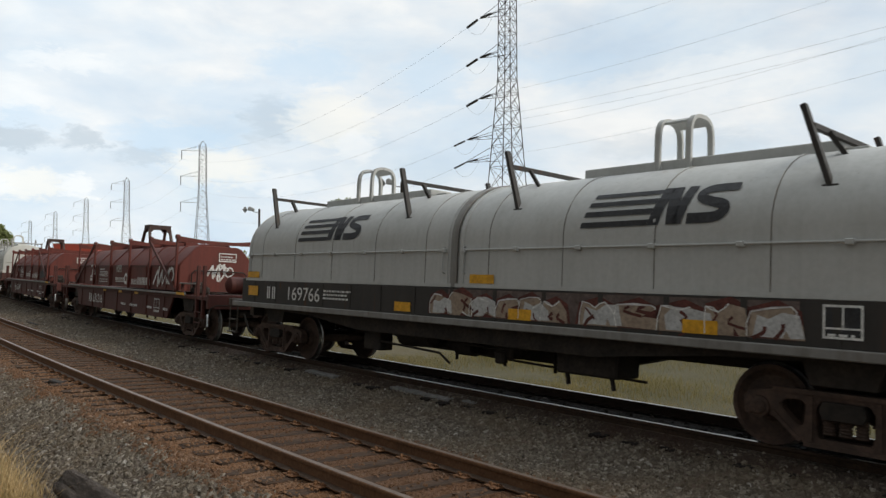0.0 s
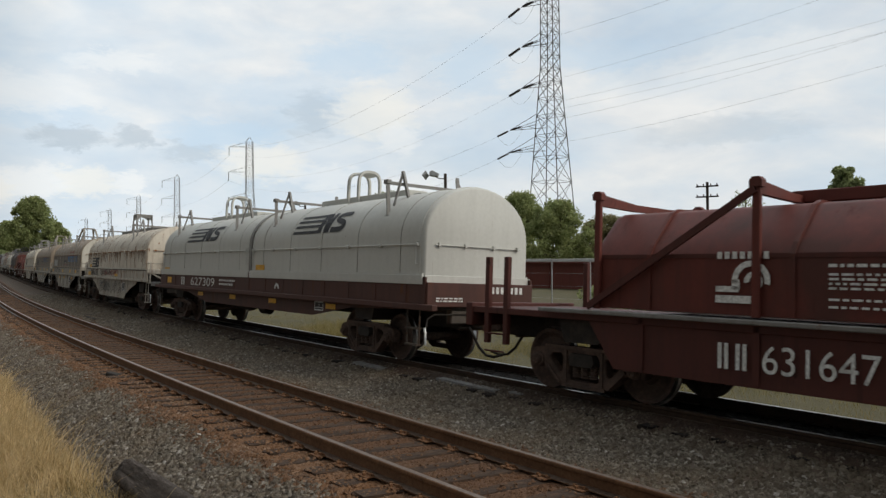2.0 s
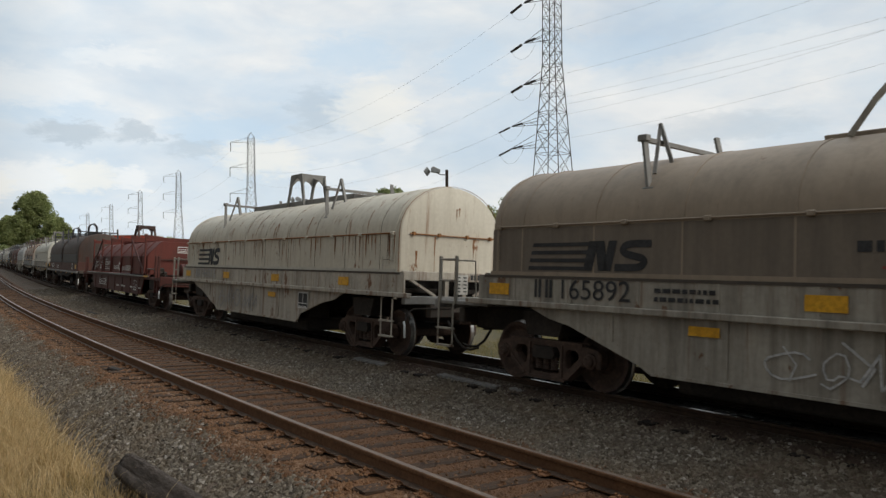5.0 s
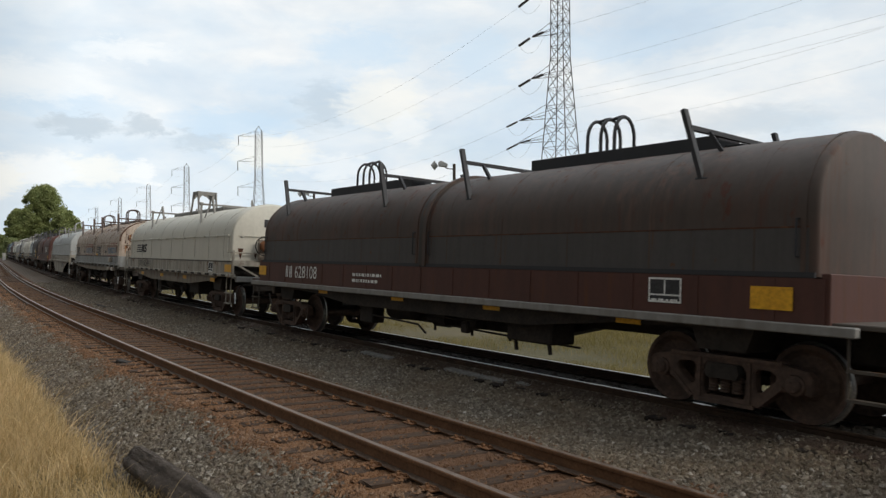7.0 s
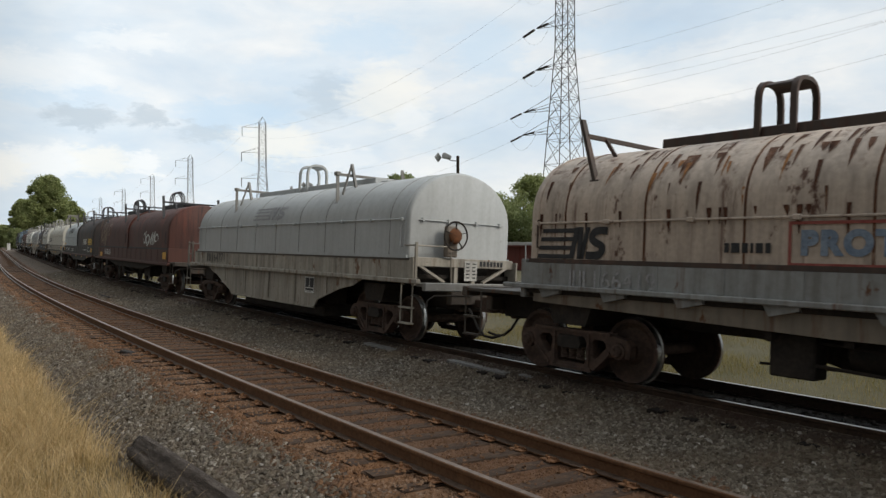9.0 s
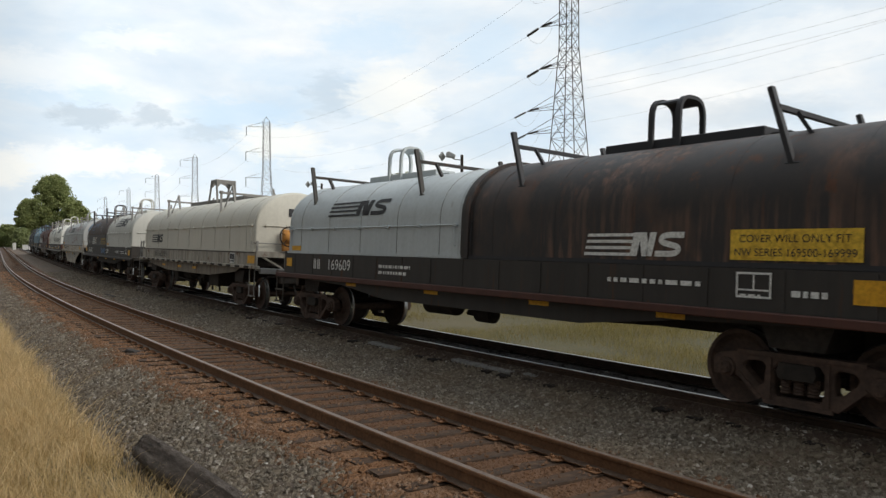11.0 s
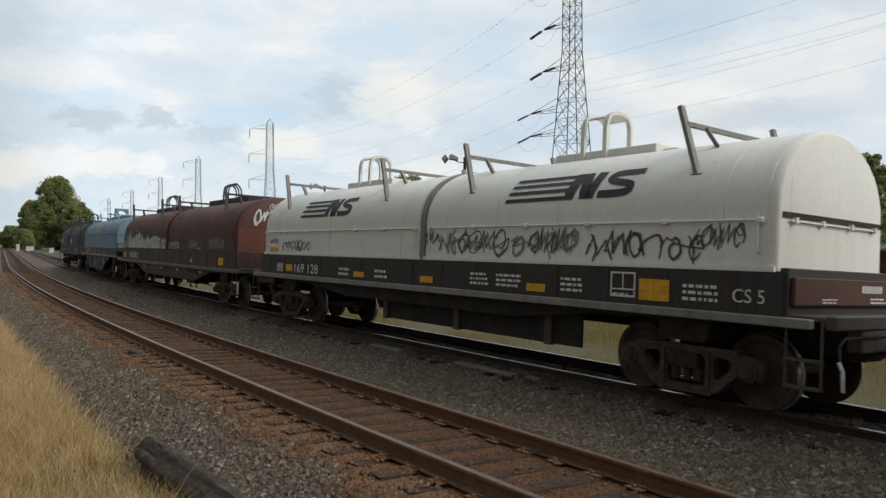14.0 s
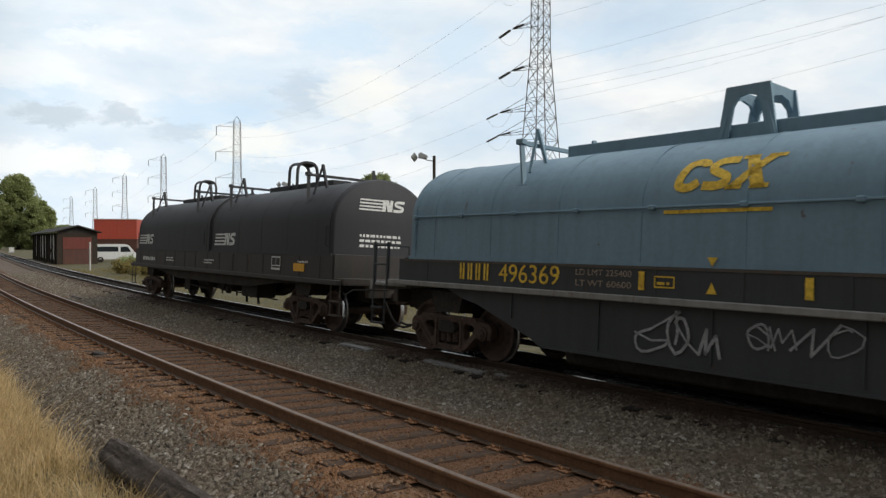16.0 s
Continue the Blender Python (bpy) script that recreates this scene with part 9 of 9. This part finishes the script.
def build_trees():
    spec = [  # bearing, distance, height, width, leaf kind, label
        (22.6, 60, 9.0, 3.4, "leaf_light", "leafy green tree with an uneven pointed crown"),
        (20.2, 74, 8.0, 9.0, "leaf", "dark green broad tree behind the fence"),
        (17.0, 66, 8.2, 8.0, "leaf", "dark green broad tree behind the fence"),
        (26.8, 88, 7.4, 8.5, "leaf", "low dark green tree behind the fence"),
        (55.3, 92, 11.0, 8.0, "leaf_light", "slender green tree behind the yard"),
        (52.6, 104, 8.6, 6.0, "leaf_brown", "browning small tree behind the yard"),
        (48.6, 100, 9.0, 9.5, "leaf_light", "small light green tree behind the yard"),
        (45.2, 108, 12.2, 9.0, "leaf", "small dark tree below the steel tower"),
        (42.2, 98, 10.2, 8.5, "leaf", "green tree behind the yard"),
        (38.4, 104, 8.3, 9.0, "leaf_brown", "browning broad tree behind the yard"),
        (34.8, 96, 7.6, 8.0, "leaf", "green tree behind the yard"),
        (31.4, 110, 8.0, 9.0, "leaf", "green tree behind the yard"),
        (60.0, 140, 6.5, 8.0, "leaf", "low green tree in the distance"),
        (24.9, 72, 7.0, 6.5, "leaf", "green tree behind the fence"),
        (27.6, 80, 6.6, 8.0, "leaf_light", "light green tree behind the fence"),
        (30.0, 86, 6.4, 8.5, "leaf_brown", "browning low tree behind the fence"),
        (18.6, 68, 7.2, 7.5, "leaf_light", "green tree with a loose crown behind the fence"),
        (15.0, 72, 8.4, 9.0, "leaf", "dark green broad tree behind the fence"),
    ]
    for i, (b, d, h, w, k, lab) in enumerate(spec):
        tree(*P(b, d), h, w * (1.25 if 30 < b < 50 else 1.0), 100 + i, M[k], lab, 150, 150, 0.13 + d * 0.0006, 0.03 if b < 50 else 0.12)
    # big trees by the line
    for i, (b, d, h, w, k) in enumerate(((80.2, 262, 23.0, 15.5, "leaf"), (81.7, 285, 16.5, 10.0, "leaf"), (79.0, 250, 14.5, 10.0, "leaf"), (77.4, 240, 7.0, 9.0, "leaf_light"), (82.9, 300, 8.0, 8.0, "leaf"), (82.2, 240, 6.0, 6.0, "leaf_light"))):
        tree(*P(b, d), h, w, 200 + i, M[k], "large dark green tree beside the curving line" if h > 15 else "lower green tree beside the curving line", 330, 150, 0.32, 0.04)
    # bare sapling
    ob = tagged(new("bare_tree"), "thin almost leafless sapling with a few pale leaves", "tree")
    ob.matrix_basis = pose(*P(28.9, 62), -0.6)
    rng = np.random.default_rng(5)
    bm = bmesh.new()
    tube(bm, [(0, 0, 0), (0.1, 0, 2.5), (0.0, 0.1, 5.0), (0.1, 0, 7.0)], 0.07, 6)
    cs = []
    for k in range(26):
        z = rng.uniform(2.5, 6.8)
        a = rng.uniform(0, 6.28)
        e = (math.cos(a) * (8.2 - z) * 0.42, math.sin(a) * (8.2 - z) * 0.42, z + rng.uniform(0.4, 1.2))
        tube(bm, [(0.05, 0, z), (e[0] * 0.5, e[1] * 0.5, z + 0.3), e], 0.018, 4)
        cs.append(e)
    part("trunk", bm, M["bark"], ob)
    tagged(part("crown", leaves(rng, cs, [0.5] * len(cs), 16, 0.10), M["leaf_light"], ob), kind="stuff")
    # far woods on the horizon
    rng = np.random.default_rng(9)
    cs, rs = [], []
    for k in range(520):
        b = rng.uniform(8, 90)
        d = rng.uniform(380, 520)
        x, y = P(b, d)
        h = rng.uniform(1.0, 7.0) * (1 + 0.3 * math.sin(b * 0.9) + 0.25 * math.sin(b * 2.3 + 1))
        cs.append((x, y, h - 0.5))
        rs.append(rng.uniform(2.2, 4.0))
    tagged(part("far_woods", leaves(rng, cs, rs, 26, 1.1), M["leaf"]), "low line of distant woods on the horizon", "woods", kind="stuff")
    for i, (b, d, h, w, k) in enumerate(((27.6, 33, 1.7, 2.6, "leaf_light"), (24.8, 31, 1.5, 2.4, "leaf_light"), (22.3, 33, 1.6, 2.6, "leaf_light"), (30.4, 34, 1.4, 2.2, "leaf"), (33.0, 36, 1.7, 2.6, "leaf"), (36.2, 37, 1.5, 2.4, "leaf_light"), (20.4, 32, 1.3, 2.2, "leaf"), (39.0, 39, 1.4, 2.2, "leaf"))):
        bush(*P(b, d), h, w, 300 + i, M[k], "pale green weedy bush behind the wire fence")


build_trees()


def build_fence():
    fence = tagged(new("wire_fence"), "grey steel pipe fence with line wires", "fence")
    pts = [Vector((*P(b, 27.0 / math.cos(radians(b)) ** 0.9), -0.6)) for b in np.arange(8, 47, 2.9)]
    pm = finish(tube(bmesh.new(), [(0, 0, 0), (0, 0, 2.55)], 0.032, 8), 40)
    pm.materials.append(M["grey_metal"])
    for p in pts:
        child("post", pm, fence, Matrix.Translation(p))
    for z, r in ((2.5, 0.022), (1.9, 0.004), (1.3, 0.004), (0.7, 0.004), (0.15, 0.004)):
        part("top_rail" if z > 2.4 else "line_wire", tube(bmesh.new(), [p + Vector((0, 0, z)) for p in pts], r, 5), M["grey_metal"], fence)


M["brick_red"] = painted("dull_red_sheet_wall", (0.17, 0.045, 0.035), 0.2, 0.5, 31.0)
M["roof_pale"] = painted("pale_roof_edge", (0.55, 0.55, 0.54), 0.1, 0.3, 32.0)
M["dark_wood"] = speckled("weathered_dark_wood", [(0.3, (0.022, 0.017, 0.014)), (0.6, (0.06, 0.046, 0.036)), (0.8, (0.11, 0.09, 0.07))], 3, 0.95, 0.8, (0.25, 3, 3), 0.02)
M["log_wood"] = speckled("split_grey_brown_timber", [(0.3, (0.040, 0.031, 0.026)), (0.5, (0.105, 0.082, 0.068)), (0.75, (0.20, 0.165, 0.14))], 9.0, 0.97, 1.0, (0.5, 2, 2), 0.05)
M["white_wall"] = painted("chalky_white_boards", (0.62, 0.62, 0.60), 0.05, 0.35, 33.0)
M["glass"] = material("dark_window_glass", 0.08)[0]
M["glass"].node_tree.nodes["Principled BSDF"].inputs["Base Color"].default_value = (0.02, 0.025, 0.03, 1)
M["tar_roof"] = speckled("dark_tar_roofing", [(0.3, (0.025, 0.023, 0.022)), (0.7, (0.06, 0.055, 0.05))], 2, 0.95, 0.3)


def build_yard():
    build_fence()
    # long low red shed behind the fence
    sh = tagged(new("long_shed"), "long low dull-red shed with a pale roof edge", "shed")
    sh.matrix_basis = pose(-70.0, 46.0, -0.6, 0, 0, 0)
    part("wall", B(0, 100, 0, 9, 0, 2.25), M["brick_red"], sh)
    roof = prism(bmesh.new(), [(-0.3, 2.25), (100.3, 2.25), (100.3, 2.55), (-0.3, 2.55)], -0.4, 9.4)
    part("roof", roof, M["roof_pale"], sh)
    part("eave_strip", B(-0.3, 100.3, -0.46, -0.41, 2.18, 2.3), M["brick_red"], sh)
    for k in range(19):
        part("wall_stud", B(2 + 5 * k, 2.14 + 5 * k, -0.05, 0.0, 0, 2.25), M["brick_red"], sh)
    # floodlight poles
    for b, d, h in ((50.95, 49, 8.3), (61.75, 72, 8.1)):
        x, y = P(b, d)
        lp = tagged(new("floodlight_pole"), "dark pole carrying two grey floodlights", "floodlight", "floodlight poles")
        lp.matrix_basis = pose(x, y, -0.6, 0, 0, b)
        part("pole", tube(bmesh.new(), [(0, 0, 0), (0, 0, h)], 0.10, 8), M["dark_wood"], lp, smooth=40)
        for sx, z in ((-0.75, h - 0.05), (0.65, h - 1.75)):
            arm = bmesh.new()
            tube(arm, [(0, 0, z - 0.3), (sx * 0.6, 0, z - 0.25), (sx, -0.1, z - 0.1)], 0.03, 5)
            part("lamp_arm", arm, M["dark_iron"], lp)
            lm = prism(bmesh.new(), [(-0.30, -0.10), (0.26, -0.18), (0.34, 0.02), (-0.12, 0.26), (-0.30, 0.14)], -0.26, 0.26)
            bmesh.ops.bevel(lm, geom=list(lm.edges), offset=0.03, segments=1, affect="EDGES")
            o = part("floodlight", lm, M["grey_metal"], lp)
            o.matrix_basis = pose(sx, -0.1, z, 0, 0, 0 if sx < 0 else 180)
            o = part("floodlight", B(-0.26, 0.26, -0.05, 0.05, -0.20, 0.20, 0.02), M["grey_metal"], lp)
            o.matrix_basis = pose(sx * 1.75, -0.05, z - 0.05, 20, 35 if sx < 0 else -35, 60)
    # utility pole
    x, y = P(31.4, 90)
    up = tagged(new("utility_pole"), "dark wooden utility pole with two cross-arms", "utility pole")
    up.matrix_basis = pose(x, y, -0.6, 0, 0, 20)
    part("pole", tube(bmesh.new(), [(0, 0, 0), (0, 0, 11.2)], 0.16, 8), M["dark_wood"], up, smooth=40)
    for z in (10.7, 9.5):
        part("cross_arm", B(-1.25, 1.25, -0.2, -0.06, z - 0.08, z + 0.08), M["dark_wood"], up)
        for xx in (-1.1, -0.4, 0.4, 1.1):
            part("insulator", B(xx - 0.06, xx + 0.06, -0.19, -0.07, z + 0.08, z + 0.30, 0.02), M["insulator"], up)
    # open-fronted timber shed beside the line
    ts = tagged(new("timber_shed"), "old dark timber shed with white panels and a red end door", "shed")
    ts.matrix_basis = pose(-90.0, 19.3, -0.75, 0, 0, 180 - 6.2)
    L, W, Hh = 30.0, 4.1, 3.7
    part("wall", B(0, L, -W, -W + 0.15, 0, Hh), M["dark_wood"], ts)
    part("wall", B(L - 0.15, L, -W + 0.15, 0, 0, Hh), M["dark_wood"], ts)
    part("end_wall", B(0, 0.15, -W + 0.15, 0, 0, Hh), M["dark_wood"], ts)
    part("end_door", B(-0.06, -0.003, -W + 0.6, -0.6, 1.9, 3.2), M["brick_red"], ts)
    part("end_door", B(-0.05, -0.003, -W + 0.6, -0.6, 0.05, 1.86), M["brown_panel"], ts)
    part("roof", prism_y(L, W, Hh), M["tar_roof"], ts)
    for k in range(10):
        x0 = 1.0 + k * 3.0
        part("post", B(x0 - 0.1, x0 + 0.1, 0.0, 0.18, 0, Hh), M["dark_wood"], ts)
        if k < 8 and k % 4 != 2:
            part("panel", B(x0 + 0.25, x0 + (1.5 if k % 2 else 2.1), 0.02, 0.10, 0.7, Hh - 0.25), M["white_wall"], ts)
    part("side_wall", B(0.15, L - 0.15, -0.12, -0.01, 0, Hh), M["dark_wood"], ts)
    brace = beam(bmesh.new(), (4.0, 0.9, 0.0), (2.6, 0.15, 2.2), 0.12)
    part("leaning_prop", brace, M["dark_wood"], ts)
    # two red freight boxes, one on the other
    x, y = P(73.9, 118)
    for k, (mat, lab) in enumerate((("brown_panel", "dark red freight container standing in the yard"), ("trailer_red", "bright red freight container stacked on another"))):
        bt = tagged(new("freight_container"), lab, "container", "freight containers")
        bt.matrix_basis = pose(x, y, -0.6 + 2.95 * k, 0, 0, 62)
        part("body", B(-3.6, 2.3, 0, 9, 0.08, 2.85, 0.03), M[mat], bt)
        part("roof", B(-3.65, 2.35, -0.05, 9.05, 2.85, 2.95), M["roof_pale"] if k else M[mat], bt)
        rib = finish(B(-0.05, 0.05, -0.035, 0.0, 0.15, 2.8))
        rib.materials.append(M[mat])
        for j in range(12):
            child("wall_rib", rib, bt, pose(-3.3 + 0.5 * j, 0, 0))
        for zz in (0.0, 2.74):
            part("edge_rail", B(-3.66, 2.36, -0.06, -0.002, zz, zz + 0.1), M[mat], bt)
    van(*P(74.2, 100))
    # marker post by the line
    mp = tagged(new("marker_post"), "thin pale post standing in the grass", "post")
    mp.matrix_basis = pose(-69.8, 17.6, -0.62)
    part("shaft", tube(bmesh.new(), [(0, 0, 0), (0.02, 0, 2.6)], 0.07, 8), M["white_wall"], mp, smooth=40)
    # crossing at the far end of the line
    for i, (b, d, w, h) in enumerate(((81.9, 205, 1.6, 1.5), (82.6, 210, 0.7, 2.0), (80.6, 190, 1.0, 1.2))):
        x, y = P(b, d)
        o = tagged(new("signal_box"), "small pale relay cabinet beside the line", "cabinet", "relay cabinets")
        o.matrix_basis = pose(x, y, -0.6, 0, 0, 80)
        part("body", B(-w / 2, w / 2, -0.5, 0.5, 0.25, h, 0.03), M["white_wall"], o)
        part("plinth", B(-w / 2 - 0.05, w / 2 + 0.05, -0.55, 0.55, 0, 0.25), M["grey_metal"], o)
        part("roof", B(-w / 2 - 0.06, w / 2 + 0.06, -0.56, 0.56, h, h + 0.06), M["roof_pale"], o)
    for i, (s, o_, h, w) in enumerate(((-62, 10.5, 1.4, 2.6), (-66, 12, 1.8, 2.8), (-58, 11, 0.9, 2.0), (-70, 11.6, 1.2, 2.2), (-73, 15.5, 2.6, 3.0), (-64, 14.5, 1.6, 2.6))):
        x, y = line(s, o_)
        bush(float(x), float(y), h, w, 340 + i, M["leaf_light" if i % 2 else "field_grass"], "straggly green weeds beside the old shed")


def prism_y(L, W, Hh):
    """Low gabled roof over the shed."""
    bm = bmesh.new()
    out = [(-W - 0.4, Hh), (-W / 2, Hh + 0.75), (0.4, Hh), (0.4, Hh + 0.12), (-W / 2, Hh + 0.88), (-W - 0.4, Hh + 0.12)]
    a = [bm.verts.new((-0.5, y, z)) for y, z in out]
    b = [bm.verts.new((L + 0.4, y, z)) for y, z in out]
    bm.faces.new(a)
    bm.faces.new(b[::-1])
    for i in range(6):
        j = (i + 1) % 6
        bm.faces.new((a[i], b[i], b[j], a[j]))
    prism_pts = [(-W, Hh), (-W / 2, Hh + 0.7), (0.0, Hh)]
    g = [bm.verts.new((0.02, y, z)) for y, z in prism_pts]
    bm.faces.new(g)
    return bm


def van(x, y):
    v = tagged(new("van"), "white delivery van with dark windows parked in the yard", "van")
    v.matrix_basis = pose(x, y, -0.6, 0, 0, 74)
    body = prism(bmesh.new(), [(-2.6, 0.35), (2.5, 0.35), (2.65, 0.9), (2.1, 1.25), (1.55, 2.1), (1.1, 2.25), (-2.5, 2.25), (-2.65, 2.0)], -0.95, 0.95)
    bmesh.ops.bevel(body, geom=list(body.edges), offset=0.06, segments=2, affect="EDGES")
    part("body", body, M["van_white"], v, smooth=40)
    part("side_window", prism(bmesh.new(), [(0.55, 1.3), (1.75, 1.3), (1.35, 1.95), (0.55, 1.95)], -0.965, -0.94), M["glass"], v)
    part("side_window", prism(bmesh.new(), [(-2.1, 1.35), (0.3, 1.35), (0.3, 1.95), (-2.1, 1.95)], -0.965, -0.94), M["glass"], v)
    for xx in (-1.7, 1.65):
        for yy in (-0.98, 0.72):
            o = part("wheel", finish(lathe_y(bmesh.new(), [(0, 0.03), (0.18, 0.03), (0.2, 0), (0.34, 0), (0.36, 0.04), (0.36, 0.24), (0, 0.26)], 20), 40), M["dark_iron"], v)
            o.matrix_basis = pose(xx, yy, 0.36)


M["van_white"] = painted("white_van_paint", (0.72, 0.73, 0.74), 0.0, 0.12, 40.0, 0.35)
M["trailer_red"] = painted("bright_red_box_paint", (0.42, 0.06, 0.035), 0.05, 0.25, 41.0)
M["brown_panel"] = painted("rusty_brown_door", (0.10, 0.045, 0.035), 0.4, 0.4, 42.0)
build_yard()


# ---------- odds and ends on the ballast ----------
def build_litter():
    tm = tagged(new("old_timber"), "weathered dark timber lying between grass and ballast", "timber")
    tm.matrix_basis = pose(-6.95, 2.53, -0.40, 0, 1.0, 2.6)
    rng = random.Random(3)
    bm = bmesh.new()
    n, secs = 40, 60
    rings = []
    for i in range(secs):
        x = -1.85 + 4.2 * i / (secs - 1)
        ring = []
        for k in range(n):
            a = 6.2832 * k / n
            r = 0.168 * (1 + 0.10 * math.cos(4 * a)) * (0.80 if i == 0 else 0.95 if i == 1 else 1) * (1 + 0.10 * noise.noise((x * 0.6, 2.2 * math.cos(a), 2.2 * math.sin(a))) + 0.10 * noise.noise((x * 1.1, 7 * math.cos(a), 7 * math.sin(a)))) * rng.uniform(0.985, 1.015)
            ring.append(bm.verts.new((x + (rng.uniform(-0.05, 0.05) if i in (0, secs - 1) else 0), r * math.cos(a), r * math.sin(a))))
        rings.append(ring)
    for a, b in zip(rings, rings[1:]):
        for k in range(n):
            bm.faces.new((a[k], a[(k + 1) % n], b[(k + 1) % n], b[k]))
    bm.faces.new(rings[0][::-1])
    bm.faces.new(rings[-1])
    part("log", bm, M["log_wood"], tm, smooth=50)
    for s0, s1, o0, lab in ((-10.55, -8.95, 4.03, "flat grey board lying beside the far rail"), (-8.7, -8.42, 4.10, "short grey board end beside the far rail"), (-13.4, -12.3, 3.95, "flat grey board lying beside the far rail")):
        x0, y0 = line(s0, o0)
        x1, y1 = line(s1, o0 - 0.02)
        ob = tagged(part("board", beam(bmesh.new(), (float(x0), float(y0), -0.135), (float(x1), float(y1), -0.145), 0.17, 0.05), M["board_grey"]), lab, "board")
    x, y = line(-15.2, -0.42)
    ch = B(-0.16, 0.16, -0.08, 0.08, 0, 0.12, 0.02)
    box(ch, -0.05, 0.28, -0.03, 0.10, 0.02, 0.09, 0.02)
    o = tagged(part("scrap_iron", ch, M["dark_iron"]), "dark rusty scrap fitting lying beside the near rail", "scrap")
    o.matrix_basis = pose(float(x), float(y), -0.245, 0, 6, 20)
    x, y = line(-33.0, 2.45)
    o = tagged(part("rail_offcut", B(-0.9, 0.9, -0.06, 0.06, 0, 0.10, 0.02), M["dark_iron"]), "short dark length of scrap between the tracks", "scrap")
    o.matrix_basis = pose(float(x), float(y), -0.345, 0, 0, -3)
    x, y = line(-3.35, CENTRES - 0.28)
    o = tagged(part("red_flag", prism(bmesh.new(), [(-0.05, 0), (0.05, 0), (0.035, 0.10), (-0.02, 0.12)], -0.015, 0.015), M["flag_red"]), "small red marker beside the far rail", "marker")
    o.matrix_basis = pose(float(x), float(y), -0.25, 0, 0, 30)
    st = tube(bmesh.new(), [(-27.6, 3.55, -0.42), (-26.9, 3.75, -0.36), (-26.1, 4.1, -0.30)], 0.018, 5)
    tagged(part("stick", st, M["dark_wood"]), "thin dark stick lying on the ballast", "stick")


M["board_grey"] = speckled("bleached_grey_board", [(0.3, (0.16, 0.155, 0.15)), (0.7, (0.30, 0.29, 0.28))], 4, 0.9, 0.3)
M["flag_red"] = speckled("faded_red_plastic", [(0.3, (0.35, 0.03, 0.02)), (0.7, (0.5, 0.05, 0.03))], 4, 0.6, 0.1)
build_litter()


# ---------- small pieces of the track, then what moves ----------
build_ties()
scatter_stones()
motions()
